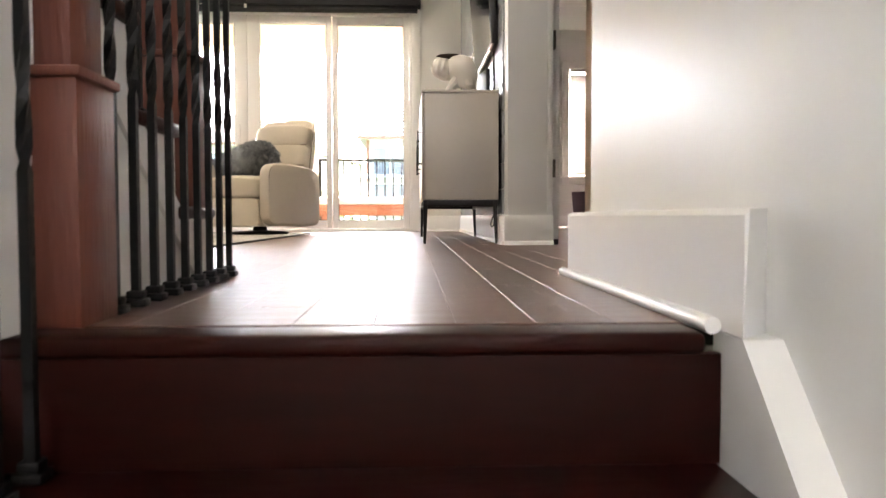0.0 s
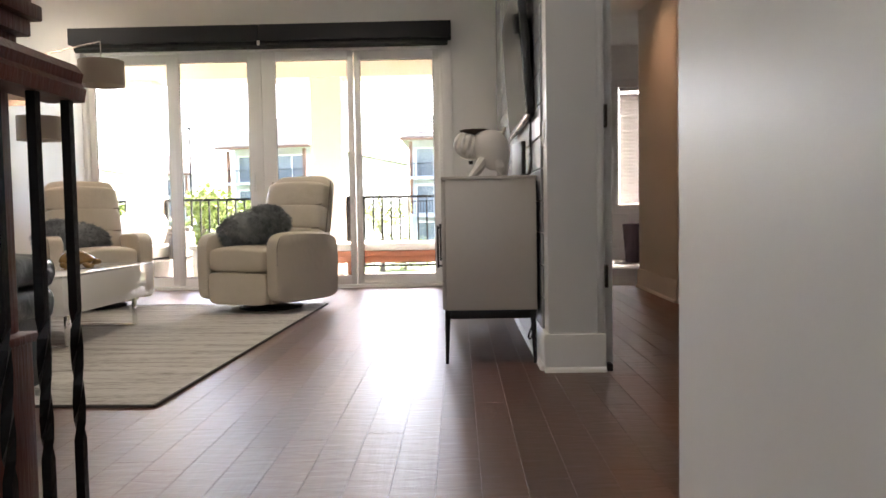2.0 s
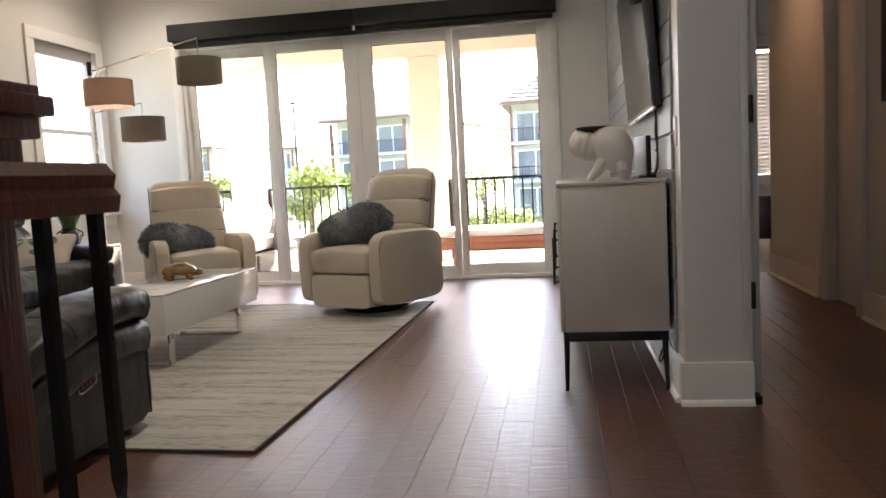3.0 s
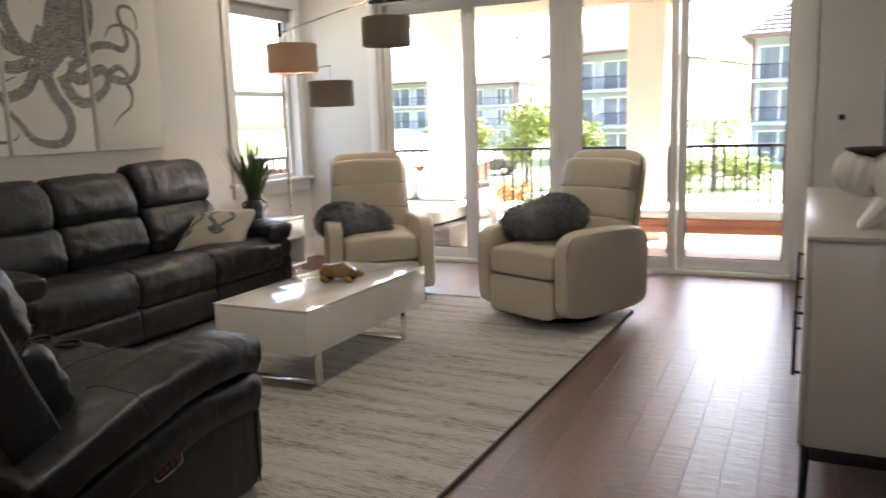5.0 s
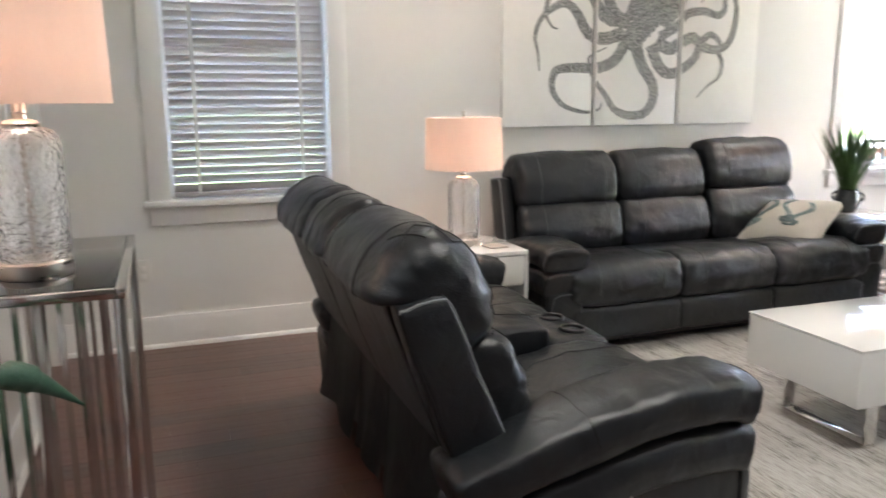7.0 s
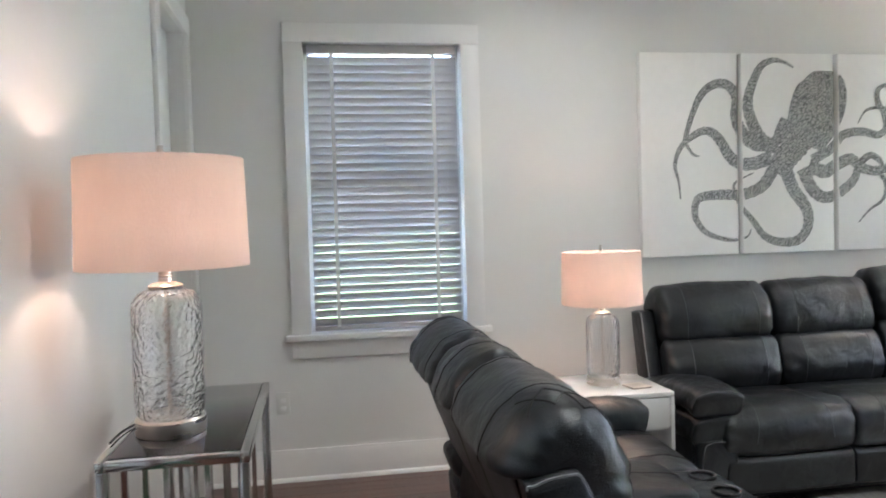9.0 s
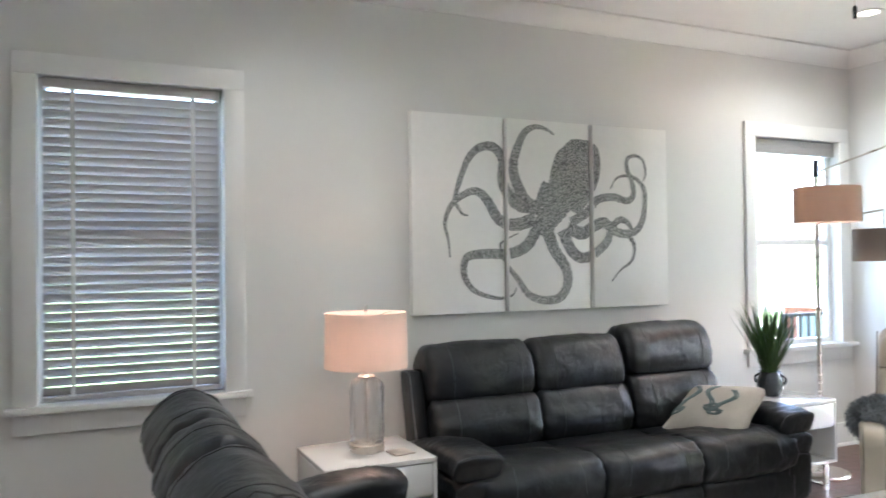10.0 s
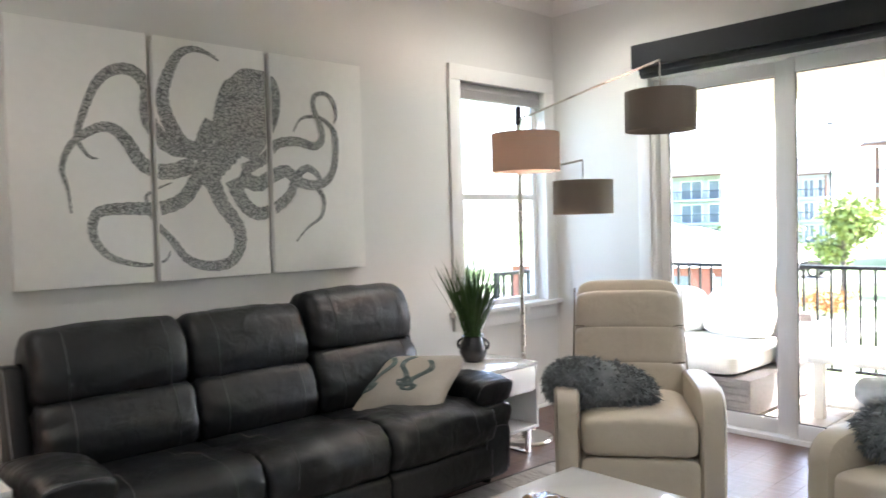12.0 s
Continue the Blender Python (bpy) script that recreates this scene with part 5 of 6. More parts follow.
def end_table(at, w, d, h, label, turn=0, open_shelf=True):
    """White lacquer end table: a drawer over an open shelf, on chrome sled legs. Front towards +x."""
    ob = thing("end_table", at, turn, label, "side table", "white end tables")
    leg_h = 0.15
    part("top", B(-d / 2, d / 2, -w / 2, w / 2, h - 0.022, h, bevel=0.003), GLOSS, ob)
    for s in (-1, 1):
        part("side_panel", B(-d / 2, d / 2, s * w / 2 - (0.018 if s > 0 else 0), s * w / 2 + (0.018 if s < 0 else 0), leg_h, h - 0.023, bevel=0.002), GLOSS, ob)
    part("back_panel", B(-d / 2, -d / 2 + 0.012, -w / 2 + 0.019, w / 2 - 0.019, leg_h + 0.02, h - 0.023), GLOSS, ob)
    part("shelf", B(-d / 2, d / 2, -w / 2 + 0.019, w / 2 - 0.019, leg_h, leg_h + 0.018, bevel=0.002), GLOSS, ob)
    part("divider", B(-d / 2 + 0.013, d / 2 - 0.02, -w / 2 + 0.019, w / 2 - 0.019, h - 0.175, h - 0.162), GLOSS, ob)
    part("drawer_front", B(d / 2 - 0.019, d / 2 - 0.001, -w / 2 + 0.021, w / 2 - 0.021, h - 0.16, h - 0.026, bevel=0.002), GLOSS, ob)
    for s in (-1, 1):
        y = s * (w / 2 - 0.06)
        leg = part("sled_leg", B(-d / 2 + 0.03, d / 2 - 0.03, y - 0.02, y + 0.02, 0.0, 0.012, bevel=0.002), CHROME, ob)
        for q in (-d / 2 + 0.03, d / 2 - 0.042):
            part("leg_bar", B(q, q + 0.012, y - 0.02, y + 0.02, 0.012, leg_h, bevel=0.002), CHROME, leg)
    return ob


end_table((-3.03, 4.665, 0), 0.51, 0.47, 0.548, "white gloss end table with a drawer beside the sofa")
end_table((-3.20, 7.43, 0), 0.52, 0.47, 0.535, "white gloss end table under the potted grass")
tagged(thing("coaster", (-2.93, 4.80, 0.549), 8, "pale stone coaster on the end table", "coaster"))
part("slab", B(-0.05, 0.05, -0.05, 0.05, 0, 0.008, bevel=0.003), TILE, bpy.data.objects["coaster"])


def table_lamp(at, turn, label):
    ob = thing("table_lamp", at, turn, label, "lamp", "glass table lamps")
    bm = bmesh.new()
    lathe(bm, [(0.0, 0.0), (0.077, 0.0), (0.079, 0.004), (0.079, 0.034), (0.075, 0.038), (0.0, 0.038)], 36)
    part("base", bm, NICKEL, ob, "brushed metal base")
    bm = bmesh.new()
    pr = [(0.068, 0.039), (0.076, 0.05), (0.079, 0.08), (0.079, 0.28), (0.076, 0.305), (0.062, 0.325), (0.035, 0.334)]
    inner = [(r - 0.004, z) for r, z in pr[::-1]]
    lathe(bm, pr + inner, 40)
    part("glass_body", bm, LAMPGLASS, ob, "clear dimpled glass cylinder").visible_shadow = False
    part("rod", T([(0, 0, 0.038), (0, 0, 0.40)], 0.0045, 8), NICKEL, ob)
    bm = bmesh.new()
    lathe(bm, [(0.0, 0.334), (0.038, 0.334), (0.04, 0.34), (0.03, 0.346), (0.016, 0.35), (0.014, 0.385), (0.0, 0.385)], 24)
    part("neck", bm, NICKEL, ob)
    bm = bmesh.new()
    lathe(bm, [(0.191, 0.382), (0.191, 0.384), (0.185, 0.628), (0.185, 0.63), (0.183, 0.63), (0.183, 0.628), (0.189, 0.384), (0.189, 0.382), (0.191, 0.382)], 48)
    shade = part("shade", bm, SHADEWHITE, ob, "white linen drum shade, lit warm from inside")
    for k in range(3):
        a = k * 2.094
        part("spider", T([(0, 0, 0.60), (0.184 * math.cos(a), 0.184 * math.sin(a), 0.625)], 0.002, 5), NICKEL, shade)
    part("harp_stem", T([(0, 0, 0.40), (0, 0, 0.63)], 0.003, 6), NICKEL, ob)
    part("finial", T([(0, 0, 0.63), (0, 0, 0.662)], [0.008, 0.0065], 10), NICKEL, ob)
    bm = bmesh.new()
    bmesh.ops.create_uvsphere(bm, u_segments=12, v_segments=8, radius=0.022, matrix=Matrix.Translation((0, 0, 0.44)))
    part("bulb", bm, BULB, ob)
    return ob


table_lamp((-3.04, 4.68, 0.549), 0, "glass table lamp with a white drum shade on the end table")
tl = table_lamp((-1.457, 3.002, 0.872), 0, "glass table lamp with a white drum shade on the console table")
part("cord", T(smooth_line([(-0.08, -0.02, 0.006), (-0.1, -0.08, 0.004), (-0.02, -0.11, 0.004), (0.08, -0.115, 0.004)]), 0.003, 6), BLACKPLASTIC, tl)


def console_table():
    ob = thing("console_table", (-1.61, 3.04, 0), 0, "chrome console table with a dark glass top", "table")
    x, y, h = 0.36, 0.155, 0.87
    for q in ((-x, x, -y, -y + 0.02), (-x, x, y - 0.02, y), (-x, -x + 0.02, -y + 0.02, y - 0.02), (x - 0.02, x, -y + 0.02, y - 0.02)):
        part("top_frame", B(*q, h - 0.022, h, bevel=0.002), CHROME, ob)
    part("glass_top", B(-x + 0.021, x - 0.021, -y + 0.021, y - 0.021, h - 0.010, h + 0.001, bevel=0.001), DARKGLASS, ob, "dark smoked glass top")
    for sx in (-1, 1):
        for yy in (-y + 0.014, y - 0.014):
            part("leg", B(sx * (x - 0.012) - 0.012, sx * (x - 0.012) + 0.012, yy - 0.012, yy + 0.012, 0.0, h - 0.022, bevel=0.002), CHROME, ob)
        for k in range(6):
            yy = -y + 0.05 + k * (2 * y - 0.1) / 5
            part("side_bar", B(sx * (x - 0.04) - 0.006, sx * (x - 0.04) + 0.006, yy - 0.006, yy + 0.006, 0.024, h - 0.022), CHROME, ob)
        part("floor_rail", B(sx * (x - 0.012) - 0.012, sx * (x - 0.012) + 0.012, -y + 0.028, y - 0.028, 0.0, 0.024, bevel=0.002), CHROME, ob)
        part("inner_rail", B(sx * (x - 0.04) - 0.006, sx * (x - 0.04) + 0.006, -y + 0.04, y - 0.04, 0.012, 0.023), CHROME, ob)


console_table()


def heron():
    """A garden heron: one smooth body with legs on a base."""
    bm = bmesh.new()
    tube(bm, smooth_line([(-0.14, -0.05, 0.36), (-0.08, -0.04, 0.44), (0.0, -0.03, 0.50), (0.05, -0.02, 0.56), (0.06, -0.01, 0.65), (0.055, 0.02, 0.73), (0.02, 0.06, 0.79), (-0.02, 0.10, 0.79), (-0.05, 0.135, 0.765), (-0.075, 0.17, 0.73), (-0.10, 0.205, 0.69)], 6),
         [0.012 + 0.075 * math.sin(min(1, k / 22) * math.pi) if k < 18 else (0.042 if k < 22 else (0.028 if k < 30 else (0.021 if k < 42 else (0.026 if k < 48 else max(0.003, 0.02 - 0.0016 * (k - 48)))))) for k in range(61)], 14)
    for s in (-1, 1):
        tube(bm, [(-0.02, s * 0.035 - 0.03, 0.42), (-0.01, s * 0.035 - 0.03, 0.2), (0.0, s * 0.035 - 0.03, 0.01)], 0.008, 8)
    lathe(bm, [(0.0, 0.0), (0.12, 0.0), (0.12, 0.012), (0.11, 0.018), (0.0, 0.018)], 24, (0, -0.03, 0))
    ob = new("heron_statue", mesh_of("heron_statue", bm, HERONGREEN))
    ob.matrix_basis = pose(-0.97, 2.91, 0, 0, 0, 0)
    tagged(ob, "green patina metal heron statue standing on the floor", "statue")


heron()


def floor_lamp():
    ob = thing("floor_lamp", (-3.2, 7.84, 0), 0, "three-arm floor lamp with taupe drum shades", "lamp")
    bm = bmesh.new()
    lathe(bm, [(0.0, 0.0), (0.17, 0.0), (0.172, 0.008), (0.165, 0.02), (0.03, 0.026), (0.02, 0.05), (0.0, 0.05)], 36)
    part("base", bm, NICKEL, ob)
    part("pole", T([(0, 0, 0.03), (0, 0, 2.03)], 0.014, 12), NICKEL, ob)
    part("pole_cap", T([(0, 0, 1.93), (0, 0, 2.04)], 0.018, 12), DARKMETAL, ob)
    part("collar", T([(0.012, -0.012, 1.25), (0.03, -0.03, 1.25)], 0.008, 8), NICKEL, ob)

    def arm(pts, shade_c, drop, label, bulb=False):
        a = part("arm", T(smooth_line(pts, 4) if len(pts) > 3 else pts, 0.0065, 8), NICKEL, ob)
        x, y, z = shade_c
        bm = bmesh.new()
        r = 0.178
        lathe(bm, [(r, -0.1), (r, 0.1), (r - 0.002, 0.1), (r - 0.002, -0.1), (r, -0.1)], 44, (x, y, z))
        sh = part("shade", bm, SHADETAUPE, a, label)
        part("hanger", T([(x, y, z + drop), (x, y, z + 0.03)], 0.004, 6), NICKEL, a)
        for k in range(3):
            q = k * 2.094 + 0.4
            part("spider", T([(x, y, z + 0.09), (x + r * math.cos(q), y + r * math.sin(q), z + 0.095)], 0.002, 5), NICKEL, a)
        if bulb:
            bm = bmesh.new()
            bmesh.ops.create_uvsphere(bm, u_segments=12, v_segments=8, radius=0.022, matrix=Matrix.Translation((x, y, z - 0.03)))
            part("bulb", bm, BULB, a)
    arm([(0.0, 0.0, 1.96), (0.5, -0.02, 2.06), (0.99, -0.04, 2.15)], (0.99, -0.04, 1.89), 0.26, "taupe linen drum shade, unlit")
    arm([(0.0, 0.0, 1.86), (0.2, -0.2, 1.92), (0.45, -0.47, 1.90)], (0.45, -0.47, 1.705), 0.195, "taupe linen drum shade, lit warm from inside", True)
    arm([(0.0, 0.0, 1.62), (0.17, 0.09, 1.67), (0.33, 0.19, 1.70)], (0.33, 0.19, 1.478), 0.222, "taupe linen drum shade, unlit")


floor_lamp()


def grass_plant():
    rnd = random.Random(5)
    ob = thing("potted_grass", (-3.24, 7.44, 0.536), 0, "spiky green grass in a dark glazed pot", "plant")
    bm = bmesh.new()
    lathe(bm, [(0.0, 0.0), (0.055, 0.0), (0.062, 0.005), (0.082, 0.06), (0.082, 0.09), (0.065, 0.13), (0.06, 0.145), (0.068, 0.152), (0.062, 0.152), (0.05, 0.14), (0.0, 0.135)], 28)
    for k in range(4):
        a = k * math.pi / 2 + 0.5
        tube(bm, smooth_line([(0.062 * math.cos(a), 0.062 * math.sin(a), 0.135), (0.092 * math.cos(a), 0.092 * math.sin(a), 0.11), (0.086 * math.cos(a), 0.086 * math.sin(a), 0.075)]), 0.007, 7)
    part("pot", bm, POT, ob)
    bm = bmesh.new()
    for i in range(210):
        a, sp = rnd.uniform(0, 6.283), rnd.random() ** 0.75 * 0.235
        h = rnd.uniform(0.42, 0.58) - sp * 0.6
        base = Vector((rnd.uniform(-0.035, 0.035), rnd.uniform(-0.035, 0.035), 0.135))
        tip = base + Vector((sp * math.cos(a), sp * math.sin(a), h))
        mid = base.lerp(tip, 0.6) + Vector((0, 0, 0.008))
        b = rnd.uniform(0, 3.14)
        s = Vector((math.cos(b), math.sin(b), 0)) * rnd.uniform(0.0028, 0.0045)
        q = [bm.verts.new(v) for v in (base - s, base + s, mid + s, mid - s, tip)]
        bm.faces.new(q[:4])
        bm.faces.new((q[3], q[2], q[4]))
    tagged(part("grass_blades", bm, PLANT, ob), kind="stuff")


grass_plant()


def sea_pillow():
    ob = thing("throw_pillow", (-3.05, 6.77, 0.522), 0, "beige throw pillow printed with blue sea creatures", "pillow")
    # lies back on the arm, turned to the corner of the seat
    u = Vector((0.42, 0.15, 0.01)).normalized()
    n = u.cross(Vector((0.04, 0.33, 0.195))).normalized()
    w = n.cross(u)
    m = Matrix(((u.x, w.x, n.x, 0), (u.y, w.y, n.y, 0), (u.z, w.z, n.z, 0), (0, 0, 0, 1))) @ pose(0, 0, 0, 0, 0, 4)

    def pb(v):
        k = 1 - 0.10 * (1 - (v.x / 0.22) ** 2) * abs(v.y / 0.21)
        thin = (1 - (abs(v.x) / 0.235) ** 3) * (1 - (abs(v.y) / 0.225) ** 3)
        return Vector((v.x * (1 - 0.08 * (1 - (v.y / 0.21) ** 2)) + 0.10 * v.y, v.y * (1 - 0.08 * (1 - (v.x / 0.22) ** 2)), v.z * (0.12 + 0.88 * max(0, thin))))
    part("cushion", P((0, 0, 0), (0.22, 0.21, 0.085), 0.35, m=m, bend=pb, nu=40, nv=20, e2=0.25), PILLOWCLOTH, ob)
    for ox, oy, sc, flip in ((-0.12, 0.02, 1.0, 1), (0.0, 0.03, 0.95, -1), (0.11, 0.0, 0.9, 1)):
        for off in (-0.011, 0.0, 0.011):
            bm = bmesh.new()
            pts = []
            for k in range(34):
                if k < 16:
                    x, y = ox + flip * 0.035 * math.sin(k * 0.33), oy + 0.12 - 0.0125 * k
                else:
                    a = (k - 16) * 0.42
                    rr = 0.042 * (1 - (k - 16) / 22)
                    x, y = ox - flip * 0.045 + flip * rr * math.cos(a), oy - 0.075 - rr * math.sin(a)
                x += off
                thin = (1 - (abs(x) / 0.235) ** 3) * (1 - (abs(y) / 0.225) ** 3)
                pts.append(m @ pb(Vector((x * sc, y * sc, 0.083))) + n * 0.002)
            tube(bm, pts, 0.004, 5)
            part("printed_motif", bm, PRINT, ob)
    ob.scale = (1.1, 1.1, 1.1)
    part("piping", T([m @ Vector((0.205 * math.copysign(1, math.cos(a)) * abs(math.cos(a)) ** 0.3, 0.195 * math.copysign(1, math.sin(a)) * abs(math.sin(a)) ** 0.3, 0)) for a in [k * 6.2832 / 40 for k in range(41)]], 0.004, 5), PILLOWCLOTH, ob)


sea_pillow()


# octopus triptych
ART = (5.153, 1.11)
TENTACLES = [
    ([(0.84, 0.61), (0.74, 0.64), (0.67, 0.76), (0.65, 0.87), (0.69, 0.99), (0.74, 1.07), (0.81, 1.1), (0.88, 1.09), (0.94, 1.06)], 0.055, 0.008),
    ([(0.84, 0.62), (0.68, 0.63), (0.58, 0.75), (0.58, 0.89), (0.52, 0.96), (0.44, 0.96), (0.37, 0.91), (0.32, 0.82), (0.27, 0.68), (0.27, 0.63), (0.31, 0.57), (0.35, 0.56)], 0.05, 0.006),
    ([(0.8, 0.55), (0.66, 0.51), (0.55, 0.54), (0.48, 0.64), (0.43, 0.69), (0.37, 0.7), (0.29, 0.66), (0.23, 0.6), (0.2, 0.51), (0.22, 0.42), (0.23, 0.32)], 0.048, 0.006),
    ([(0.82, 0.51), (0.74, 0.39), (0.62, 0.34), (0.48, 0.34), (0.36, 0.33), (0.32, 0.29), (0.32, 0.21), (0.38, 0.13), (0.48, 0.09), (0.57, 0.08), (0.64, 0.1), (0.66, 0.14)], 0.045, 0.004),
    ([(0.88, 0.48), (0.93, 0.36), (1.01, 0.25), (1.02, 0.15), (0.96, 0.07), (0.84, 0.06), (0.74, 0.1), (0.67, 0.19), (0.6, 0.27), (0.56, 0.36), (0.57, 0.41), (0.68, 0.46)], 0.05, 0.005),
    ([(0.99, 0.48), (1.05, 0.36), (1.13, 0.31), (1.23, 0.34), (1.32, 0.41), (1.36, 0.5), (1.43, 0.55), (1.5, 0.51), (1.49, 0.46), (1.42, 0.47), (1.37, 0.5)], 0.048, 0.01),
    ([(1.03, 0.5), (1.13, 0.46), (1.21, 0.5), (1.3, 0.53), (1.37, 0.48), (1.47, 0.46), (1.56, 0.49), (1.61, 0.58), (1.62, 0.73), (1.57, 0.8), (1.49, 0.83), (1.4, 0.81), (1.35, 0.74)], 0.05, 0.006),
    ([(1.05, 0.53), (1.17, 0.59), (1.25, 0.67), (1.37, 0.69), (1.48, 0.67), (1.53, 0.71), (1.52, 0.79), (1.48, 0.88), (1.49, 0.94), (1.55, 0.96), (1.61, 0.93), (1.63, 0.85), (1.61, 0.8)], 0.036, 0.007),
    ([(1.49, 0.45), (1.53, 0.38), (1.51, 0.29), (1.42, 0.23), (1.35, 0.16)], 0.02, 0.005),
    ([(0.82, 0.46), (0.88, 0.54), (0.96, 0.62), (1.03, 0.70), (1.09, 0.80)], 0.085, 0.12),
    ([(1.0, 0.62), (1.05, 0.74), (1.10, 0.86), (1.13, 0.95), (1.135, 1.04)], 0.172, 0.07),
    ([(0.84, 0.62), (0.86, 0.70), (0.885, 0.765)], 0.06, 0.05),
]


def canvases():
    """Three stretched canvases; each carries its share of the painted octopus, laid 2 mm proud."""
    spans = [(0.0, 0.582), (0.612, 1.191), (1.222, 1.807)]
    for a, b in spans:
        ob = thing("canvas_print", (XL, ART[0] + (a + b) / 2, ART[1]), 0, "white canvas panel with part of a grey painted octopus", "painting", "octopus triptych")
        w = (b - a) / 2
        part("canvas", B(0.002, 0.045, -w, w, 0, 1.14, bevel=0.003), CANVAS, ob)
        bm = bmesh.new()
        for t, (pts, r0, r1) in enumerate(TENTACLES):
            line = smooth_line([(p[0], p[1], 0) for p in pts], 10)
            n = len(line) - 1
            prev = None
            for k, p in enumerate(line):
                d = (line[min(k + 1, n)] - line[max(k - 1, 0)]).normalized()
                s = Vector((-d.y, d.x, 0))
                f = k / n
                r = 0.84 * (r0 * (1 - f) ** 1.0 + 0.75 * r1 * (1 - (1 - f) ** 1.0)) * (1 + 0.06 * math.sin(k * 1.7))
                if t == 10:
                    r = r0 * math.sqrt(max(0.02, 1 - (1.75 * f - 0.8) ** 2))
                x = 0.0455 + 0.0004 * t
                row = [Vector((x, min(w - 0.001, max(-w + 0.001, (p + s * q).x - (a + b) / 2)), (p + s * q).y)) for q in (-r, r)]
                inside = any(abs(v.y) < w - 0.0015 for v in row)
                cur = [bm.verts.new(v) for v in row] if inside else None
                if prev and cur:
                    bm.faces.new((prev[0], prev[1], cur[1], cur[0]))
                prev = cur
        part("octopus_painting", bm, INK, ob, "grey and black painted octopus limbs", smooth=False)


canvases()


def hall_things():
    ob = thing("framed_picture", (2.33, 5.55, 1.2), 0, "dark wood framed picture on the hall wall", "picture")
    for q in ((-0.03, 0, 0, 0.05, 0, 0.9), (-0.03, 0, 0.65, 0.7, 0, 0.9), (-0.03, 0, 0.05, 0.65, 0, 0.05), (-0.03, 0, 0.05, 0.65, 0.85, 0.9)):
        part("frame_bar", B(*q, bevel=0.004), PICFRAME, ob)
    part("mount", B(-0.012, -0.002, 0.05, 0.65, 0.05, 0.85), CANVAS, ob)
    ob = thing("storage_bin", (3.05, 11.6, 0.004), 0, "small purple cloth bin beside the bedroom wall", "bin")
    bm = bmesh.new()
    lathe(bm, [(0.0, 0.0), (0.16, 0.0), (0.2, 0.5), (0.19, 0.5), (0.15, 0.02), (0.0, 0.02)], 20)
    part("bin_body", bm, PURPLE, ob)


hall_things()


# ---- balcony and outdoors ----
structure("balcony_floor", B(-4.6, 1.35, YF + 0.161, 11.05, -0.30, -0.045), CONCRETE, "concrete balcony slab", "balcony")
structure("balcony_ceiling", B(-4.6, 1.35, YF + 0.161, 11.05, 2.62, 2.80), STUCCO, "pale stucco balcony ceiling", "balcony")
structure("trim_balcony_beam", B(-4.6, 1.35, 10.58, 10.98, 2.32, 2.619), STUCCO, "pale stucco beam over the balcony columns", "beam")
for nm, x in (("column_1", -0.86), ("column_2", -3.10)):
    structure(nm, B(x - 0.185, x + 0.185, 10.6, 10.96, -0.033, 2.319, bevel=0.01), STUCCO, "pale peach stucco balcony column", "column")
structure("wall_balcony_side", B(1.20, 1.349, YF + 0.162, 11.05, -0.04, 2.619), STUCCO, "pale stucco balcony side wall", "wall")


def balcony_rail(x0, x1, y, label, along="x"):
    ob = thing("balcony_railing", (0, 0, 0), 0, label, "railing", "balcony railings")
    zt, zb = 0.915, 0.05

    def bx(nm, a0, a1, t, z0, z1):
        part(nm, B(a0, a1, y - t, y + t, z0, z1) if along == "x" else B(y - t, y + t, a0, a1, z0, z1), IRON, ob)
    bx("top_rail", x0, x1, 0.022, zt - 0.03, zt)
    bx("bottom_rail", x0, x1, 0.015, zb, zb + 0.025)
    n = int((x1 - x0) / 0.105)
    for k in range(1, n):
        x = x0 + (x1 - x0) * k / n
        bx("picket", x - 0.0095, x + 0.0095, 0.0095, zb + 0.025, zt - 0.03)
    m = max(1, int((x1 - x0) / 1.3))
    for k in range(m + 1):
        x = x0 + 0.02 + (x1 - x0 - 0.04) * k / m
        bx("post", x - 0.02, x + 0.02, 0.02, -0.033, zt - 0.031)
    return ob


balcony_rail(-0.67, 1.18, 10.85, "black iron balcony railing between column and wall")
balcony_rail(-2.91, -1.05, 10.85, "black iron balcony railing between the columns")
balcony_rail(-4.5, -3.29, 10.85, "black iron balcony railing past the corner column")
balcony_rail(9.0, 10.8, -4.5, "black iron railing at the balcony end", "y")


def bench():
    ob = thing("outdoor_bench", (0.15, 10.05, -0.033), 0, "orange teak bench with a pale cushion on the balcony", "bench")
    part("seat_frame", B(-0.95, 0.95, -0.27, 0.27, 0.27, 0.33, bevel=0.006), TEAK, ob)
    part("seat_apron", B(-0.9, 0.9, -0.25, -0.22, 0.20, 0.269, bevel=0.004), TEAK, ob)
    for x in (-0.62, 0.62):
        for y in (-0.2, 0.16):
            part("leg", B(x - 0.05, x + 0.05, y, y + 0.06, 0, 0.269, bevel=0.005), TEAK, ob)
        part("stretcher", B(x - 0.03, x + 0.03, -0.14, 0.16, 0.08, 0.14, bevel=0.004), TEAK, ob)
    part("cushion", P((0, 0, 0.375), (0.96, 0.29, 0.045), 0.25, e2=0.15), OUTCUSHION, ob)


bench()


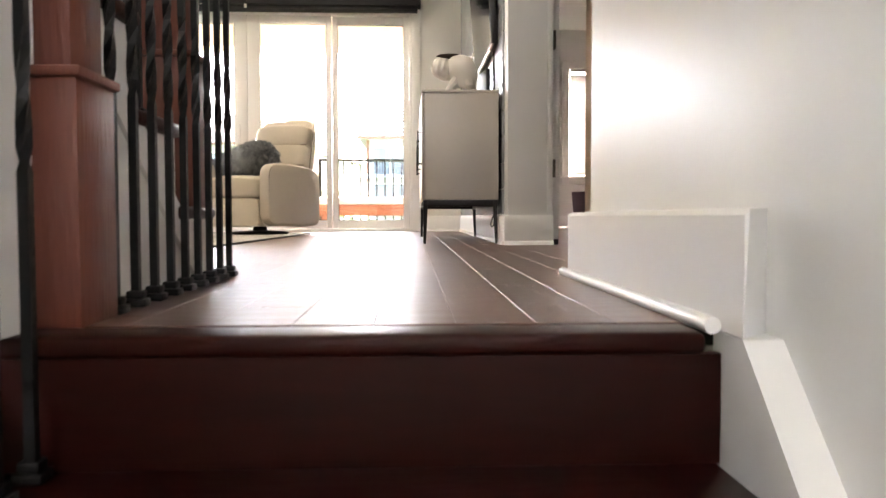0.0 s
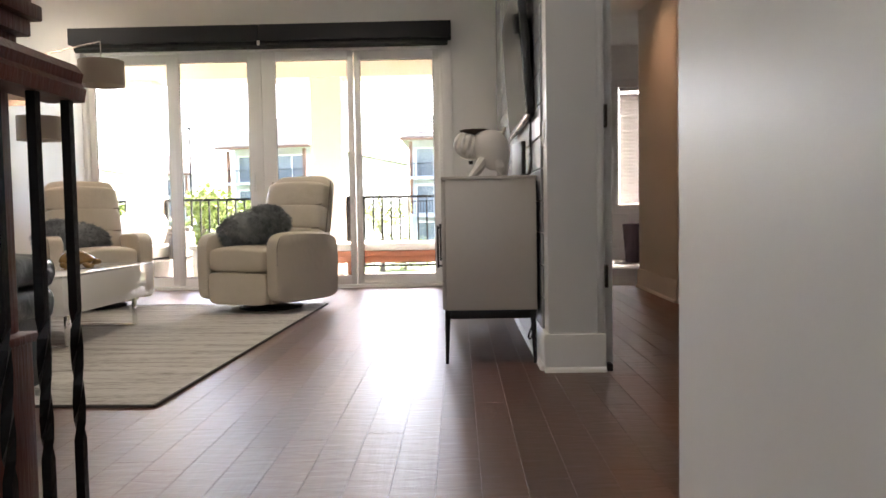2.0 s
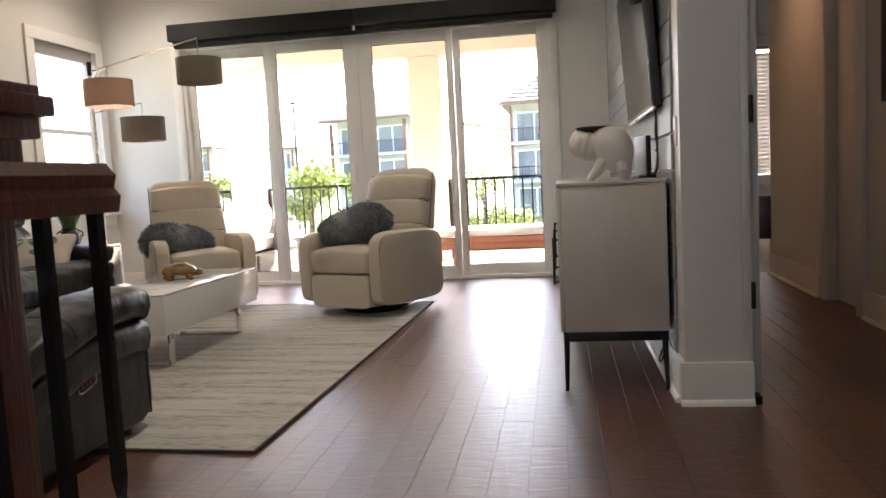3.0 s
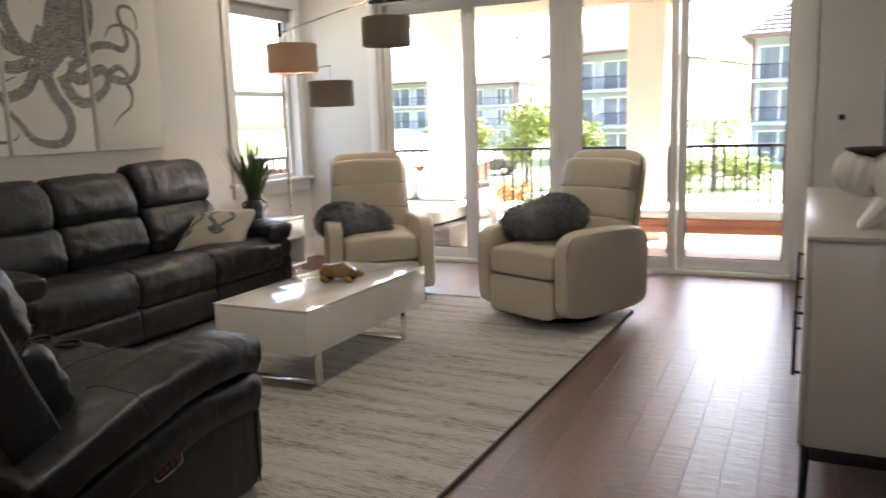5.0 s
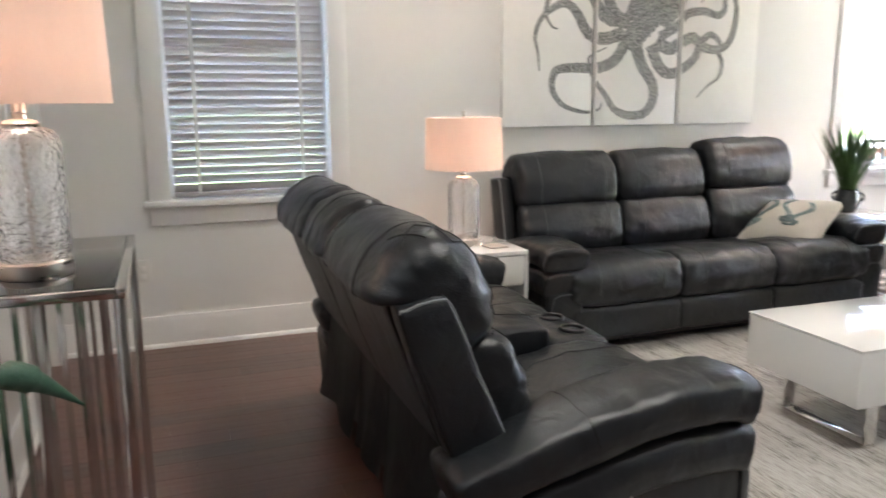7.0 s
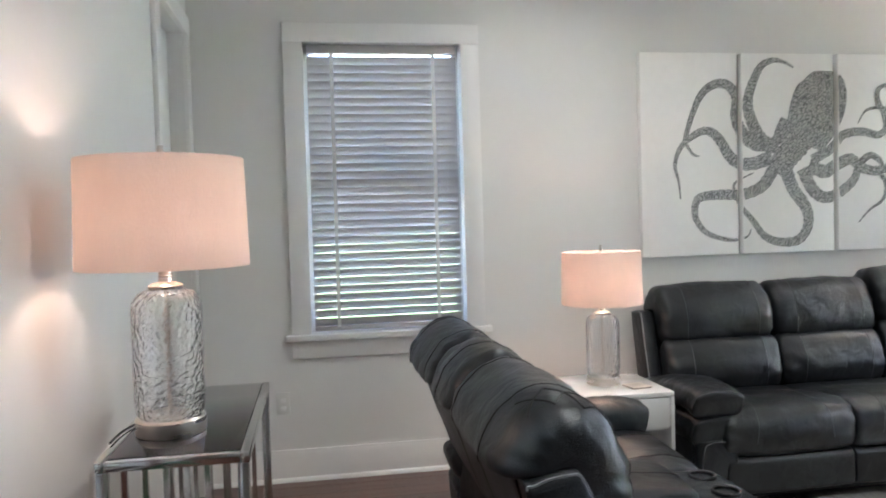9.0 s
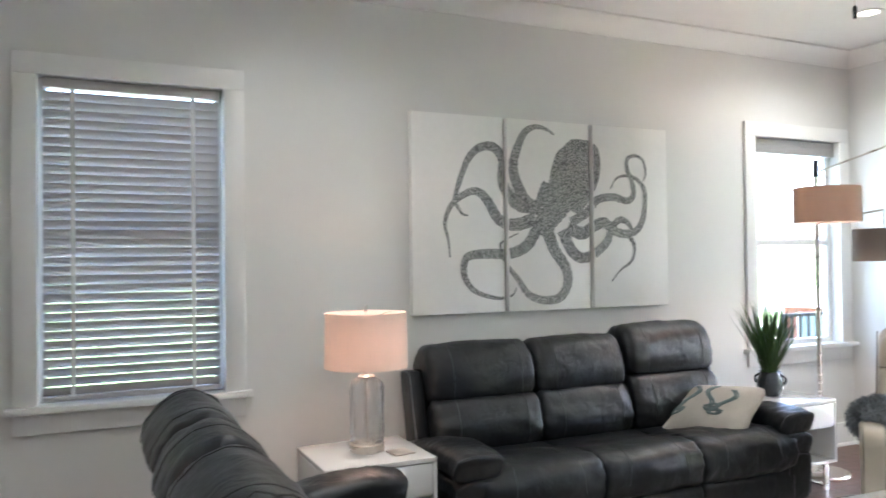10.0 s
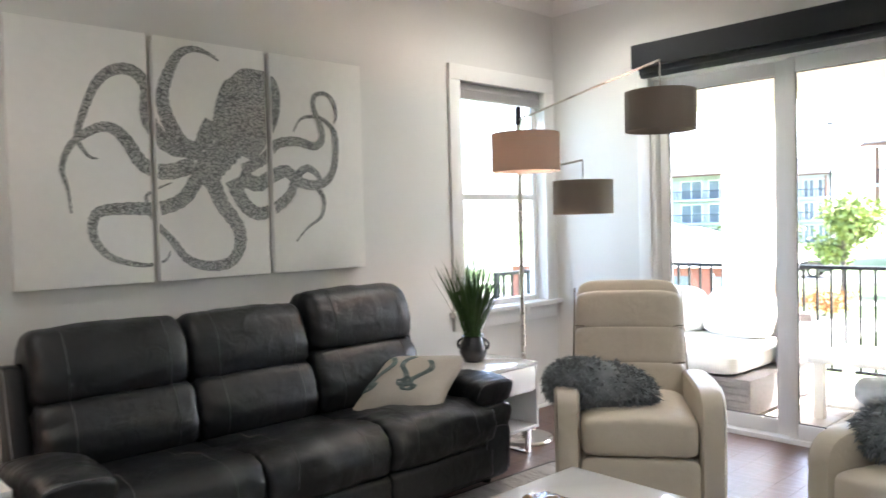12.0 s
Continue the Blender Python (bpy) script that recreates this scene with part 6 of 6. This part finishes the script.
def patio_sofa():
    ob = thing("patio_sofa", (-3.15, 9.75, -0.033), 0, "grey wicker patio sofa with white cushions", "sofa")
    part("base", B(-0.75, 0.75, -0.55, 0.6, 0.03, 0.28, bevel=0.015), WICKER, ob)
    for k in range(5):
        part("base_slat", B(-0.75, 0.755, -0.562, -0.551, 0.05 + 0.045 * k, 0.085 + 0.045 * k, bevel=0.003), WICKER, ob)
    part("back_frame", B(-0.75, 0.75, 0.5, 0.6, 0.28, 0.62, bevel=0.02), WICKER, ob)
    part("arm_frame", B(0.68, 0.78, 0.0, 0.6, 0.28, 0.56, bevel=0.02), WICKER, ob)
    part("seat_cushion", P((-0.05, -0.05, 0.36), (0.70, 0.52, 0.075), 0.25, e2=0.15), OUTCUSHION, ob)
    for x, t in ((-0.35, 12), (0.25, -14)):
        part("back_cushion", P((x, 0.36, 0.60), (0.30, 0.10, 0.20), 0.5, m=pose(0, 0, 0, -20, 0, t), e2=0.5), OUTCUSHION, ob)
    ob = thing("patio_ottoman", (-1.75, 9.85, -0.033), 0, "white topped grey wicker patio table", "table")
    part("top", B(-0.42, 0.42, -0.3, 0.35, 0.38, 0.42, bevel=0.008), OUTCUSHION, ob)
    for x in (-0.36, 0.36):
        for y in (-0.24, 0.29):
            part("leg", B(x - 0.03, x + 0.03, y - 0.03, y + 0.03, 0, 0.379), OUTCUSHION, ob)
    part("lower_shelf", B(-0.33, 0.33, -0.2, 0.25, 0.07, 0.09), OUTCUSHION, ob)
    ob = thing("cloth_bag", (-1.75, 9.85, 0.058), 15, "dark grey cloth bag on the patio table shelf", "bag")
    part("bag_body", P((0, 0, 0.09), (0.22, 0.15, 0.09), 0.7, bend=lambda v: Vector((v.x, v.y, v.z + 0.015 * math.sin(v.x * 30) * math.cos(v.y * 25)))), FUR, ob)


patio_sofa()

GZ = -2.4
bm = bmesh.new()
bmesh.ops.create_grid(bm, x_segments=40, y_segments=40, size=900, matrix=Matrix.Translation((0, 200, GZ)))
structure("ground", bm, LAWN, "green lawn reaching to the horizon", "lawn")
structure("pavement", B(-60, 40, 37, 38.6, GZ - 0.1, GZ + 0.03), CONCRETE, "pale concrete path across the lawn", "pavement")
structure("road", B(-80, 60, 47, 54, GZ - 0.1, GZ + 0.02), ASPHALT, "grey asphalt road", "road")
# slab added out of view so the closed blind's gaps look bright
structure("pavement_side", B(-14, -4.7, -8, 7.4, GZ - 0.1, GZ + 0.026), CONCRETE, "unseen pale slab, added as bright ground behind the blind", "pavement")
structure("pavement_court", B(-30, -8, 22, 33, GZ - 0.1, GZ + 0.028), CONCRETE, "pale concrete court", "pavement")


def house(at, turn, w, d, label, storeys=3, bays=3, side_windows=True):
    """An apartment house, front towards -y: storeys with recessed balconies, glazed doors and a hip roof."""
    ob = thing("apartment_house", at, turn, label, "house", "apartment houses")
    sh = 2.9
    H = storeys * sh
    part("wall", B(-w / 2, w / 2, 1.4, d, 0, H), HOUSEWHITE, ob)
    bw = w / bays
    for s in range(storeys):
        z = s * sh
        if s:
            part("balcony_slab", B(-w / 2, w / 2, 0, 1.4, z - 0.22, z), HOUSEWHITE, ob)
        for b in range(bays):
            x0 = -w / 2 + b * bw
            if b in (0, bays - 1) or b % 2 == 0:
                wi = part("window", B(x0 + bw * 0.12, x0 + bw * 0.88, 1.34, 1.399, z + 0.1, z + 2.2), HOUSEGLASS, ob)
                for f in (0.12, 0.5, 0.88):
                    part("frame", B(x0 + bw * f - 0.05, x0 + bw * f + 0.05, 1.29, 1.339, z + 0.1, z + 2.25), TRIM, wi)
                part("frame", B(x0 + bw * 0.12, x0 + bw * 0.88, 1.285, 1.338, z + 2.2, z + 2.32), TRIM, wi)
            if s:
                r = part("balcony_rail", B(x0 + 0.1, x0 + bw - 0.1, 0.02, 0.08, z + 0.95, z + 1.03), IRON, ob)
                for k in range(int(bw / 0.22)):
                    x = x0 + 0.15 + k * 0.22
                    part("picket", B(x - 0.02, x + 0.02, 0.03, 0.06, z, z + 0.95), IRON, r)
        if s:
            for x in (-w / 2 + 0.12, w / 2 - 0.12):
                part("post", B(x - 0.12, x + 0.12, 0.04, 0.28, z, z + sh - 0.221), BROWNTRIM, ob)
    for s in range(storeys):
        if side_windows:
            for k in range(2):
                y = 3.5 + k * (d - 5) * 0.6
                for sx in (-1, 1):
                    a, b2 = sorted((sx * w / 2, sx * (w / 2 + 0.05)))
                    part("window", B(a, b2, y, y + 1.1, s * sh + 0.8, s * sh + 2.2), HOUSEGLASS, ob)
    e, rh = 0.7, 0.82 * min(w, d) / 2
    bm = bmesh.new()
    lo = [bm.verts.new(p) for p in ((-w / 2 - e, -e, H), (w / 2 + e, -e, H), (w / 2 + e, d + e, H), (-w / 2 - e, d + e, H))]
    k = min(w, d) / 2
    if d > w:
        hi = [bm.verts.new(p) for p in ((0, w / 2, H + rh), (0, d - w / 2, H + rh))]
        for q in ((lo[0], lo[1], hi[0]), (lo[1], lo[2], hi[1], hi[0]), (lo[2], lo[3], hi[1]), (lo[3], lo[0], hi[0], hi[1])):
            bm.faces.new(q)
    else:
        hi = [bm.verts.new(p) for p in ((-max(0.5, w / 2 - k), d / 2, H + rh), (max(0.5, w / 2 - k), d / 2, H + rh))]
        for q in ((lo[0], lo[1], hi[1], hi[0]), (lo[2], lo[3], hi[0], hi[1]), (lo[1], lo[2], hi[1]), (lo[3], lo[0], hi[0])):
            bm.faces.new(q)
    bm.faces.new(lo[::-1])
    roof = part("roof", bm, ROOFING, ob, "grey shingled hip roof", smooth=False)
    part("eaves", B(-w / 2 - e, w / 2 + e, -e, -e + 0.1, H - 0.18, H - 0.001), BROWNTRIM, roof)
    bm = bmesh.new()
    nrow = 14
    for r in range(nrow):
        f0, f1 = r / nrow, (r + 0.96) / nrow
        run = (w / 2 if d > w else d / 2) + e
        y0, y1 = -e + f0 * run, -e + f1 * run
        z0, z1 = H + f0 * rh + 0.12, H + f1 * rh + 0.03
        xs = w / 2 + e - f0 * (w / 2 + e - (0.05 if d > w else max(0.5, w / 2 - k)))
        n = int(2 * xs / 0.5)
        for q in range(n):
            a = -xs + 2 * xs * q / n
            b2 = -xs + 2 * xs * (q + 0.94) / n
            vs = [bm.verts.new(p) for p in ((a, y0, z0), (b2, y0, z0), (b2, y1, z1), (a, y1, z1))]
            bm.faces.new(vs)
    tagged(part("shingles", bm, ROOFING, roof, smooth=False), kind="stuff")
    return ob


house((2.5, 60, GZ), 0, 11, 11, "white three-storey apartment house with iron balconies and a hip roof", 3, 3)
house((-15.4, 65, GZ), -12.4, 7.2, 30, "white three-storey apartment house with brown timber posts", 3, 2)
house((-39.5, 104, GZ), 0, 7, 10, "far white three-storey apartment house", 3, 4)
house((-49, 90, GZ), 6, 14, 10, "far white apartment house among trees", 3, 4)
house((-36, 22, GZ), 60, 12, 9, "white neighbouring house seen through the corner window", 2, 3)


def pool_house(at, turn, label):
    ob = thing("pool_house", at, turn, label, "house")
    part("wall", B(-4.2, 4.2, -2.6, 2.6, 0, 2.2), BRICKRED, ob)
    for k in range(5):
        w = part("window", B(-3.6 + k * 1.6, -2.7 + k * 1.6, -2.65, -2.601, 0.7, 1.9), HOUSEGLASS, ob)
        part("frame", B(-3.68 + k * 1.6, -3.6 + k * 1.6, -2.7, -2.602, 0.6, 2.0), TRIM, w)
    bm = bmesh.new()
    lo = [bm.verts.new(p) for p in ((-4.8, -3.2, 2.2), (4.8, -3.2, 2.2), (4.8, 3.2, 2.2), (-4.8, 3.2, 2.2))]
    hi = [bm.verts.new(p) for p in ((-1.6, 0, 3.4), (1.6, 0, 3.4))]
    for q in ((lo[0], lo[1], hi[1], hi[0]), (lo[2], lo[3], hi[0], hi[1]), (lo[1], lo[2], hi[1]), (lo[3], lo[0], hi[0]), lo[::-1]):
        bm.faces.new(q)
    part("roof", bm, CONCRETE, ob, "pale low hip roof", smooth=False)


pool_house((-14.5, 28, GZ), 12, "low brick pool house with a pale hip roof")
pool_house((-24, 43, GZ), 20, "low brick clubhouse with a wide pale roof")


def tree(at, height, spread, label, leaf=LEAF, seed=1, n=1500, trunk=True, leafsize=0.13):
    rnd = random.Random(seed)
    ob = thing("tree" if trunk else "shrub", at, 0, label, "tree" if trunk else "shrub")
    bm = bmesh.new()
    top = height * (0.55 if trunk else 0.2)
    tube(bm, smooth_line([(0, 0, 0), (0.05, 0.02, top * 0.5), (0.0, 0.05, top), (0.05, 0.0, height * 0.85)], 4), [0.035 * height * (1 - k / 15) + 0.01 for k in range(13)], 8)
    limbs = []
    for k in range(9):
        a, z = k * 2.4 + rnd.uniform(-0.4, 0.4), top * rnd.uniform(0.6, 1.35)
        e = Vector((math.cos(a) * spread * rnd.uniform(0.5, 0.9), math.sin(a) * spread * rnd.uniform(0.5, 0.9), min(height * 0.92, z + height * rnd.uniform(0.12, 0.35))))
        s = Vector((0, 0, min(z, height * 0.8)))
        limbs.append((s, e))
        tube(bm, [s, s.lerp(e, 0.5) + Vector((0, 0, 0.1)), e], [0.016 * height * 0.6, 0.009 * height * 0.6, 0.008], 6)
    part("trunk", bm, BARK, ob)
    bm = bmesh.new()
    for i in range(n):
        s, e = rnd.choice(limbs)
        c = s.lerp(e, rnd.uniform(0.45, 1.15))
        p = c + Vector((rnd.gauss(0, 1), rnd.gauss(0, 1), rnd.gauss(0, 0.8))) * spread * 0.22
        d = Vector((rnd.uniform(-1, 1), rnd.uniform(-1, 1), rnd.uniform(-1, 0.6))).normalized() * leafsize * rnd.uniform(0.7, 1.4)
        sd = d.cross(Vector((rnd.uniform(-1, 1), rnd.uniform(-1, 1), rnd.uniform(-1, 1)))).normalized() * leafsize * 0.45
        vs = [bm.verts.new(v) for v in (p - d, p + sd, p + d, p - sd)]
        bm.faces.new(vs)
    tagged(part("crown", bm, leaf, ob, smooth=False), kind="stuff")
    return ob


tree((-12.0, 39, GZ), 4.3, 1.3, "yellow-green young tree beside the path", seed=3, n=2600, leafsize=0.16)
tree((-10.0, 42, GZ), 3.8, 1.1, "small yellow-green tree in front of the white house", seed=4, n=1700, leafsize=0.15)
tree((-3.3, 41, GZ), 4.2, 1.3, "thin-leaved young tree on the lawn", seed=6, n=900, leafsize=0.10)
tree((-7.2, 45, GZ), 3.0, 1.0, "orange-leaved small tree by the road", LEAFRED, seed=7, n=1200, leafsize=0.16)
tree((-20.5, 52, GZ), 3.4, 1.4, "green tree beside the parked car", seed=8, n=1500, leafsize=0.16)
tree((-10.6, 33, GZ), 1.5, 0.9, "rusty red low shrub by the path", LEAFRED, seed=9, n=900, trunk=False, leafsize=0.09)
tree((-2.2, 42, GZ), 2.4, 1.5, "green rounded shrub on the lawn", seed=10, n=1500, trunk=False, leafsize=0.11)
tree((-5.0, 42, GZ), 2.0, 1.3, "green rounded shrub on the lawn", seed=11, n=1300, trunk=False, leafsize=0.11)
tree((-30, 70, GZ), 4.5, 2.4, "distant green tree between houses", seed=12, n=1300, leafsize=0.28)


def parked_car():
    ob = thing("parked_car", (-18.8, 50.5, GZ + 0.02), 10, "dark parked car beside the road", "car")
    bm = bmesh.new()
    extrude_profile(bm, [(-2.2, 0.35), (2.2, 0.35), (2.25, 0.75), (2.1, 0.95), (1.2, 1.02), (0.6, 1.5), (-1.0, 1.55), (-1.9, 1.05), (-2.2, 0.95)], -0.85, 0.85, "y")
    part("body", bm, CARPAINT, ob)
    for s in (-1, 1):
        bm = bmesh.new()
        extrude_profile(bm, [(1.05, 1.04), (0.55, 1.44), (-0.9, 1.48), (-1.6, 1.06)], s * 0.86 - 0.005, s * 0.86 + 0.005, "y")
        part("side_window", bm, HOUSEGLASS, ob)
        for x in (-1.35, 1.35):
            w = part("wheel", T([(x, s * 0.72, 0.33), (x, s * 0.9, 0.33)], 0.33, 20), RUBBER, ob)
            part("rim", T([(x, s * 0.9, 0.33), (x, s * 0.91, 0.33)], 0.2, 16), CHROME, w)


parked_car()


def street_lamp():
    ob = thing("street_lamp", (-27.0, 80, GZ), 0, "tall thin grey lamp post between the houses", "lamp")
    part("pole", T([(0, 0, 0), (0, 0, 12)], [0.14, 0.09], 10), IRON, ob)
    part("head", B(-0.3, 0.3, -0.15, 0.15, 12.0, 12.2, bevel=0.03), IRON, ob)


street_lamp()


# ---- floor boards, last ----
def floor_boards():
    """Hand-scraped boards that run away from the stairs. Those nearest the walk are pieces of their own."""
    ob = structure("floor", B(XL, 4.5, 1.865, 8.62, -0.035, -0.012), JOINT, "dark hand-scraped hardwood floor boards", "floor")
    rnd = random.Random(11)
    shapes = {}

    def board_mesh(w, l):
        key = round(l, 1)
        if key not in shapes:
            bm = bmesh.new()
            g = 0.0004
            box(bm, g, w - g, g, key - g, -0.011, 0.0, bevel=0.0005, seg=1)
            shapes[key] = mesh_of("floor_board", bm, WOOD, False)
        return shapes[key], key
    w = 0.119
    far = []
    x = XL
    count = 0
    while x < 4.4:
        y = 1.865 + rnd.uniform(-0.9, 0.0)
        while y < YF + 0.1:
            l = round(rnd.uniform(0.4, 1.7), 1)
            y0, y1 = max(y, 1.865), min(y + l, YF - 0.001 if x < XT else 8.62)
            if y1 - y0 > 0.03 and not (x < -1.2 and y1 < 2.7) and not (-1.1 < x < 0.0 and y1 < 2.4):
                if -0.45 < x < 1.25 and y0 == y and y1 == y + l and count < 290:
                    me, key = board_mesh(w, l)
                    o = new("floor_board", me)
                    o.parent = ob
                    o.location = (x, y, 0)
                    count += 1
                else:
                    far.append((x, min(x + w, 4.5), y0, y1))
            y += l
        x += w
    verts, faces = [], []
    g = 0.0004
    for x0, x1, y0, y1 in far:
        b = len(verts)
        e = 0.0005
        for (i, z) in ((g, -0.011), (g, -e), (g + e, 0.0)):
            verts += [(x0 + i, y0 + i, z), (x1 - i, y0 + i, z), (x1 - i, y1 - i, z), (x0 + i, y1 - i, z)]
        for r in (0, 4):
            for k in range(4):
                faces.append((b + r + k, b + r + (k + 1) % 4, b + r + 4 + (k + 1) % 4, b + r + 4 + k))
        faces.append((b + 8, b + 9, b + 10, b + 11))
    me = bpy.data.meshes.new("floor_boards")
    me.from_pydata(verts, [], faces)
    me.materials.append(WOOD)
    o = new("floor_boards", me)
    o.parent = ob
    tagged(o, kind="stuff")


floor_boards()


def shiplap():
    """Slate-painted boards laid along the television wall."""
    ob = bpy.data.objects["wall_tv"]
    bm = bmesh.new()
    box(bm, XT - 0.013, XT - 0.001, 5.064, YF - 0.002, 0.0, 0.143, bevel=0.003, seg=1)
    me = mesh_of("board", bm, SHIPLAP, False)
    for k in range(18):
        o = new("board", me)
        o.parent = ob
        o.location.z = 0.168 + k * 0.148


shiplap()


def balcony_tiles():
    ob = bpy.data.objects["balcony_floor"]
    bm = bmesh.new()
    box(bm, 0.002, 0.398, 0.002, 0.398, 0.0, 0.012, bevel=0.003, seg=1)
    me = mesh_of("tile", bm, TILE, False)
    for i in range(14):
        for j in range(5):
            o = new("tile", me)
            o.parent = ob
            o.location = (-4.4 + i * 0.4, YF + 0.17 + j * 0.4, -0.045)


balcony_tiles()
